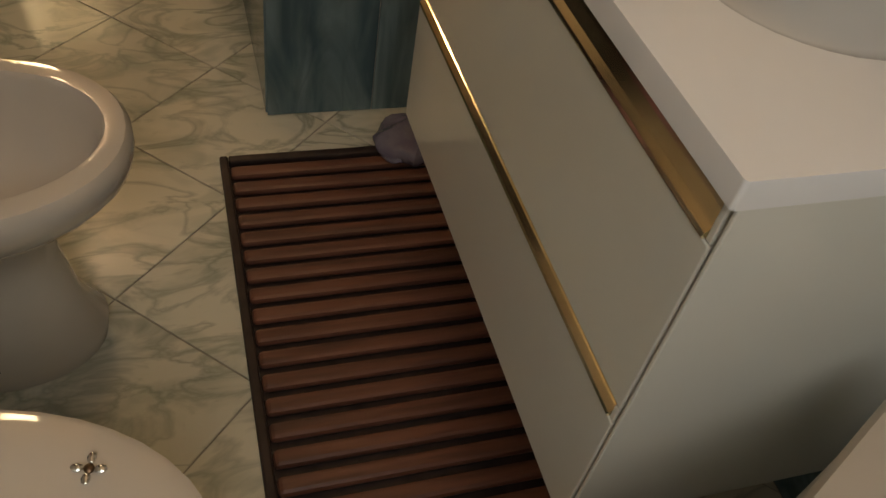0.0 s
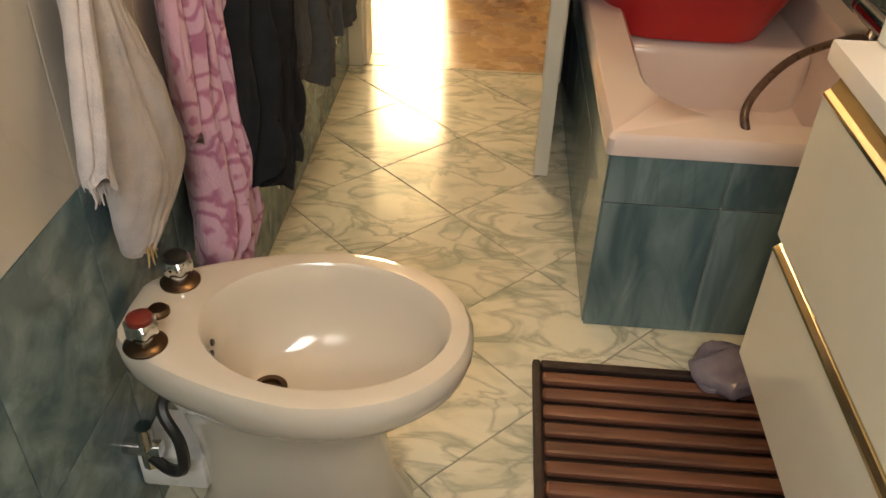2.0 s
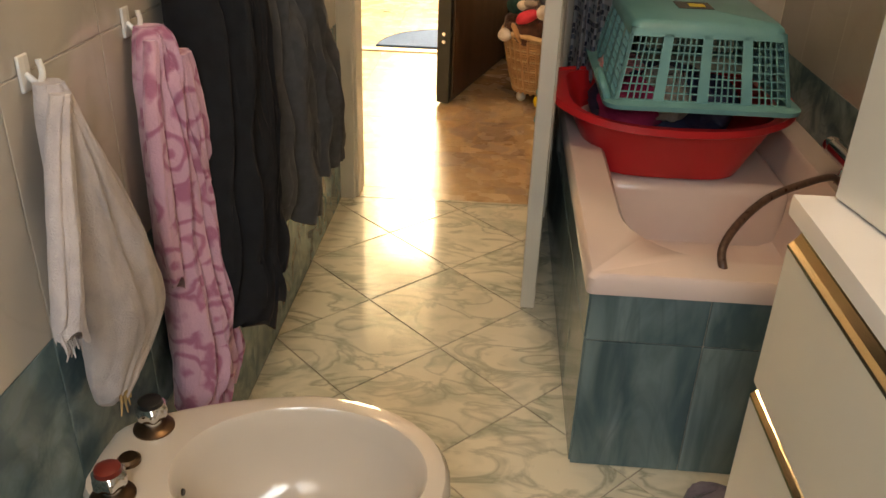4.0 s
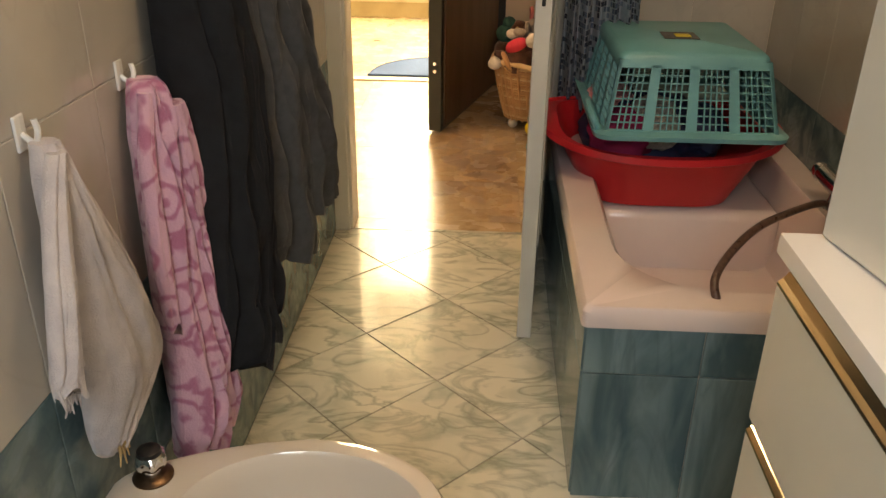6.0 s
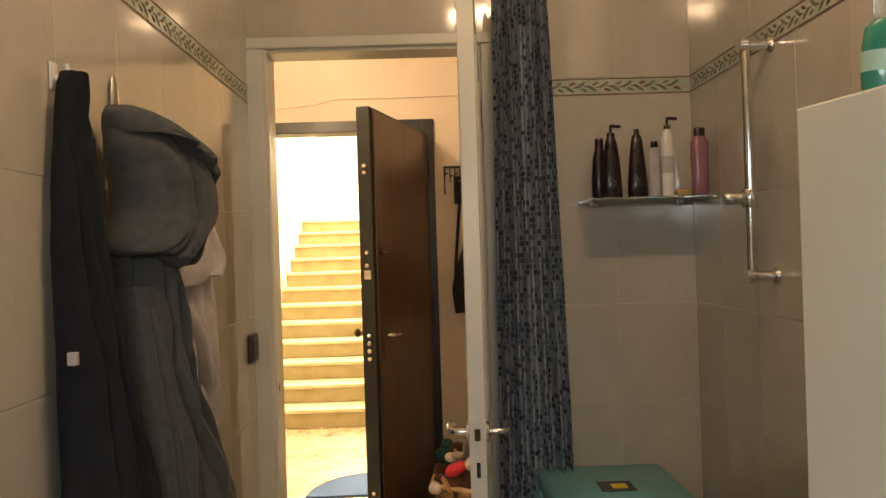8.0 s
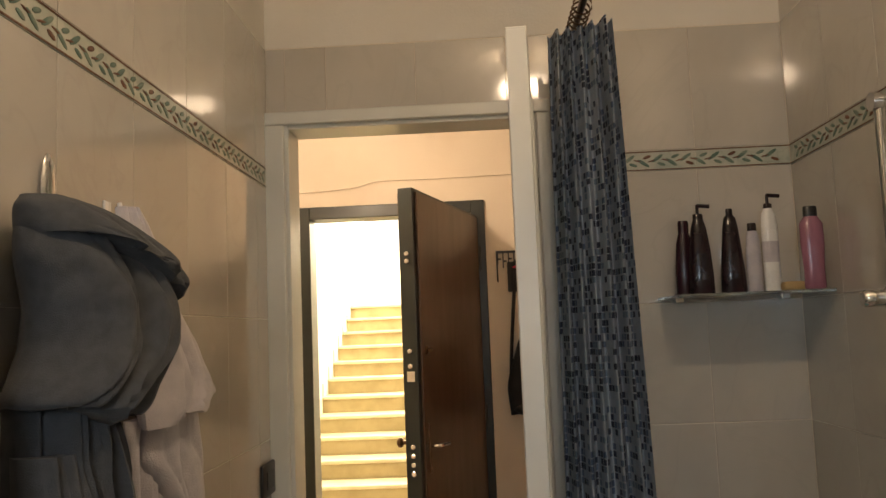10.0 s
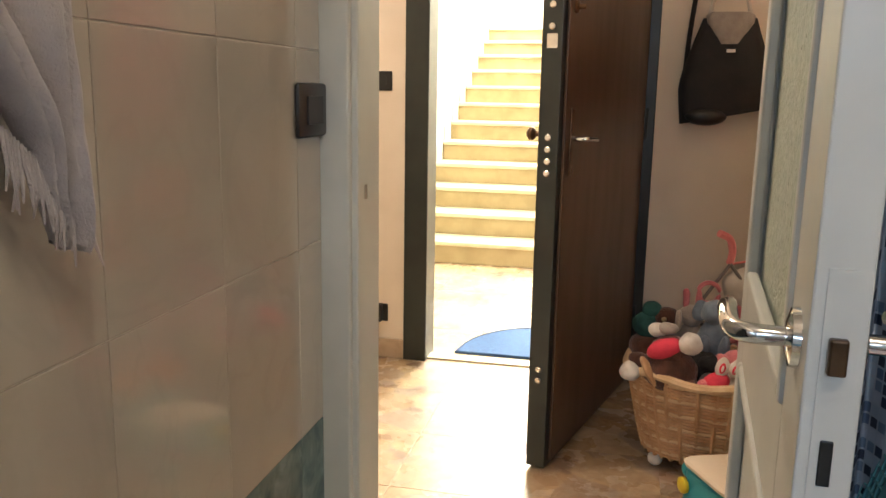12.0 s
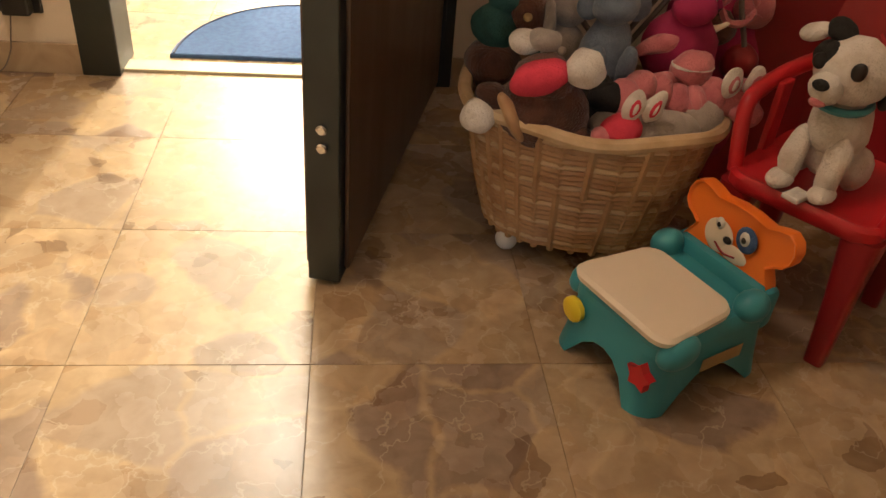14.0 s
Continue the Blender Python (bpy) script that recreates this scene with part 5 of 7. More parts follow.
part("handle_loop", tube(bmesh.new(), curve_points([(-0.03, -0.03, 0.040), (-0.08, -0.06, 0.032), (-0.10, -0.03, 0.029), (-0.08, 0.0, 0.032), (-0.03, 0.0, 0.040)], 5), 0.005, 6), M["plastic_bag"], bag, "twisted plastic loop", True)
sl = group("slipper", "pinkish red slipper on the mat under the vanity", "slipper", 1.085, 1.06, 0.024, 84)
part("sole", loft(bmesh.new(), [[(x, y * 1.0, z) for x, y in rounded(-0.12, 0.12, -0.042, 0.042, 0.040, 6)] for z in (0, 0.018)]), M["magenta"], sl)
part("strap", loft(bmesh.new(), [[(x, 0.044 * math.cos(a), 0.016 + 0.045 * math.sin(a)) for x in (0.0,) for a in (math.pi * k / 10 for k in range(11))] + [(0.0, 0.040 * math.cos(a), 0.016 + 0.040 * math.sin(a)) for a in (math.pi * k / 10 for k in range(10, -1, -1))], [(0.075, 0.042 * math.cos(a), 0.016 + 0.032 * math.sin(a)) for a in (math.pi * k / 10 for k in range(11))] + [(0.075, 0.038 * math.cos(a), 0.016 + 0.028 * math.sin(a)) for a in (math.pi * k / 10 for k in range(10, -1, -1))]]), M["magenta"], sl)

pk = group("carton_box", "large off-white carton box with a small round printed badge", "box", 0.72, 0.375, 0, 27)
part("carton_side", boxed(0, 0.40, -0.42, 0.0, 0.0, 0.60, 0.010), M["card"], pk)
part("lid", boxed(-0.004, 0.404, -0.424, 0.004, 0.601, 0.640, 0.014), M["card"], pk, "flat off-white lid", True)
part("badge", lathe(bmesh.new(), [(0.030, 0), (0.030, 0.001), (0.026, 0.0015)], 24, pose(0.235, -0.040, 0.640)), M["navy"], pk, "round dark blue badge")
part("stripe", boxed(0.16, 0.19, -0.11, -0.05, 0.6402, 0.6408, 0), M["plush_blue"], pk, "grey-blue printed shape")

lampfix = group("ceiling_lamp", "two-bulb brass ceiling lamp", "ceiling lamp", 0.805, 1.38, CEIL)
part("plate", lathe(bmesh.new(), [(0.07, -0.02), (0.075, -0.001)], 24), M["gold"], lampfix, smooth=True)
part("arm", tube(bmesh.new(), [(-0.06, -0.01, -0.12), (-0.04, 0, -0.03), (0.04, 0, -0.03), (0.06, 0.01, -0.12)], 0.006, 8), M["gold"], lampfix)
for s in (-1, 1):
    b = part("bulb", ball(bmesh.new(), 0.06 * s, 0.01 * s, -0.15, 0.030, u=16, v=10), M["milk_glass"], lampfix, "frosted bulb", True)
    b.visible_shadow = False
win = tagged(new("window"), "small white bathroom window with a single pane", "window", kind="structure")
for a in ((0.12, 0.16, 1.3, 2.2), (0.68, 0.72, 1.3, 2.2), (0.16, 0.68, 1.3, 1.34), (0.16, 0.68, 2.16, 2.2)):
    part("window_frame", boxed(a[0], a[1], BACK - 0.09, BACK - 0.04, a[2], a[3], 0.002), M["white_paint"], win)
p = part("pane", boxed(0.16, 0.68, BACK - 0.07, BACK - 0.064, 1.34, 2.16), M["glass"], win)
p.visible_shadow = False


# ---- hall: entrance door ----
def entrance_door():
    d = Vector((0.305 - 0.56, 4.13 - 5.06, 0))
    ob = group("entrance_door", "open armoured entrance door with brown panel and dark steel edge", "door", 0.56, 5.06, 0, math.degrees(math.atan2(d.y, d.x)))
    w = d.length
    part("leaf", boxed(0, w, -0.066, -0.004, 0.012, 2.08, 0.003), M["door_dark"], ob)
    part("panel", boxed(0.02, w - 0.028, -0.003, 0.006, 0.03, 2.065, 0.002), M["door_brown"], ob, "brown wood-grain panel")
    part("panel", boxed(0.02, w - 0.028, -0.078, -0.067, 0.03, 2.065, 0.002), M["door_brown"], ob, "brown wood-grain panel")
    part("rose", boxed(w - 0.095, w - 0.065, 0.006, 0.012, 0.93, 1.13, 0.003), M["bronze"], ob, "dark bronze handle plate")
    part("handle", tube(bmesh.new(), curve_points([(w - 0.08, 0.010, 1.04), (w - 0.08, 0.045, 1.04), (w - 0.095, 0.055, 1.04), (w - 0.18, 0.055, 1.035)], 5), 0.008, 10), M["chrome"], ob, "satin lever handle", True)
    part("thumb_turn", lathe(bmesh.new(), [(0.020, 0), (0.020, 0.006), (0.008, 0.01), (0.008, 0.03)], 14, pose(w - 0.08, 0.006, 1.42, -90, 0, 0)), M["bronze"], ob, "bronze thumb turn", True)
    part("outer_knob", lathe(bmesh.new(), [(0.018, 0), (0.009, 0.01), (0.009, 0.03), (0.021, 0.040), (0.021, 0.05), (0.012, 0.058)], 18, pose(w - 0.09, -0.078, 1.05, 90, 0, 0)), M["bronze"], ob, "round bronze outer knob", True)
    for z in (0.30, 0.335, 0.94, 0.975, 1.01, 1.045, 1.36, 1.42, 1.78, 1.81):
        part("bolt", lathe(bmesh.new(), [(0.010, 0), (0.010, 0.008), (0.007, 0.011)], 12, pose(w, -0.034, z, 0, 90, 0)), M["chrome"], ob, "steel lock bolt", True)
    part("strike", boxed(w, w + 0.002, -0.050, -0.018, 1.30, 1.34, 0), M["chrome"], ob, "steel edge plate")
    for z in (0.2, 1.0, 1.8):
        part("hinge", tube(bmesh.new(), [(-0.012, 0.0, z), (-0.012, 0.0, z + 0.12)], 0.011, 10), M["door_dark"], ob, "", True)
    return ob


entrance_door()

dm = tagged(new("doormat"), "blue half-round doormat on the landing before the door", "doormat")
dm.matrix_world = pose(0.17, 5.215, 0)
half = [(0.38 * math.cos(a), 0.47 * math.sin(a)) for a in (math.pi * k / 36 for k in range(37))]
part("mat_top", loft(bmesh.new(), [[(x, y, 0) for x, y in half], [(x, y, 0.010) for x, y in half], [(x * 0.985, y * 0.985 + 0.003, 0.013) for x, y in half]]), M["mat_blue"], dm)
ring_ = [(x * 0.97, y * 0.97 + 0.004, 0.0135) for x, y in half]
part("edge_band", tube(bmesh.new(), ring_, 0.003, 6), M["navy"], dm, "darker stitched edge band")

rl = tagged(new("stair_railing"), "red-brown wooden stair railing with three sloping boards", "railing", kind="structure")
rl.matrix_world = pose(0.10, SY, 0)
slope = RISE / GO
for z in (0.06, 0.40, 0.76):
    bm = loft(bmesh.new(), [[(x, y, z + (y + 0.03) * slope + h) for x, h in ((-0.02, 0), (0.02, 0), (0.02, 0.13), (-0.02, 0.13))] for y in (-0.03, NSTEP * GO)])
    part("board", bm, M["rail_wood"], rl)
for k in range(0, NSTEP, 3):
    part("post", boxed(0.021, 0.051, k * GO - 0.02, k * GO + 0.02, 0, 0.95 + k * RISE, 0.003), M["door_dark"], rl)
sk = tagged(new("stair_skirting"), "stepped marble skirting along the stairs", "skirting", kind="structure")
for i in range(NSTEP):
    part("plate", boxed(SX0 + 0.0005, SX0 + 0.0019, SY + i * GO, SY + i * GO + 0.08, (i + 1) * RISE + 0.001, (i + 1) * RISE + 0.12), M["skirting"], sk)
w2 = tagged(new("window"), "large stairwell window with white frame", "window", kind="structure")
for a in ((-0.9, -0.84, 2.3, 4.7), (0.84, 0.9, 2.3, 4.7), (-0.84, 0.84, 2.3, 2.36), (-0.84, 0.84, 4.64, 4.7), (-0.03, 0.03, 2.36, 4.64)):
    part("window_frame", boxed(a[0], a[1], 12.08, 12.14, a[2], a[3], 0.003), M["white_paint"], w2)

# ---- hall: walls ----
for x0, x1 in ((HX0, EL - 0.001), (ER + 0.001, HX1)):
    tagged(part("baseboard", boxed(x0, x1, HY - 0.012, HY, 0, 0.085, 0.002), M["skirting"]), "beige marble baseboard", "baseboard", kind="structure")
tagged(part("baseboard", boxed(HX1 - 0.012, HX1, Y1, HY - 0.013, 0, 0.085, 0.002), M["skirting"]), "beige marble baseboard", "baseboard", kind="structure")
tagged(part("baseboard", boxed(HX0, HX0 + 0.012, Y1, HY - 0.013, 0, 0.085, 0.002), M["skirting"]), "beige marble baseboard", "baseboard", kind="structure")

sk = group("wall_socket", "black wall socket with an adapter and thin grey cable", "socket", -0.545, HY, 0.205)
part("plate", boxed(-0.055, 0.055, -0.010, -0.0005, -0.040, 0.040, 0.005), M["black"], sk)
part("adapter", boxed(-0.035, 0.035, -0.05, -0.0105, -0.035, 0.045, 0.006), M["black"], sk, "black plug adapter")
part("cable", tube(bmesh.new(), curve_points([(-0.02, -0.03, -0.035), (-0.035, -0.025, -0.10), (-0.05, -0.02, -0.15), (-0.08, -0.03, -0.195), (-0.14, -0.05, -0.2025)], 5), 0.002, 6), M["steel_grey"], sk, "thin cable", True)
sw = group("light_switch", "black light switch plate beside the entrance door", "light switch", -0.53, HY, 1.21)
part("plate", boxed(-0.055, 0.055, -0.010, -0.0005, -0.040, 0.040, 0.005), M["black"], sw)
part("rocker", boxed(-0.03, 0.03, -0.013, -0.0105, -0.022, 0.022, 0.001), M["black"], sw)
cb = group("wall_cable", "thin cable clipped to the wall above the entrance", "cable", 0, HY, 2.26)
part("wire", tube(bmesh.new(), curve_points([(-0.95, -0.006, 0.01), (-0.5, -0.006, -0.015), (-0.1, -0.006, 0.0), (0.05, -0.006, 0.03), (0.35, -0.006, 0.03), (0.9, -0.006, 0.035), (1.6, -0.006, 0.03)], 8), 0.004, 6), M["hall_plaster"], cb, smooth=True)

rack = group("coat_rack", "black metal coat rack with lettering-like bars on the wall", "coat rack", 0.76, HY, 1.86)
part("rail", boxed(-0.11, 0.16, -0.012, -0.0005, 0.022, 0.034, 0.001), M["black"], rack)
for k in range(4):
    x = -0.105 + 0.028 * k
    part("bar", boxed(x, x + 0.006, -0.012, -0.0005, -0.035 - 0.02 * (k % 2), 0.021, 0.001), M["black"], rack)
    part("bar", boxed(x + 0.0065, x + 0.021, -0.012, -0.0005, -0.012 - 0.012 * (k % 2), -0.004 - 0.012 * (k % 2), 0.001), M["black"], rack)
for x in (-0.106, 0.03, 0.12):
    part("hook", tube(bmesh.new(), curve_points([(x, -0.006, 0.02), (x, -0.01, -0.10), (x, -0.035, -0.125), (x, -0.05, -0.10)], 5), 0.004, 6), M["black"], rack, smooth=True)


def hung_bag(name, label, cat_, x, z_top, w, h, d, strap, mat, y=HY, panel=None, taper=0.0):
    ob = group(name, label, cat_, x, y, z_top - strap - h)
    bm = bmesh.new()
    rings = []
    for k in range(9):
        t = k / 8
        ww, dd = w * (0.80 + 0.20 * math.sin(math.pi * (0.15 + 0.6 * (1 - t)))), d * (0.45 + 0.55 * math.sin(math.pi * min(1, 0.25 + 0.7 * (1 - t))))
        ww *= 1 - taper * t ** 1.2
        if k == 0:
            ww, dd = ww * 0.85, dd * 0.7
        rings.append([(px, py - d / 2 - 0.006 + 0.006 * noise.noise((px * 12, t * 4, x)), h * t) for px, py in rounded(-ww / 2, ww / 2, -dd / 2, dd / 2, min(ww, dd) * 0.42, 5)])
    part("bag_body", loft(bm, rings), M[mat], ob, smooth=True)
    for s in (-1, 1):
        part("strap", tube(bmesh.new(), curve_points([(s * w * 0.34 * (1 - taper), -d / 2, h * 0.9), (s * w * 0.22, -d / 2, h + strap * 0.5), (s * 0.01, -d / 2 + 0.01, h + strap)], 6), 0.007, 6), M[panel or mat], ob, smooth=True)
    if panel:
        part("front_pocket", box(bmesh.new(), -w * 0.24, w * 0.24, -d - 0.006, -d + 0.03, h * 0.62, h * 0.97, 0.012, None, 3), M[panel], ob, "grey mesh pocket", True)
    return ob


bp = group("backpack", "black drawstring backpack with grey top flap and pale straps", "backpack", 0.845, HY, 1.06)
rings_ = []
for k in range(13):
    t = k / 12
    w = (0.155 + 0.015 * math.sin(math.pi * t)) * (1 - 0.62 * max(0, t - 0.35) ** 1.1)
    d = 0.055 * (0.35 + 0.65 * math.sin(math.pi * (0.12 + 0.80 * t)) ** 0.7)
    low_ = 0.05 * (1 - t) ** 3
    rings_.append([(x, y - 0.07 + 0.012 * noise.noise((x * 14, t * 5, 4)), 0.01 + 0.385 * t - low_ * (0.5 - x * 4) + 0.05 * (1 - t) ** 3) for x, y in rounded(-w, w, -d, d, d * 0.9, 6)])
part("bag_body", loft(bmesh.new(), rings_), M["black_cloth"], bp, smooth=True)
part("flap", loft(bmesh.new(), [[(x * k, y, z) for x, y in rounded(-0.088, 0.088, -0.120, -0.045, 0.03, 5)] for z, k in ((0.30, 0.42), (0.335, 0.72), (0.375, 0.98), (0.405, 0.98), (0.415, 0.8))]), M["plush_grey"], bp, "grey fabric top flap", True)
part("bottom_pocket", ball(bmesh.new(), -0.065, -0.095, 0.035, 0.080, 0.040, 0.035, u=18, v=10), M["black"], bp, "shiny black bottom pocket", True)
part("buckle", boxed(-0.012, 0.022, -0.135, -0.127, 0.268, 0.282, 0.002), M["chrome"], bp, "small metal buckle")
for x0, x1 in ((-0.075, -0.015), (0.075, 0.015)):
    part("strap", tube(bmesh.new(), curve_points([(x0, -0.07, 0.40), ((x0 + x1) / 2, -0.045, 0.53), (x1, -0.036, 0.645)], 6), 0.008, 8), M["mesh_white"], bp, "pale webbing strap", True)
part("long_strap", tube(bmesh.new(), curve_points([(-0.150, -0.06, 0.08), (-0.140, -0.03, 0.30), (-0.118, -0.036, 0.55), (-0.100, -0.036, 0.74)], 6), 0.009, 8), M["black_cloth"], bp, "long black strap", True)
org = group("hanging_organizer", "black cloth organizer with red clips on the coat rack", "organizer", 0.83, HY, 1.68)
part("cloth", boxed(-0.125, 0.11, -0.03, -0.013, 0, 0.155, 0.006), M["black_cloth"], org)
for x, z in ((-0.07, 0.125), (0.08, 0.125), (0.0, 0.045)):
    part("clip", ball(bmesh.new(), x, -0.034, z, 0.03, 0.007, 0.010, u=12, v=6), M["plush_hot"], org, "red clip", True)
hung_bag("shoulder_bag", "black leather bag hanging low on the wall", "bag", 1.15, 1.60, 0.26, 0.20, 0.09, 0.47, "black")
hung_bag("shoulder_bag", "black cloth backpack hanging on the wall", "bag", 1.21, 1.50, 0.24, 0.34, 0.11, 0.12, "black_cloth")
st = group("belt_bag", "long black fabric strip hanging on the wall", "belt", 1.285, HY, 0.72)
part("strip", boxed(-0.055, 0.055, -0.035, -0.006, 0, 0.42, 0.010), M["black_cloth"], st, smooth=True)
pc = group("jacket", "pink quilted child's jacket hanging in the hall corner", "jacket", HX1 - 0.10, 4.86, 0.0)
bm = bmesh.new()
rows_ = []
for k in range(15):
    z = 1.58 - 0.045 * k
    w = 0.10 + 0.08 * min(1, k / 4)
    rows_.append([(x, y, z) for x, y in rounded(-0.06 - 0.012 * math.cos(k * math.pi), 0.06 + 0.012 * math.cos(k * math.pi), -w, w, 0.05, 5)])
part("jacket_body", loft(bm, rows_), M["pink_grip"], pc, smooth=True)
for s in (-1, 1):
    part("sleeve", tube(bmesh.new(), [(-0.02, 0.12 * s, 1.54), (-0.05, 0.19 * s, 1.38), (-0.05, 0.20 * s, 1.15), (-0.05, 0.19 * s, 1.02)], 0.045, 12, [0.8, 1, 1, 0.85]), M["pink_grip"], pc, smooth=True)
    part("cuff", tube(bmesh.new(), [(-0.05, 0.19 * s, 1.02), (-0.05, 0.19 * s, 0.985)], 0.040, 12), M["salmon"], pc, smooth=True)


# ---- hall: toys ----
def basket():
    ob = group("wicker_basket", "oval wicker basket on white castors full of stuffed toys", "basket", 0.792, 4.345, 0.045, -12)
    n, rows, H = 72, 23, 0.275

    def ring(z, off, phase=0, amp=0.0):
        t = z / H
        rx, ry = 0.185 + 0.062 * t ** 0.8 + off, 0.150 + 0.060 * t ** 0.8 + off
        return [(rx * math.copysign(abs(math.cos(a)) ** 0.85, math.cos(a)) * (1 + amp * math.cos(16 * a + phase)), ry * math.copysign(abs(math.sin(a)) ** 0.85, math.sin(a)) * (1 + amp * math.cos(16 * a + phase)), z) for a in (2 * math.pi * i / n for i in range(n))]

    for k in range(rows):
        part("weave", ring_tube(bmesh.new(), ring(0.012 + H * k / rows, 0, math.pi * (k // 12), 0.015), 0.0056, 6), M["wicker_pale" if k % 4 == 1 else "wicker"], ob, smooth=True)
    bm = bmesh.new()
    for i in range(0, n, 2):
        tube(bm, [ring(z, 0.0)[i] for z in (0.0, H / 3, 2 * H / 3, H)], 0.0078, 6)
    part("upright_weave", bm, M["wicker"], ob, "upright wicker stakes", kind="stuff")
    part("lining", loft(bmesh.new(), [ring(0.004, -0.03), ring(0.006, -0.012), ring(H, -0.012)], True, True, False), M["wicker"], ob)
    rim = [(x, y, z + 0.014 * math.sin(5 * math.atan2(y, x)) * 0.5) for x, y, z in ring(H + 0.006, 0.004)]
    part("rim", ring_tube(bmesh.new(), rim, 0.014, 8), M["wicker_pale"], ob, "thick pale braided rim", True)
    for x, y in ((-0.13, -0.10), (0.13, -0.10), (0.13, 0.10), (-0.13, 0.10)):
        part("castor", ball(bmesh.new(), x, y, -0.021, 0.024, 0.024, 0.024, u=12, v=8), M["white_bottle"], ob, "white ball castor", True)
    return ob


basket()


def fuzzy(bm, amount=0.06, scale=30):
    for v in bm.verts:
        v.co += v.normal * amount * 0.1 * noise.noise(v.co * scale)
    return bm


def toy(name, label, category, x, y, z, pieces, rz=0, rx=0, ry=0, scale=1.0):
    """pieces: part name, material, (x, y, z), radii, turn."""
    ob = group(name, label, category)
    ob.matrix_world = pose(x, y, z, rx, ry, rz)
    pieces = [(a, b, tuple(scale * q for q in c), tuple(scale * q for q in r), *t) for a, b, c, r, *t in pieces]
    for nm, mat_, c, r, *turn in pieces:
        m = Matrix.Translation(c) @ pose(0, 0, 0, *(turn[0] if turn else (0, 0, 0)))
        part(nm, fuzzy(ball(bmesh.new(), 0, 0, 0, *r, m=m, u=18, v=12)), M[mat_], ob, smooth=True)
    return ob


toy("stuffed_monkey", "brown stuffed monkey with white paws and coral hat in the basket", "stuffed toy", 0.665, 4.225, 0.340, [
    ("body", "plush_brown", (0, 0, 0.0), (0.085, 0.065, 0.075)), ("head", "plush_brown", (-0.005, -0.005, 0.06), (0.055, 0.05, 0.05)), ("hat", "plush_hot", (-0.015, -0.03, 0.075), (0.055, 0.035, 0.032), (0, -25, 0)),
    ("paw", "plush_white", (-0.115, -0.02, -0.015), (0.032, 0.032, 0.032)), ("pompom", "plush_white", (0.06, -0.03, 0.10), (0.036, 0.034, 0.034)), ("tuft", "plush_white", (-0.045, 0.03, 0.115), (0.035, 0.028, 0.022)), ("arm", "plush_brown", (-0.08, 0.0, 0.01), (0.05, 0.025, 0.025), (0, 30, 0)), ("leg", "plush_brown", (0.06, -0.03, -0.04), (0.04, 0.035, 0.03)), ("sash", "wicker", (-0.055, -0.045, 0.0), (0.014, 0.028, 0.050), (0, -30, 0)), ("tuft", "plush_grey", (-0.015, 0.02, 0.125), (0.030, 0.026, 0.020))], rz=-10)
toy("stuffed_caterpillar", "pink segmented stuffed caterpillar lying in the basket", "stuffed toy", 0.87, 4.255, 0.360, [
    ("segment", "plush_pink", (0.035 * k - 0.05, 0.01 * math.sin(k), 0.015 * math.sin(k * 1.3)), (0.030, 0.036, 0.036)) for k in range(6)] + [("head", "plush_pink", (0.17, -0.02, 0.0), (0.045, 0.04, 0.038)), ("snout", "plush_pink", (0.175, -0.055, -0.012), (0.034, 0.028, 0.024))] + [("ear", ("plush_white", "plush_pink")[k % 2], (0.135 + 0.045 * e, -0.045, 0.045), (0.020 - 0.006 * k, 0.010 + 0.002 * k, 0.030 - 0.007 * k), (0, 12, 0)) for e in (0, 1) for k in range(3)], rz=8)
toy("stuffed_bunny", "hot pink stuffed bunny with striped ears in the basket", "stuffed toy", 0.80, 4.170, 0.335, [
    ("head", "plush_hot", (0, 0, 0), (0.042, 0.034, 0.026), (0, -15, 20)), ("snout", "plush_pink", (-0.035, -0.01, -0.01), (0.022, 0.02, 0.016)), ] + [("ear", ("plush_white", "plush_hot")[k % 2], (0.012 + 0.038 * e, -0.004, 0.045), (0.019 - 0.006 * k, 0.010 + 0.002 * k, 0.034 - 0.008 * k), (0, 10 + 12 * e, 0)) for e in (0, 1) for k in range(3)])
toy("stuffed_elephant", "grey-blue stuffed elephant standing up in the basket", "stuffed toy", 0.80, 4.345, 0.405, [
    ("body", "plush_blue", (0, 0, 0), (0.05, 0.045, 0.08)), ("head", "plush_blue", (0.0, -0.01, 0.10), (0.045, 0.04, 0.04)), ("ear", "plush_blue", (-0.045, 0, 0.10), (0.025, 0.01, 0.035)), ("ear", "plush_blue", (0.045, 0, 0.10), (0.025, 0.01, 0.035)), ("arm", "plush_blue", (-0.03, -0.04, -0.01), (0.018, 0.02, 0.05), (20, 0, 0)), ("arm", "plush_blue", (0.03, -0.04, -0.01), (0.018, 0.02, 0.05), (20, 0, 0))])
toy("stuffed_rabbit", "brown-pink stuffed rabbit peeking out of the basket", "stuffed toy", 0.735, 4.425, 0.465, [
    ("head", "plush_grey", (0, 0, 0), (0.04, 0.035, 0.036)), ("ear", "plush_pink", (-0.02, 0, 0.055), (0.011, 0.008, 0.034)), ("ear", "plush_pink", (0.02, 0, 0.055), (0.011, 0.008, 0.034)), ("body", "plush_grey", (0, 0.0, -0.09), (0.05, 0.045, 0.06))])
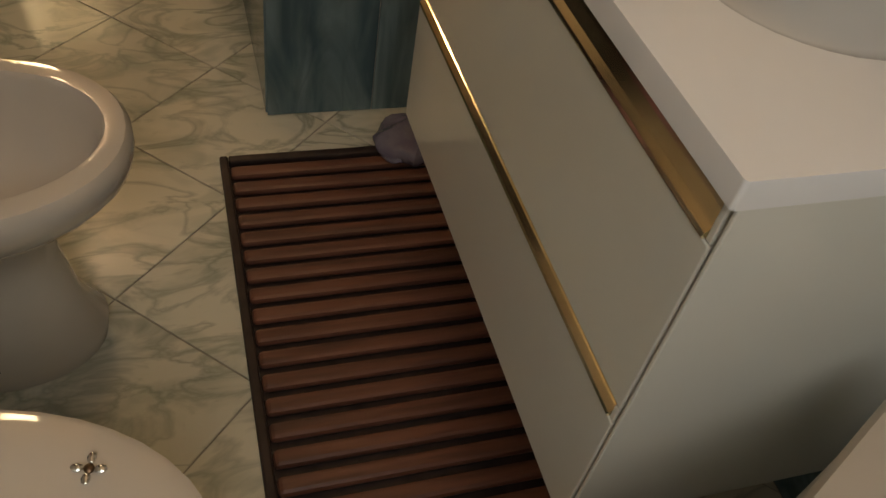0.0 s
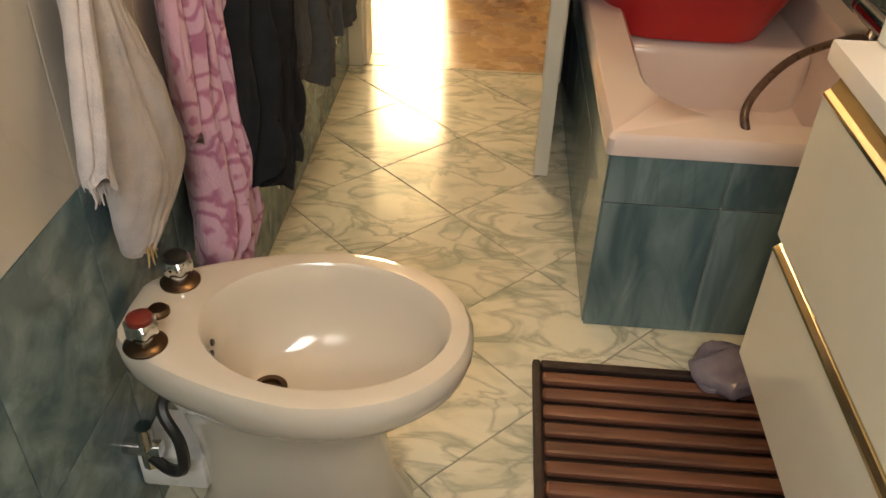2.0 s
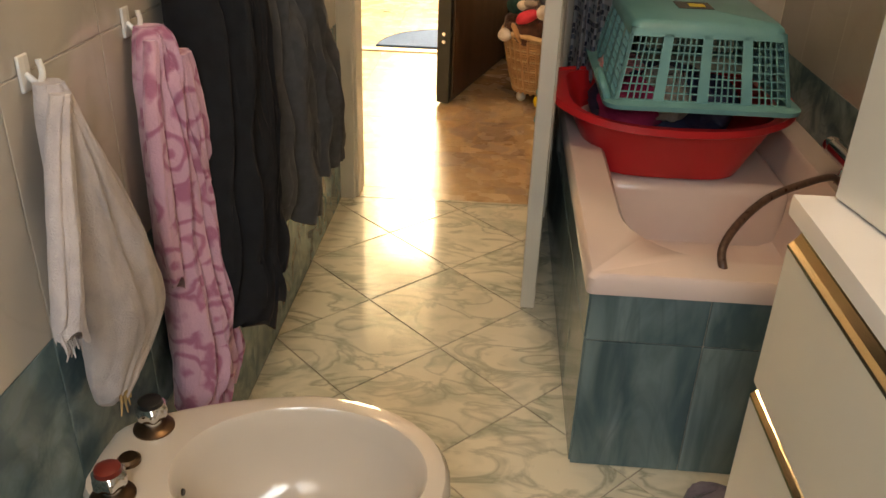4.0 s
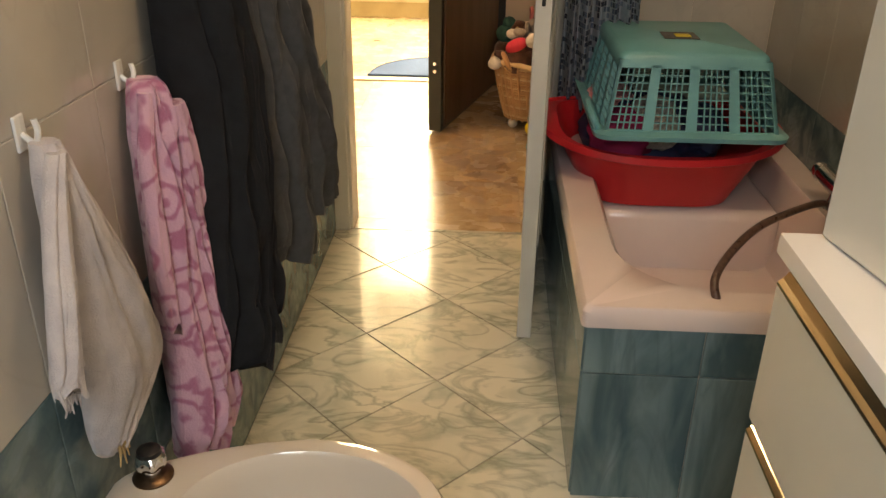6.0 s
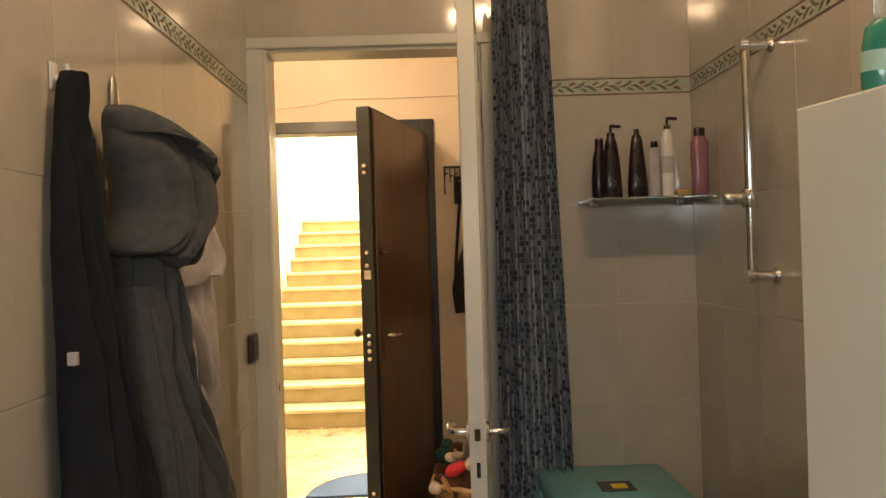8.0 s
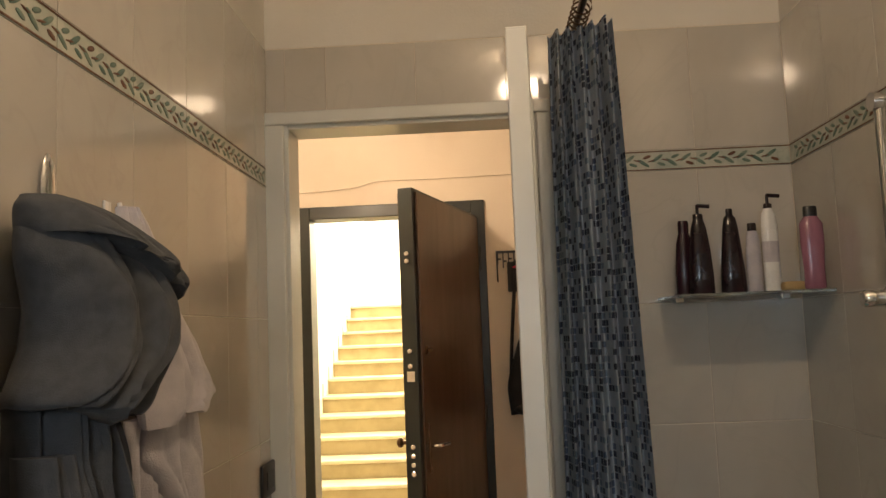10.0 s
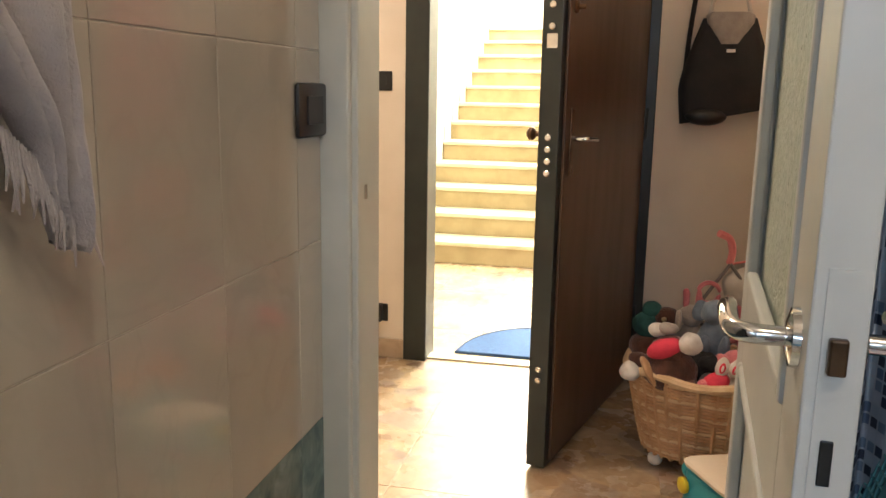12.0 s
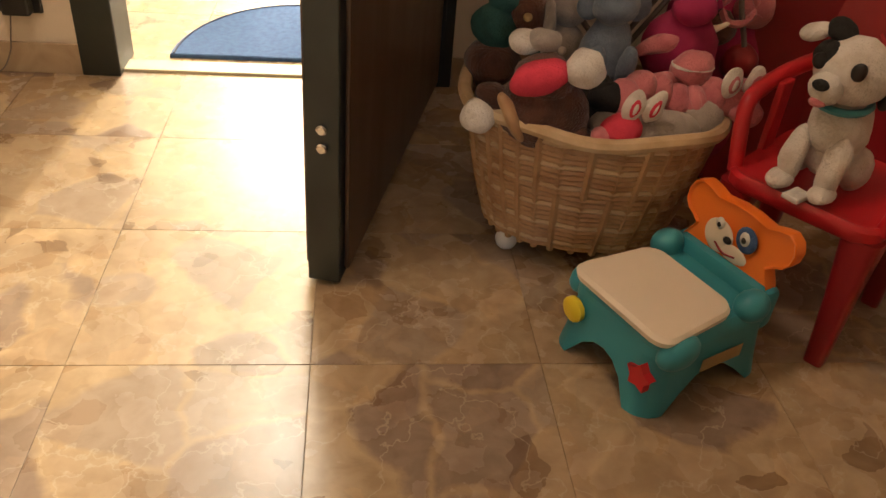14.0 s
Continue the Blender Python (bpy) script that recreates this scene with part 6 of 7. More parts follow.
toy("stuffed_bear", "grey stuffed bear lying among the basket toys", "stuffed toy", 0.88, 4.205, 0.315, [
    ("body", "plush_grey", (0, 0, 0), (0.09, 0.05, 0.04)), ("head", "plush_grey", (0.10, 0.02, 0.01), (0.045, 0.04, 0.04)), ("leg", "plush_grey", (-0.09, -0.02, 0.0), (0.04, 0.028, 0.028)), ("leg", "plush_grey", (-0.08, 0.04, 0.0), (0.04, 0.028, 0.028))], rz=10)
toy("stuffed_dog", "black stuffed dog lying deep in the basket", "stuffed toy", 0.765, 4.285, 0.330, [
    ("body", "black_fur", (0, 0, 0), (0.06, 0.05, 0.06)), ("head", "black_fur", (0.02, -0.04, 0.03), (0.035, 0.03, 0.03)), ("ear", "black_fur", (0.05, -0.04, 0.03), (0.010, 0.012, 0.03))])
toy("stuffed_duck", "dark green and yellow stuffed duck at the back of the basket", "stuffed toy", 0.60, 4.425, 0.425, [
    ("body", "dark_teal", (0, 0, 0), (0.05, 0.045, 0.045)), ("beak", "yellow", (0.05, -0.01, 0.0), (0.022, 0.02, 0.016)), ("head", "dark_teal", (0.01, 0, 0.05), (0.032, 0.03, 0.03)), ("base", "plush_brown", (0.0, 0.0, -0.08), (0.06, 0.06, 0.05))])
toy("stuffed_mouse", "magenta stuffed mouse leaning in the basket", "stuffed toy", 0.95, 4.365, 0.415, [
    ("body", "magenta", (0, 0, 0), (0.075, 0.06, 0.08)), ("head", "magenta", (0.0, -0.03, 0.09), (0.04, 0.035, 0.035)), ("arm", "plush_pink", (-0.06, -0.04, 0.02), (0.05, 0.018, 0.018), (0, -20, 0))])
toy("stuffed_cushion", "dark stuffed cushion at the bottom of the basket", "stuffed toy", 0.80, 4.355, 0.245, [
    ("pillow", "plush_brown", (0, 0, 0), (0.19, 0.16, 0.10)), ("patch", "plush_pink", (0.1, -0.06, 0.06), (0.06, 0.05, 0.04))])


toy("stuffed_octopus", "dusty pink stuffed octopus hanging over the basket edge", "stuffed toy", 0.955, 4.29, 0.385, [
    ("head", "plush_pink", (0, 0, 0.02), (0.042, 0.038, 0.036)), ("arm", "plush_pink", (-0.045, -0.01, 0.0), (0.040, 0.013, 0.013), (0, 20, 20)), ("arm", "plush_pink", (0.04, -0.02, -0.01), (0.038, 0.013, 0.013), (0, 30, -25)), ("arm", "plush_pink", (0.0, -0.04, -0.015), (0.013, 0.034, 0.013), (30, 0, 0)), ("band", "plush_white", (0, 0, 0.028), (0.0425, 0.0385, 0.006))])
toy("stuffed_frog", "dark green stuffed frog half buried in the basket", "stuffed toy", 0.71, 4.40, 0.365, [
    ("body", "dark_teal", (0, 0, 0), (0.04, 0.035, 0.03)), ("eye", "plush_white", (-0.015, -0.02, 0.028), (0.010, 0.010, 0.010)), ("eye", "plush_white", (0.015, -0.02, 0.028), (0.010, 0.010, 0.010))])
toy("rag_doll", "brown-haired rag doll with a magenta dress in the basket", "doll", 0.985, 4.40, 0.45, [
    ("head", "cream_plastic", (0, 0, 0.05), (0.030, 0.028, 0.032)), ("hair", "plush_brown", (0, 0.008, 0.062), (0.036, 0.032, 0.032)), ("dress", "magenta", (0, 0, -0.02), (0.042, 0.034, 0.05)), ("arm", "cream_plastic", (-0.045, -0.01, 0.0), (0.024, 0.009, 0.009), (0, 25, 0)), ("arm", "cream_plastic", (0.045, -0.01, 0.0), (0.024, 0.009, 0.009), (0, -25, 0))])
toy("stuffed_bird", "brown and grey stuffed bird between the basket toys", "stuffed toy", 0.66, 4.42, 0.44, [
    ("body", "plush_brown", (0, 0, 0), (0.045, 0.04, 0.05)), ("wing", "plush_grey", (0.035, -0.02, 0.01), (0.015, 0.03, 0.035)), ("beak", "fringe_gold", (-0.01, -0.045, 0.02), (0.010, 0.014, 0.008))])
toy("cloth_ball", "pink and white cloth ball at the basket's edge", "ball", 0.87, 4.45, 0.475, [
    ("core", "plush_pink", (0, 0, 0), (0.036, 0.036, 0.036)), ("stripe", "plush_white", (0, 0, 0), (0.0368, 0.0368, 0.010), (30, 20, 0))])


def stroller():
    ob = group("doll_stroller", "folded doll's stroller with pink curved grips and cream sling", "toy stroller", 0.955, 4.46, -0.02)

    def bar(name, pts, r, mat_, label=""):
        part(name, tube(bmesh.new(), curve_points(pts, 6) if len(pts) > 2 else pts, r, 8), M[mat_], ob, label, True)

    for y in (-0.02, 0.02):
        bar("tube", [(-0.11, y, 0.66), (0.10, y, 0.40)], 0.006, "steel_grey")
        bar("tube", [(0.13, y, 0.74), (-0.10, y, 0.38)], 0.006, "steel_grey")
    bar("tube", [(-0.11, -0.02, 0.66), (-0.20, -0.03, 0.50), (-0.13, -0.03, 0.40)], 0.006, "steel_grey")
    bar("tube", [(0.13, -0.02, 0.74), (0.12, -0.03, 0.55), (0.16, -0.03, 0.42)], 0.006, "steel_grey")
    bar("grip", [(-0.11, 0.0, 0.66), (-0.105, -0.01, 0.70), (-0.12, -0.03, 0.745), (-0.155, -0.05, 0.765)], 0.012, "pink_grip", "curved pink grip")
    bar("grip", [(0.13, 0.0, 0.74), (0.145, -0.01, 0.78), (0.13, -0.03, 0.82), (0.09, -0.05, 0.845)], 0.012, "pink_grip", "curved pink grip")
    part("sling", fuzzy(ball(bmesh.new(), -0.05, 0.0, 0.585, 0.080, 0.035, 0.070, u=24, v=14), 0.12, 18), M["mesh_white"], ob, "cream cloth sling", True)
    bm = bmesh.new()
    g0 = [[(-0.10 + 0.22 * u, 0.012 + 0.03 * math.sin(math.pi * u) * v, 0.655 + 0.07 * u - (0.14 - 0.06 * u) * v) for u in (0, 0.2, 0.4, 0.6, 0.8, 1)] for v in (0, 0.33, 0.66, 1)]
    rows = [[bm.verts.new(p) for p in r] for r in g0]
    for a, b in zip(rows, rows[1:]):
        for i in range(5):
            bm.faces.new((a[i], a[i + 1], b[i + 1], b[i]))
    bmesh.ops.solidify(bm, geom=bm.faces[:], thickness=0.002)
    part("hood_cloth", bm, M["mesh_white"], ob, "pale cloth with pink piping", True)
    bar("piping", [(-0.105, 0.0, 0.658), (0.0, 0.012, 0.682), (0.125, 0.0, 0.735)], 0.004, "pink_grip", "pink piping")
    for x, z in ((-0.17, 0.565), (0.125, 0.50)):
        part("wheel", ring_tube(bmesh.new(), [(x + 0.034 * math.cos(a), -0.035, z + 0.034 * math.sin(a)) for a in (2 * math.pi * i / 20 for i in range(20))], 0.008, 6), M["plush_pink"], ob, "pinkish toy wheel", True)
    return ob


stroller()


def potty_chair():
    ob = group("potty_toy", "turquoise toy step stool with cream seat and orange animal back", "toy chair", 0.881, 3.955, 0, 26)
    # local x is the depth (the back at +x), local y the width
    bm = bmesh.new()

    def ring(x0, x1, y0, y1, z):
        return [(x, y, z) for x, y in rounded(x0, x1, y0, y1, 0.035, 5)]

    part("seat_frame", loft(bm, [ring(-0.150, 0.13, -0.120, 0.120, 0.128), ring(-0.150, 0.13, -0.120, 0.120, 0.150), ring(-0.138, 0.118, -0.110, 0.110, 0.163)]), M["teal_toy"], ob, smooth=True)
    walls = []
    for inset in (0.0, 0.010):
        plan = rounded(-0.150 + inset, 0.13 - inset, -0.120 + inset, 0.120 - inset, 0.045 - inset, 10)
        dense = [Vector((*plan[i], 0)).lerp(Vector((*plan[(i + 1) % len(plan)], 0)), k / 6) for i in range(len(plan)) for k in range(6)]
        rows = []
        for j in range(7):
            row = []
            for p in dense:
                side = min(1, max(0, 1 - (p.x + 0.01) ** 2 / 0.0055)) if abs(p.y) > 0.10 else 0
                end = min(1, max(0, 1 - p.y ** 2 / 0.0042)) if abs(p.x + 0.01) > 0.12 else 0
                low = 0.072 * max(side, end) ** 0.5
                z = low + (0.135 - low) * j / 6
                flare = 1 + 0.11 * (1 - z / 0.135) ** 1.5
                row.append((p.x * flare, p.y * flare, z))
            rows.append(row)
        walls.append(rows)
    part("body", loft(bmesh.new(), walls[0][::-1] + walls[1], True, False, False), M["teal_toy"], ob, smooth=True)
    part("back_support", box(bmesh.new(), 0.092, 0.140, -0.118, 0.118, 0.10, 0.195, 0.016, None, 2), M["teal_toy"], ob, smooth=True)
    part("seat", loft(bmesh.new(), [[(x * k - 0.012, y * k, z) for x, y in [(px, py * (1.16 - 0.9 * (px + 0.14))) for px, py in rounded(-0.142, 0.045, -0.108, 0.108, 0.032, 6)]] for z, k in ((0.164, 1), (0.176, 1.02), (0.183, 0.97))]), M["cream_plastic"], ob, "cream seat board", True)
    for sy in (-1, 1):
        part("armrest", ball(bmesh.new(), 0.072, 0.108 * sy, 0.172, 0.036, 0.030, 0.032, u=16, v=10), M["teal_toy"], ob, smooth=True)
        part("front_shoulder", ball(bmesh.new(), -0.105, 0.118 * sy, 0.140, 0.046, 0.026, 0.036, u=16, v=10), M["teal_toy"], ob, smooth=True)
    half_line = [(0.096, 0.150), (0.106, 0.172), (0.104, 0.195), (0.092, 0.215), (0.086, 0.228), (0.098, 0.238), (0.116, 0.247), (0.126, 0.262), (0.128, 0.282), (0.120, 0.302), (0.102, 0.312), (0.082, 0.308), (0.060, 0.300), (0.036, 0.303), (0.018, 0.306)]
    shape = half_line + [(-y, z) for y, z in reversed(half_line)]
    part("backrest", loft(bmesh.new(), [[(x + (z - 0.15) * 0.12, y * k, 0.235 + (z - 0.235) * k) for y, z in shape] for x, k in ((0.104, 0.94), (0.098, 0.985), (0.100, 1.0), (0.124, 1.0), (0.130, 0.95))]), M["orange"], ob, "orange moulded animal backrest", True)
    face = part("face_sticker", ball(bmesh.new(), 0.1085, 0.028, 0.232, 0.004, 0.034, 0.036, u=18, v=10), M["cream_plastic"], ob, "printed animal face", True)
    part("muzzle_patch", ball(bmesh.new(), 0.1083, -0.012, 0.214, 0.004, 0.034, 0.018, u=16, v=8), M["cream_plastic"], ob, "printed animal muzzle", True)
    part("mouth", tube(bmesh.new(), curve_points([(0.1045, 0.030, 0.218), (0.1035, 0.006, 0.206), (0.1045, -0.022, 0.212)], 5), 0.0022, 6), M["dark_red"], ob, "thin printed mouth", True)
    part("eye_patch", ball(bmesh.new(), 0.108, -0.032, 0.258, 0.004, 0.024, 0.028, u=14, v=8), M["mat_blue"], ob, "blue ring round an eye", True)
    for y, r in ((-0.030, 0.012), (0.030, 0.010)):
        e = part("eye", ball(bmesh.new(), 0.1055, y, 0.260, 0.004, r, r * 1.3, u=12, v=8), M["white_bottle"], ob, "white printed eye", True)
        part("pupil", ball(bmesh.new(), 0.103, y, 0.258, 0.003, r * 0.5, r * 0.6, u=10, v=6), M["black"], e, "", True)
    part("nose", ball(bmesh.new(), 0.104, 0.004, 0.236, 0.005, 0.010, 0.008, u=10, v=6), M["black"], ob, "dark nose", True)
    part("button", lathe(bmesh.new(), [(0.026, 0), (0.026, 0.010), (0.020, 0.014)], 14, pose(-0.158, 0.085, 0.105, 0, -90, 0)), M["yellow"], ob, "yellow toy button", True)
    star = [(0.030 * (1 if k % 2 == 0 else 0.62) * math.cos(math.pi * k / 5), 0.030 * (1 if k % 2 == 0 else 0.62) * math.sin(math.pi * k / 5)) for k in range(10)]
    m = pose(-0.146, -0.095, 0.085, 0, -90, 0)
    part("star_button", loft(bmesh.new(), [[m @ Vector((x, y, z)) for x, y in star] for z in (0, 0.016)]), M["red"], ob, "red star button")
    part("sticker", boxed(-0.045, 0.055, -0.1295, -0.1285, 0.075, 0.105), M["fringe_gold"], ob, "faded yellow sticker")
    for child in ob.children_recursive:
        child.data.transform(Matrix.Diagonal((0.95, 0.93, 0.90, 1.0)))
    return ob


potty_chair()


def kid_chair():
    ob = group("child_armchair", "red plastic child's armchair with a crown relief, beside the basket", "chair", 1.190, 4.110, 0, 40)
    # local x is the depth (the back at +x), local y the width
    for sx in (-1, 1):
        for sy in (-1, 1):
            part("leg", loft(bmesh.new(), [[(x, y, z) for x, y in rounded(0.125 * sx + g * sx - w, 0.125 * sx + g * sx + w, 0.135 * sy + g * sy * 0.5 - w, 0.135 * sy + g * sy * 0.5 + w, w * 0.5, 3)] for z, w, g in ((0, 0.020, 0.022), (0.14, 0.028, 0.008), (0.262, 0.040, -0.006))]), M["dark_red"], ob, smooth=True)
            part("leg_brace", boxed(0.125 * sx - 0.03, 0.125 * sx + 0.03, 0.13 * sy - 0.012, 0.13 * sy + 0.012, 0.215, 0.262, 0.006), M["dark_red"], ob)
    part("seat", loft(bmesh.new(), [[(x * k, y * k, z) for x, y in rounded(-0.165, 0.165, -0.165, 0.165, 0.05, 6)] for z, k in ((0.255, 0.97), (0.262, 1), (0.280, 1), (0.288, 0.96), (0.282, 0.85))]), M["red"], ob, smooth=True)
    back = []
    for k in range(9):
        t = k / 8
        z, w = 0.27 + 0.33 * t, 0.15 + 0.02 * math.sin(math.pi * t)
        x = 0.145 + 0.055 * t
        back.append([(x, y, z) for y in (-w, -w / 2, 0, w / 2, w)] + [(x + 0.014, y, z) for y in (w, w / 2, 0, -w / 2, -w)])
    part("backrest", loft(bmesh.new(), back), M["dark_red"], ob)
    bm = bmesh.new()
    for k in range(7):
        a = radians(-60 + 20 * k)
        tube(bm, [(0.1775, 0.045 * math.sin(a), 0.46 + 0.03 * math.cos(a)), (0.1835, 0.075 * math.sin(a), 0.465 + 0.065 * math.cos(a))], 0.006, 6, [1, 0.5])
    part("crown_relief", bm, M["red"], ob, "paler crown relief", True)
    for sy in (-1, 1):
        part("armrest", tube(bmesh.new(), curve_points([(0.165, 0.165 * sy, 0.425), (0.06, 0.180 * sy, 0.420), (-0.05, 0.182 * sy, 0.412), (-0.105, 0.180 * sy, 0.395), (-0.118, 0.172 * sy, 0.35), (-0.120, 0.158 * sy, 0.275)], 6), 0.017, 10), M["red"], ob, smooth=True)
        part("side_slat", boxed(-0.02, 0.03, 0.158 * sy - 0.008, 0.158 * sy + 0.008, 0.27, 0.42, 0.004), M["red"], ob)
    for child in ob.children_recursive:
        child.data.transform(Matrix.Diagonal((0.90, 0.86, 1.0, 1.0)))
    return ob


kid_chair()
dog = toy("stuffed_dalmatian", "white stuffed puppy with black ears and green collar", "stuffed toy", 1.135, 4.075, 0.290, [
    ("body", "plush_white", (0.015, 0, 0.085), (0.044, 0.044, 0.072), (0, 14, 0)), ("chest", "plush_white", (-0.012, 0, 0.105), (0.036, 0.040, 0.045)), ("head", "plush_white", (-0.015, 0, 0.190), (0.054, 0.055, 0.050)), ("muzzle", "plush_white", (-0.062, 0.010, 0.172), (0.026, 0.026, 0.022)),
    ("ear", "black_fur", (0.012, -0.060, 0.180), (0.024, 0.014, 0.042), (18, 0, 0)), ("ear", "black_fur", (-0.008, 0.034, 0.236), (0.026, 0.024, 0.014), (24, 0, 0)), ("ear_tip", "plush_white", (-0.018, 0.070, 0.228), (0.028, 0.024, 0.013), (-20, 0, 0)),
    ("eye_patch", "black_fur", (-0.040, 0.030, 0.208), (0.022, 0.020, 0.022)), ("nose", "black_fur", (-0.088, 0.012, 0.182), (0.009, 0.012, 0.009)), ("eye", "black", (-0.060, -0.022, 0.205), (0.009, 0.011, 0.013)), ("eye", "black", (-0.061, 0.034, 0.205), (0.006, 0.009, 0.011)), ("tongue", "plush_pink", (-0.078, 0.012, 0.155), (0.011, 0.011, 0.006)),
    ("leg", "plush_white", (-0.040, -0.030, 0.050), (0.019, 0.019, 0.052), (0, 10, 0)), ("leg", "plush_white", (-0.040, 0.030, 0.050), (0.019, 0.019, 0.052), (0, 10, 0)), ("paw", "plush_white", (-0.058, -0.034, 0.013), (0.027, 0.021, 0.014)), ("paw", "plush_white", (-0.058, 0.034, 0.013), (0.027, 0.021, 0.014)), ("haunch", "plush_white", (0.028, -0.042, 0.034), (0.036, 0.022, 0.035)), ("haunch", "plush_white", (0.028, 0.042, 0.034), (0.036, 0.022, 0.035))], rz=38, scale=1.12)
part("collar", ring_tube(bmesh.new(), [(-0.010 + 0.042 * math.cos(a), 0.043 * math.sin(a), 0.160 + 0.006 * math.cos(a)) for a in (2 * math.pi * i / 20 for i in range(20))], 0.007, 6), M["teal_toy"], dog, "dark green collar", True)
cdl = group("paper_card", "small crumpled white card on the red chair", "card", 1.075, 4.02, 0.290, 30)
part("sheet", box(bmesh.new(), -0.022, 0.022, -0.016, 0.016, 0.0, 0.010, 0.003), M["white_bottle"], cdl)

crate = group("toy_crate", "dark red plastic storage crate full of toys in the hall corner", "crate", 1.37, 4.72, 0)
for a in ((-0.19, 0.19, -0.15, -0.138, 0.0, 0.56), (-0.19, 0.19, 0.138, 0.15, 0.0, 0.56), (-0.19, -0.178, -0.138, 0.138, 0.0, 0.56), (0.178, 0.19, -0.138, 0.138, 0.0, 0.56), (-0.178, 0.178, -0.138, 0.138, 0.0, 0.50)):
    part("crate_side", boxed(*a, 0.003), M["dark_red"], crate)
toy("stuffed_kitten", "small beige stuffed kitten on the toy crate", "stuffed toy", 1.32, 4.55, 0.605, [
    ("head", "plush_white", (0, 0, 0), (0.035, 0.032, 0.030)), ("ear", "plush_grey", (-0.018, 0, 0.032), (0.010, 0.006, 0.018)), ("ear", "plush_grey", (0.020, 0, 0.032), (0.010, 0.006, 0.018)), ("body", "plush_grey", (0.03, 0.03, -0.02), (0.045, 0.035, 0.03)), ("nose", "black", (-0.012, -0.033, -0.004), (0.006, 0.005, 0.004))])
cs = group("toy_castle", "salmon plastic toy castle lying on the crate", "toy", 1.42, 4.74, 0.60, -14)
part("base", box(bmesh.new(), -0.13, 0.13, -0.05, 0.05, 0.055, 0.075, 0.006, pose(0, 0, 0, 0, -16, 0)), M["cream_plastic"], cs, "pale base plate")
part("tower_body", box(bmesh.new(), -0.10, 0.09, -0.045, 0.045, 0.076, 0.235, 0.012, pose(0, 0, 0, 0, -16, 0)), M["salmon"], cs, "salmon tower body")
part("roof", box(bmesh.new(), -0.115, 0.105, -0.055, 0.055, 0.236, 0.262, 0.010, pose(0, 0, 0, 0, -16, 0)), M["salmon"], cs, "salmon eaves")
part("door", box(bmesh.new(), -0.045, 0.035, -0.052, -0.0455, 0.08, 0.18, 0.003, pose(0, 0, 0, 0, -16, 0)), M["salmon"], cs, "arched toy door")
part("chimney", box(bmesh.new(), 0.05, 0.08, -0.02, 0.02, 0.263, 0.285, 0.004, pose(0, 0, 0, 0, -16, 0)), M["salmon"], cs)
bx = group("toy_box", "bright red plastic toy box lying on the crate", "toy", 1.43, 4.66, 0.562, -8)
part("case", box(bmesh.new(), -0.13, 0.13, -0.09, 0.09, 0.0, 0.095, 0.012, pose(0, 0, 0, 0, 0, 0), 3), M["red"], bx, smooth=True)
part("latch", boxed(-0.02, 0.02, -0.098, -0.091, 0.03, 0.06, 0.003), M["yellow"], bx, "yellow latch")
bk = group("toy_truck", "orange and yellow plastic toy truck on the crate edge", "toy", 1.225, 4.60, 0.56, 10)
part("bed", boxed(-0.07, 0.07, -0.04, 0.04, 0.02, 0.05, 0.006), M["orange"], bk)
part("cab", boxed(0.0, 0.06, -0.035, 0.035, 0.051, 0.085, 0.008), M["yellow"], bk, "yellow cab")
for x in (-0.045, 0.045):
    for y in (-0.046, 0.038):
        part("wheel", lathe(bmesh.new(), [(0.018, 0), (0.018, 0.010)], 14, pose(x, y + 0.010, 0.018, 90, 0, 0)), M["black"], bk)
doll = group("dress_up_bag", "red and brown cloth bag of toys slumped beside the crate", "bag", 1.12, 4.62, 0.0)
bm = fuzzy(ball(bmesh.new(), 0, 0, 0.25, 0.13, 0.11, 0.25, u=26, v=18), 0.25, 14)
for v in bm.verts:
    v.co.z = max(0.0, v.co.z)
part("sack", bm, M["magenta"], doll, smooth=True)
for k, (c, mt) in enumerate((((-0.03, -0.09, 0.40), "plush_brown"), ((0.05, -0.08, 0.44), "plush_pink"), ((-0.06, -0.07, 0.30), "plush_brown"), ((0.04, -0.10, 0.33), "dark_red"))):
    part("soft_lump", fuzzy(ball(bmesh.new(), *c, 0.045, 0.035, 0.04, u=14, v=10)), M[mt], doll, "small cloth bundle", True)

# unseen fixture added to go with the hall's fill lamp
lampfix = group("ceiling_lamp", "round frosted hall ceiling lamp, added out of view", "ceiling lamp", -0.15, 3.95, CEIL)
part("plate", lathe(bmesh.new(), [(0.10, -0.02), (0.105, -0.001)], 24), M["gold"], lampfix, smooth=True)
b = part("shade", lathe(bmesh.new(), [(0.02, -0.11), (0.09, -0.09), (0.13, -0.05), (0.13, -0.021)], 28), M["milk_glass"], lampfix, "frosted glass shade", True)
b.visible_shadow = False


# ---- tiles, last ----
def prism(poly, z0, z1, inset=0.0015):
    """A tile from a flat outline round its own middle, its upper edge eased."""
    bm = bmesh.new()
    n = len(poly)
    cx, cy = sum(p[0] for p in poly) / n, sum(p[1] for p in poly) / n
    top = []
    for x, y in poly:
        d = math.hypot(x - cx, y - cy) or 1
        top.append((x - (x - cx) / d * inset * 1.4, y - (y - cy) / d * inset * 1.4, z1))
    return loft(bm, [[(x, y, z0) for x, y in poly], [(x, y, z1 - inset * 0.5) for x, y in poly], top])


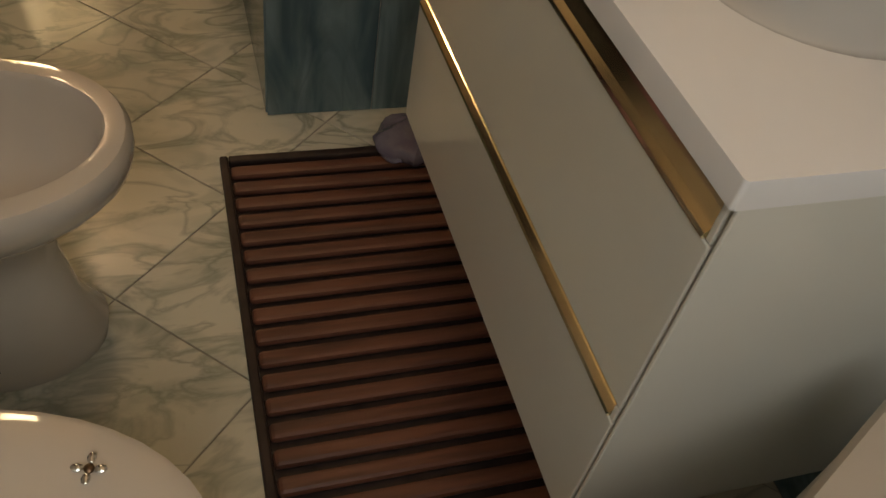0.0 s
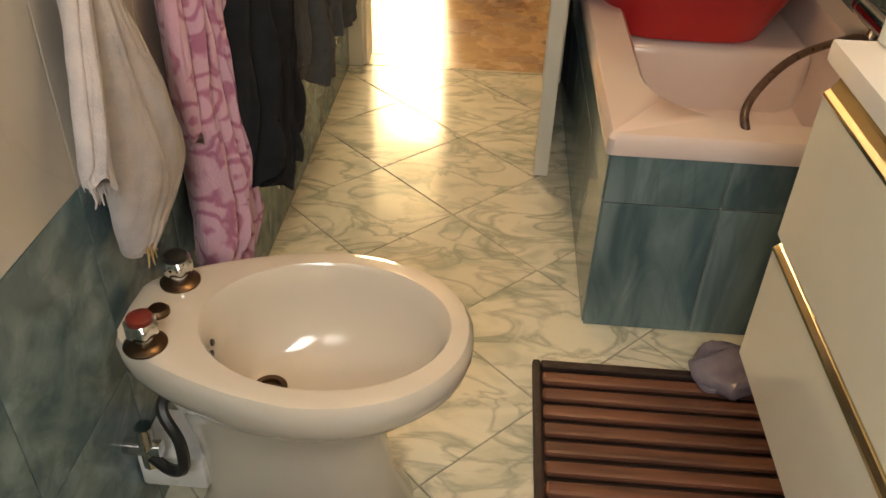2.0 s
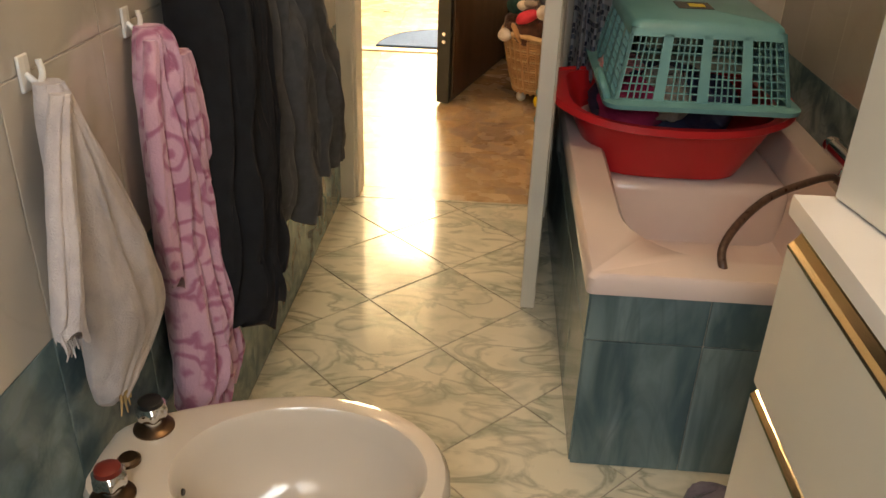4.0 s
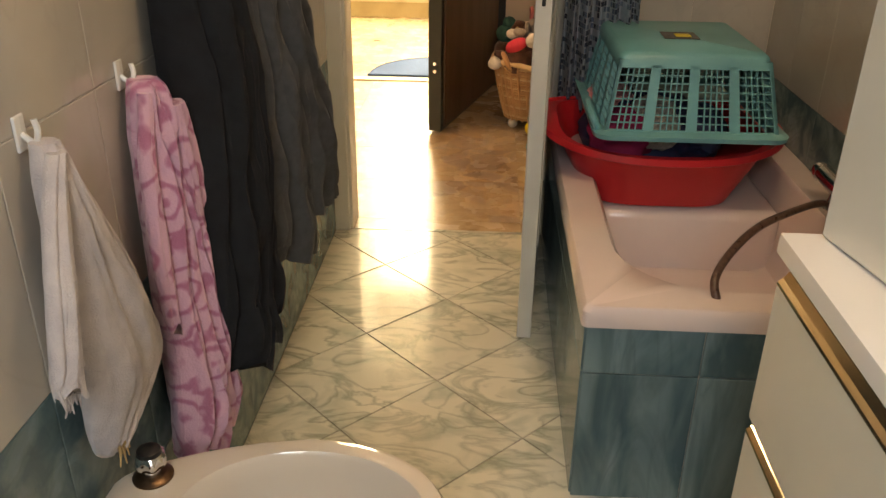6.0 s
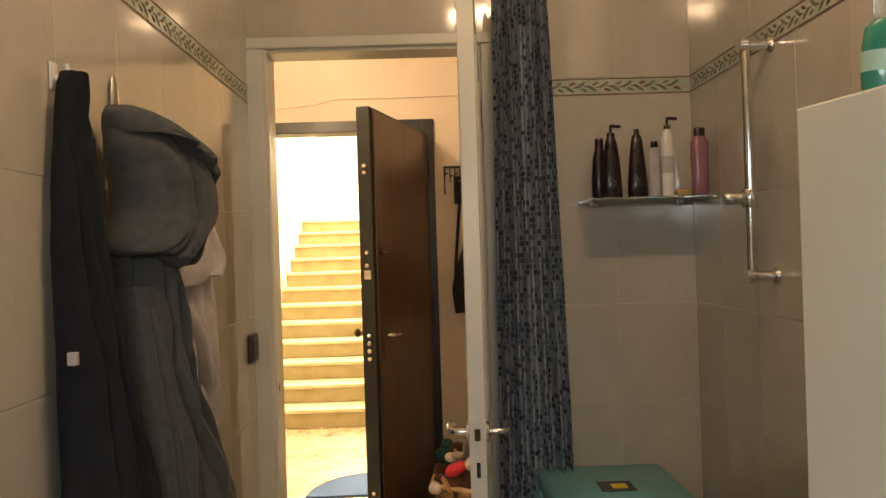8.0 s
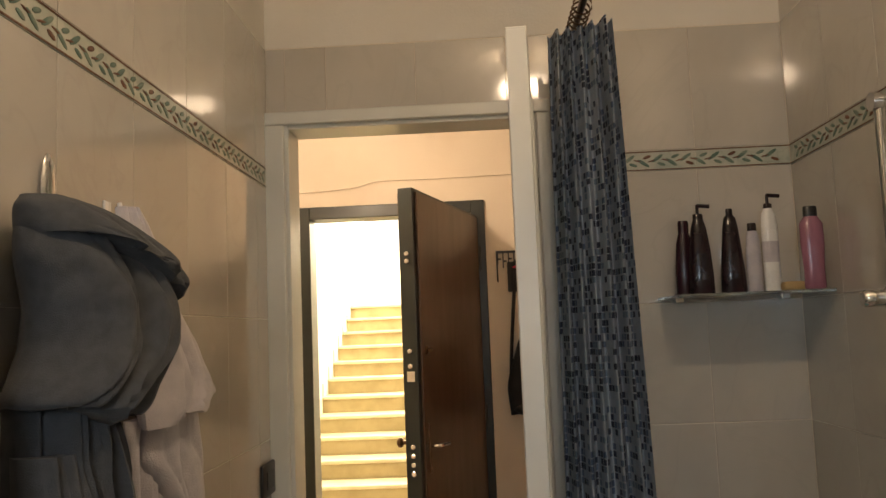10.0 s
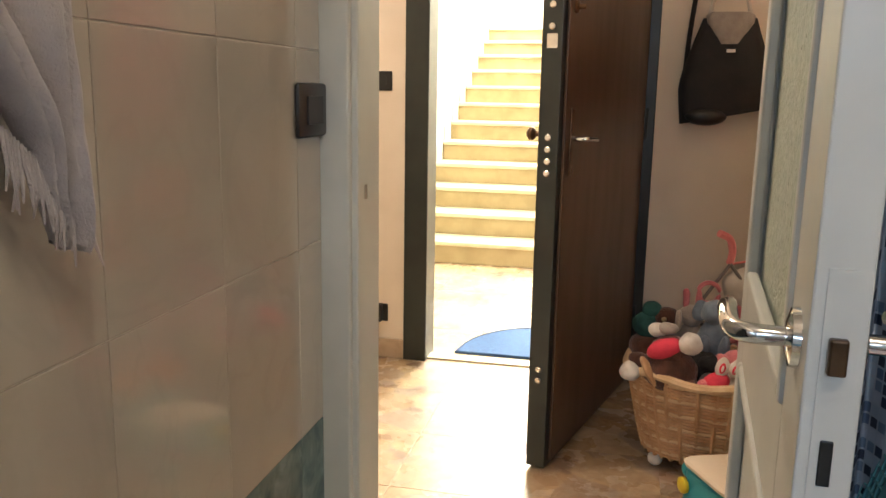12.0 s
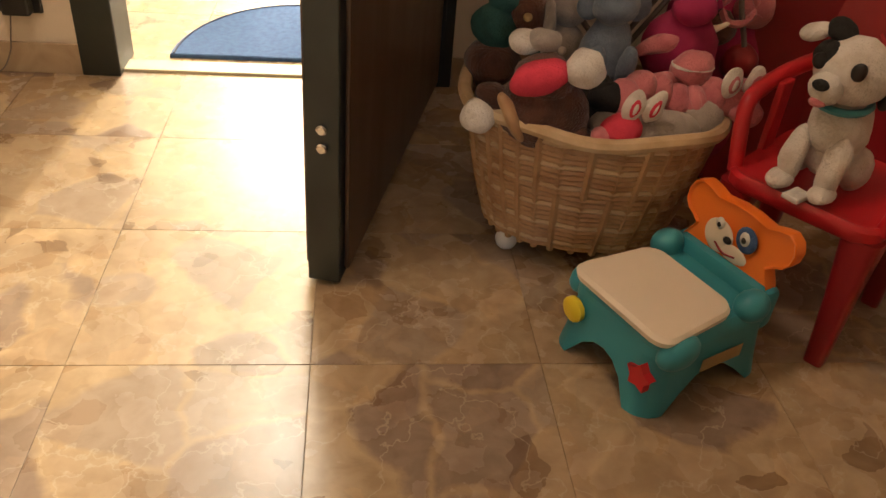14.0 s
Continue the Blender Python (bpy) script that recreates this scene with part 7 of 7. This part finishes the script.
def clip(poly, axis, value, keep_above):
    out = []
    for a, b in zip(poly, poly[1:] + poly[:1]):
        ia, ib = ((a[axis] > value) == keep_above), ((b[axis] > value) == keep_above)
        if ia:
            out.append(a)
        if ia != ib:
            t = (value - a[axis]) / (b[axis] - a[axis])
            out.append(tuple(a[i] + t * (b[i] - a[i]) for i in (0, 1)))
    return out


shared = {}


def tile(parent, poly, m, mat_, z0=-0.0029, z1=0.0):
    """One tile: outline in the plane of m, laid with its middle as the object's own."""
    n = len(poly)
    if n < 3:
        return
    area = 0.5 * abs(sum(a[0] * b[1] - b[0] * a[1] for a, b in zip(poly, poly[1:] + poly[:1])))
    if area < 3e-5:
        return
    cx, cy = sum(p[0] for p in poly) / n, sum(p[1] for p in poly) / n
    local = [(x - cx, y - cy) for x, y in poly]
    key = (tuple((round(x, 4), round(y, 4)) for x, y in local), mat_, z0, z1)
    if key not in shared:
        me = bpy.data.meshes.new("tile")
        bm = prism(local, z0, z1, 0.0006 if mat_ == "hall_floor" else 0.0013)
        bm.to_mesh(me)
        bm.free()
        me.materials.append(M[mat_])
        shared[key] = me
    ob = new("tile", shared[key])
    ob.parent = parent
    ob.matrix_basis = m @ pose(cx, cy, random.uniform(-0.0002, 0.0002), random.uniform(-0.06, 0.06), random.uniform(-0.06, 0.06), 0)


# bathroom floor: 30 cm squares laid diagonally, one corner at (0.418, 1.262)
S, J = 0.3005, 0.0015
c45 = math.cos(radians(45))
for i in range(-9, 10):
    for j in range(-9, 10):
        sq = [(i * S + J, j * S + J), ((i + 1) * S - J, j * S + J), ((i + 1) * S - J, (j + 1) * S - J), (i * S + J, (j + 1) * S - J)]
        poly = [(0.420 + (x - y) * c45, 1.266 + (x + y) * c45) for x, y in sq]
        for ax, v, up in ((0, 0.0, True), (0, R, False), (1, BACK, True), (1, Y0 - 0.006, False)):
            poly = clip(poly, ax, v, up) if poly else poly
        tile(floor_bath, poly, Matrix(), "floor_tile")
tile(floor_bath, [(0.062, Y0 - 0.003), (0.703, Y0 - 0.003), (0.703, Y0 + 0.012), (0.062, Y0 + 0.012)], Matrix(), "floor_tile", -0.0029, 0.001)
# hall floor: 40 cm slabs
T = 0.40
for i in range(-6, 5):
    for j in range(-3, 5):
        x, y = 0.256 + i * T, 3.922 + j * T
        poly = [(x + 0.0005, y + 0.0005), (x + T - 0.0005, y + 0.0005), (x + T - 0.0005, y + T - 0.0005), (x + 0.0005, y + T - 0.0005)]
        for ax, v, up in ((0, HX0, True), (0, HX1, False), (1, Y0 + 0.014, True), (1, HY + 0.015, False)):
            poly = clip(poly, ax, v, up) if poly else poly
        tile(floor_hall, poly, Matrix(), "hall_floor")
for i in range(-4, 7):
    for j in range(0, 8):
        x, y = 0.256 + i * T, HY + 0.09 + j * T
        poly = [(x + 0.0005, y + 0.0005), (x + T - 0.0005, y + 0.0005), (x + T - 0.0005, y + T - 0.0005), (x + 0.0005, y + T - 0.0005)]
        for ax, v, up in ((0, SX0, True), (0, 2.6, False), (1, HY + 0.0, True), (1, SY + 0.9, False)):
            poly = clip(poly, ax, v, up) if poly else poly
        tile(floor_land, poly, Matrix(), "hall_floor")

# bathroom walls
LEVELS = [(0.0, 0.300, "green_tile"), (0.300, 0.608, "green_tile"), (0.608, 0.925, "cream_tile"), (0.925, 1.235, "cream_tile"), (1.235, 1.545, "cream_tile"), (1.545, 1.895, "cream_tile"), (1.895, 1.950, "band"), (1.950, 2.282, "cream_tile")]
TW = 0.245


def tiled(parent, m, u0, u1, first, mirror, holes=()):
    """Rows of tiles over a wall whose plane is u (along) and v (up)."""
    cuts = [first + TW * k for k in range(-16, 24)]
    cuts = [u0] + [c for c in cuts if u0 + 0.01 < c < u1 - 0.01] + [u1]
    for v0, v1, mat_ in LEVELS:
        for a, b in zip(cuts, cuts[1:]):
            spans = [(a, b, v0, v1)]
            for h0, h1, g0, g1 in holes:
                nxt = []
                for p, q, r, s in spans:
                    if q <= h0 or p >= h1 or s <= g0 or r >= g1:
                        nxt.append((p, q, r, s))
                        continue
                    if p < h0:
                        nxt.append((p, h0, r, s))
                    if q > h1:
                        nxt.append((h1, q, r, s))
                    if s > g1:
                        nxt.append((max(p, h0), min(q, h1), g1, s))
                    if r < g0:
                        nxt.append((max(p, h0), min(q, h1), r, g0))
                spans = nxt
            for p, q, r, s in spans:
                e = 0.0006
                tile(parent, [(p + e, r + e), (q - e, r + e), (q - e, s - e), (p + e, s - e)], m, mat_, -G + 0.0003, 0.0)


WEST = Matrix(((0, 0, 1, 0), (1, 0, 0, 0), (0, 1, 0, 0), (0, 0, 0, 1)))
EAST = Matrix(((0, 0, -1, R), (1, 0, 0, 0), (0, 1, 0, 0), (0, 0, 0, 1)))
NORTH = Matrix(((1, 0, 0, 0), (0, 0, -1, Y0), (0, 1, 0, 0), (0, 0, 0, 1)))
SOUTH = Matrix(((1, 0, 0, 0), (0, 0, 1, BACK), (0, 1, 0, 0), (0, 0, 0, 1)))
tiled(wall_west, WEST, BACK, Y0, 2.418, False)
tiled(wall_east, EAST, BACK, Y0, 2.783, False)
tiled(wall_door, NORTH, 0.0, R, 1.145, False, ((0.052, 0.713, -0.1, 2.10), (-0.1, 0.05, -0.1, -0.05)))
tiled(wall_back, SOUTH, 0.0, R, 0.0, False, ((0.12, 0.72, 1.3, 2.2),))


def motif(parent, m, u0, u1):
    """Glazed leaves, twigs and edge lines in relief along the border tiles."""
    strokes = {"leaf_stroke": bmesh.new(), "twig_stroke": bmesh.new()}
    u, k = u0 + 0.02, 0
    while u < u1 - 0.03:
        up = 1 if k % 2 else -1
        for du, dv, ln, wd, turn, name in ((0, 0.006 * up, 0.019, 0.0050, 34 * up, "leaf_stroke"), (0.010, -0.010 * up, 0.012, 0.0045, -20 * up, "leaf_stroke" if k % 3 else "twig_stroke"), (-0.012, 0.0, 0.016, 0.0022, 12 * up, "twig_stroke")):
            c = m @ Matrix.Translation((u + du, 1.9225 + dv, 0.0006)) @ Matrix.Rotation(radians(turn), 4, "Z")
            ball(strokes[name], 0, 0, 0, ln, wd, 0.0012, c, 10, 5)
        u += 0.037
        k += 1
    for v in (1.8985, 1.9465):
        box(strokes["twig_stroke"], u0 + 0.001, u1 - 0.001, v - 0.0014, v + 0.0014, 0.0003, 0.0012, 0, m)
    part("leaf_stroke", strokes["leaf_stroke"], M["leaf_green"], parent, "grey-green glazed leaves on the border", True, kind="stuff")
    part("twig_stroke", strokes["twig_stroke"], M["leaf_brown"], parent, "brown glazed twigs and lines on the border", True, kind="stuff")


motif(wall_west, WEST, BACK, Y0)
motif(wall_east, EAST, BACK, Y0)
motif(wall_door, NORTH, 0.765, R)
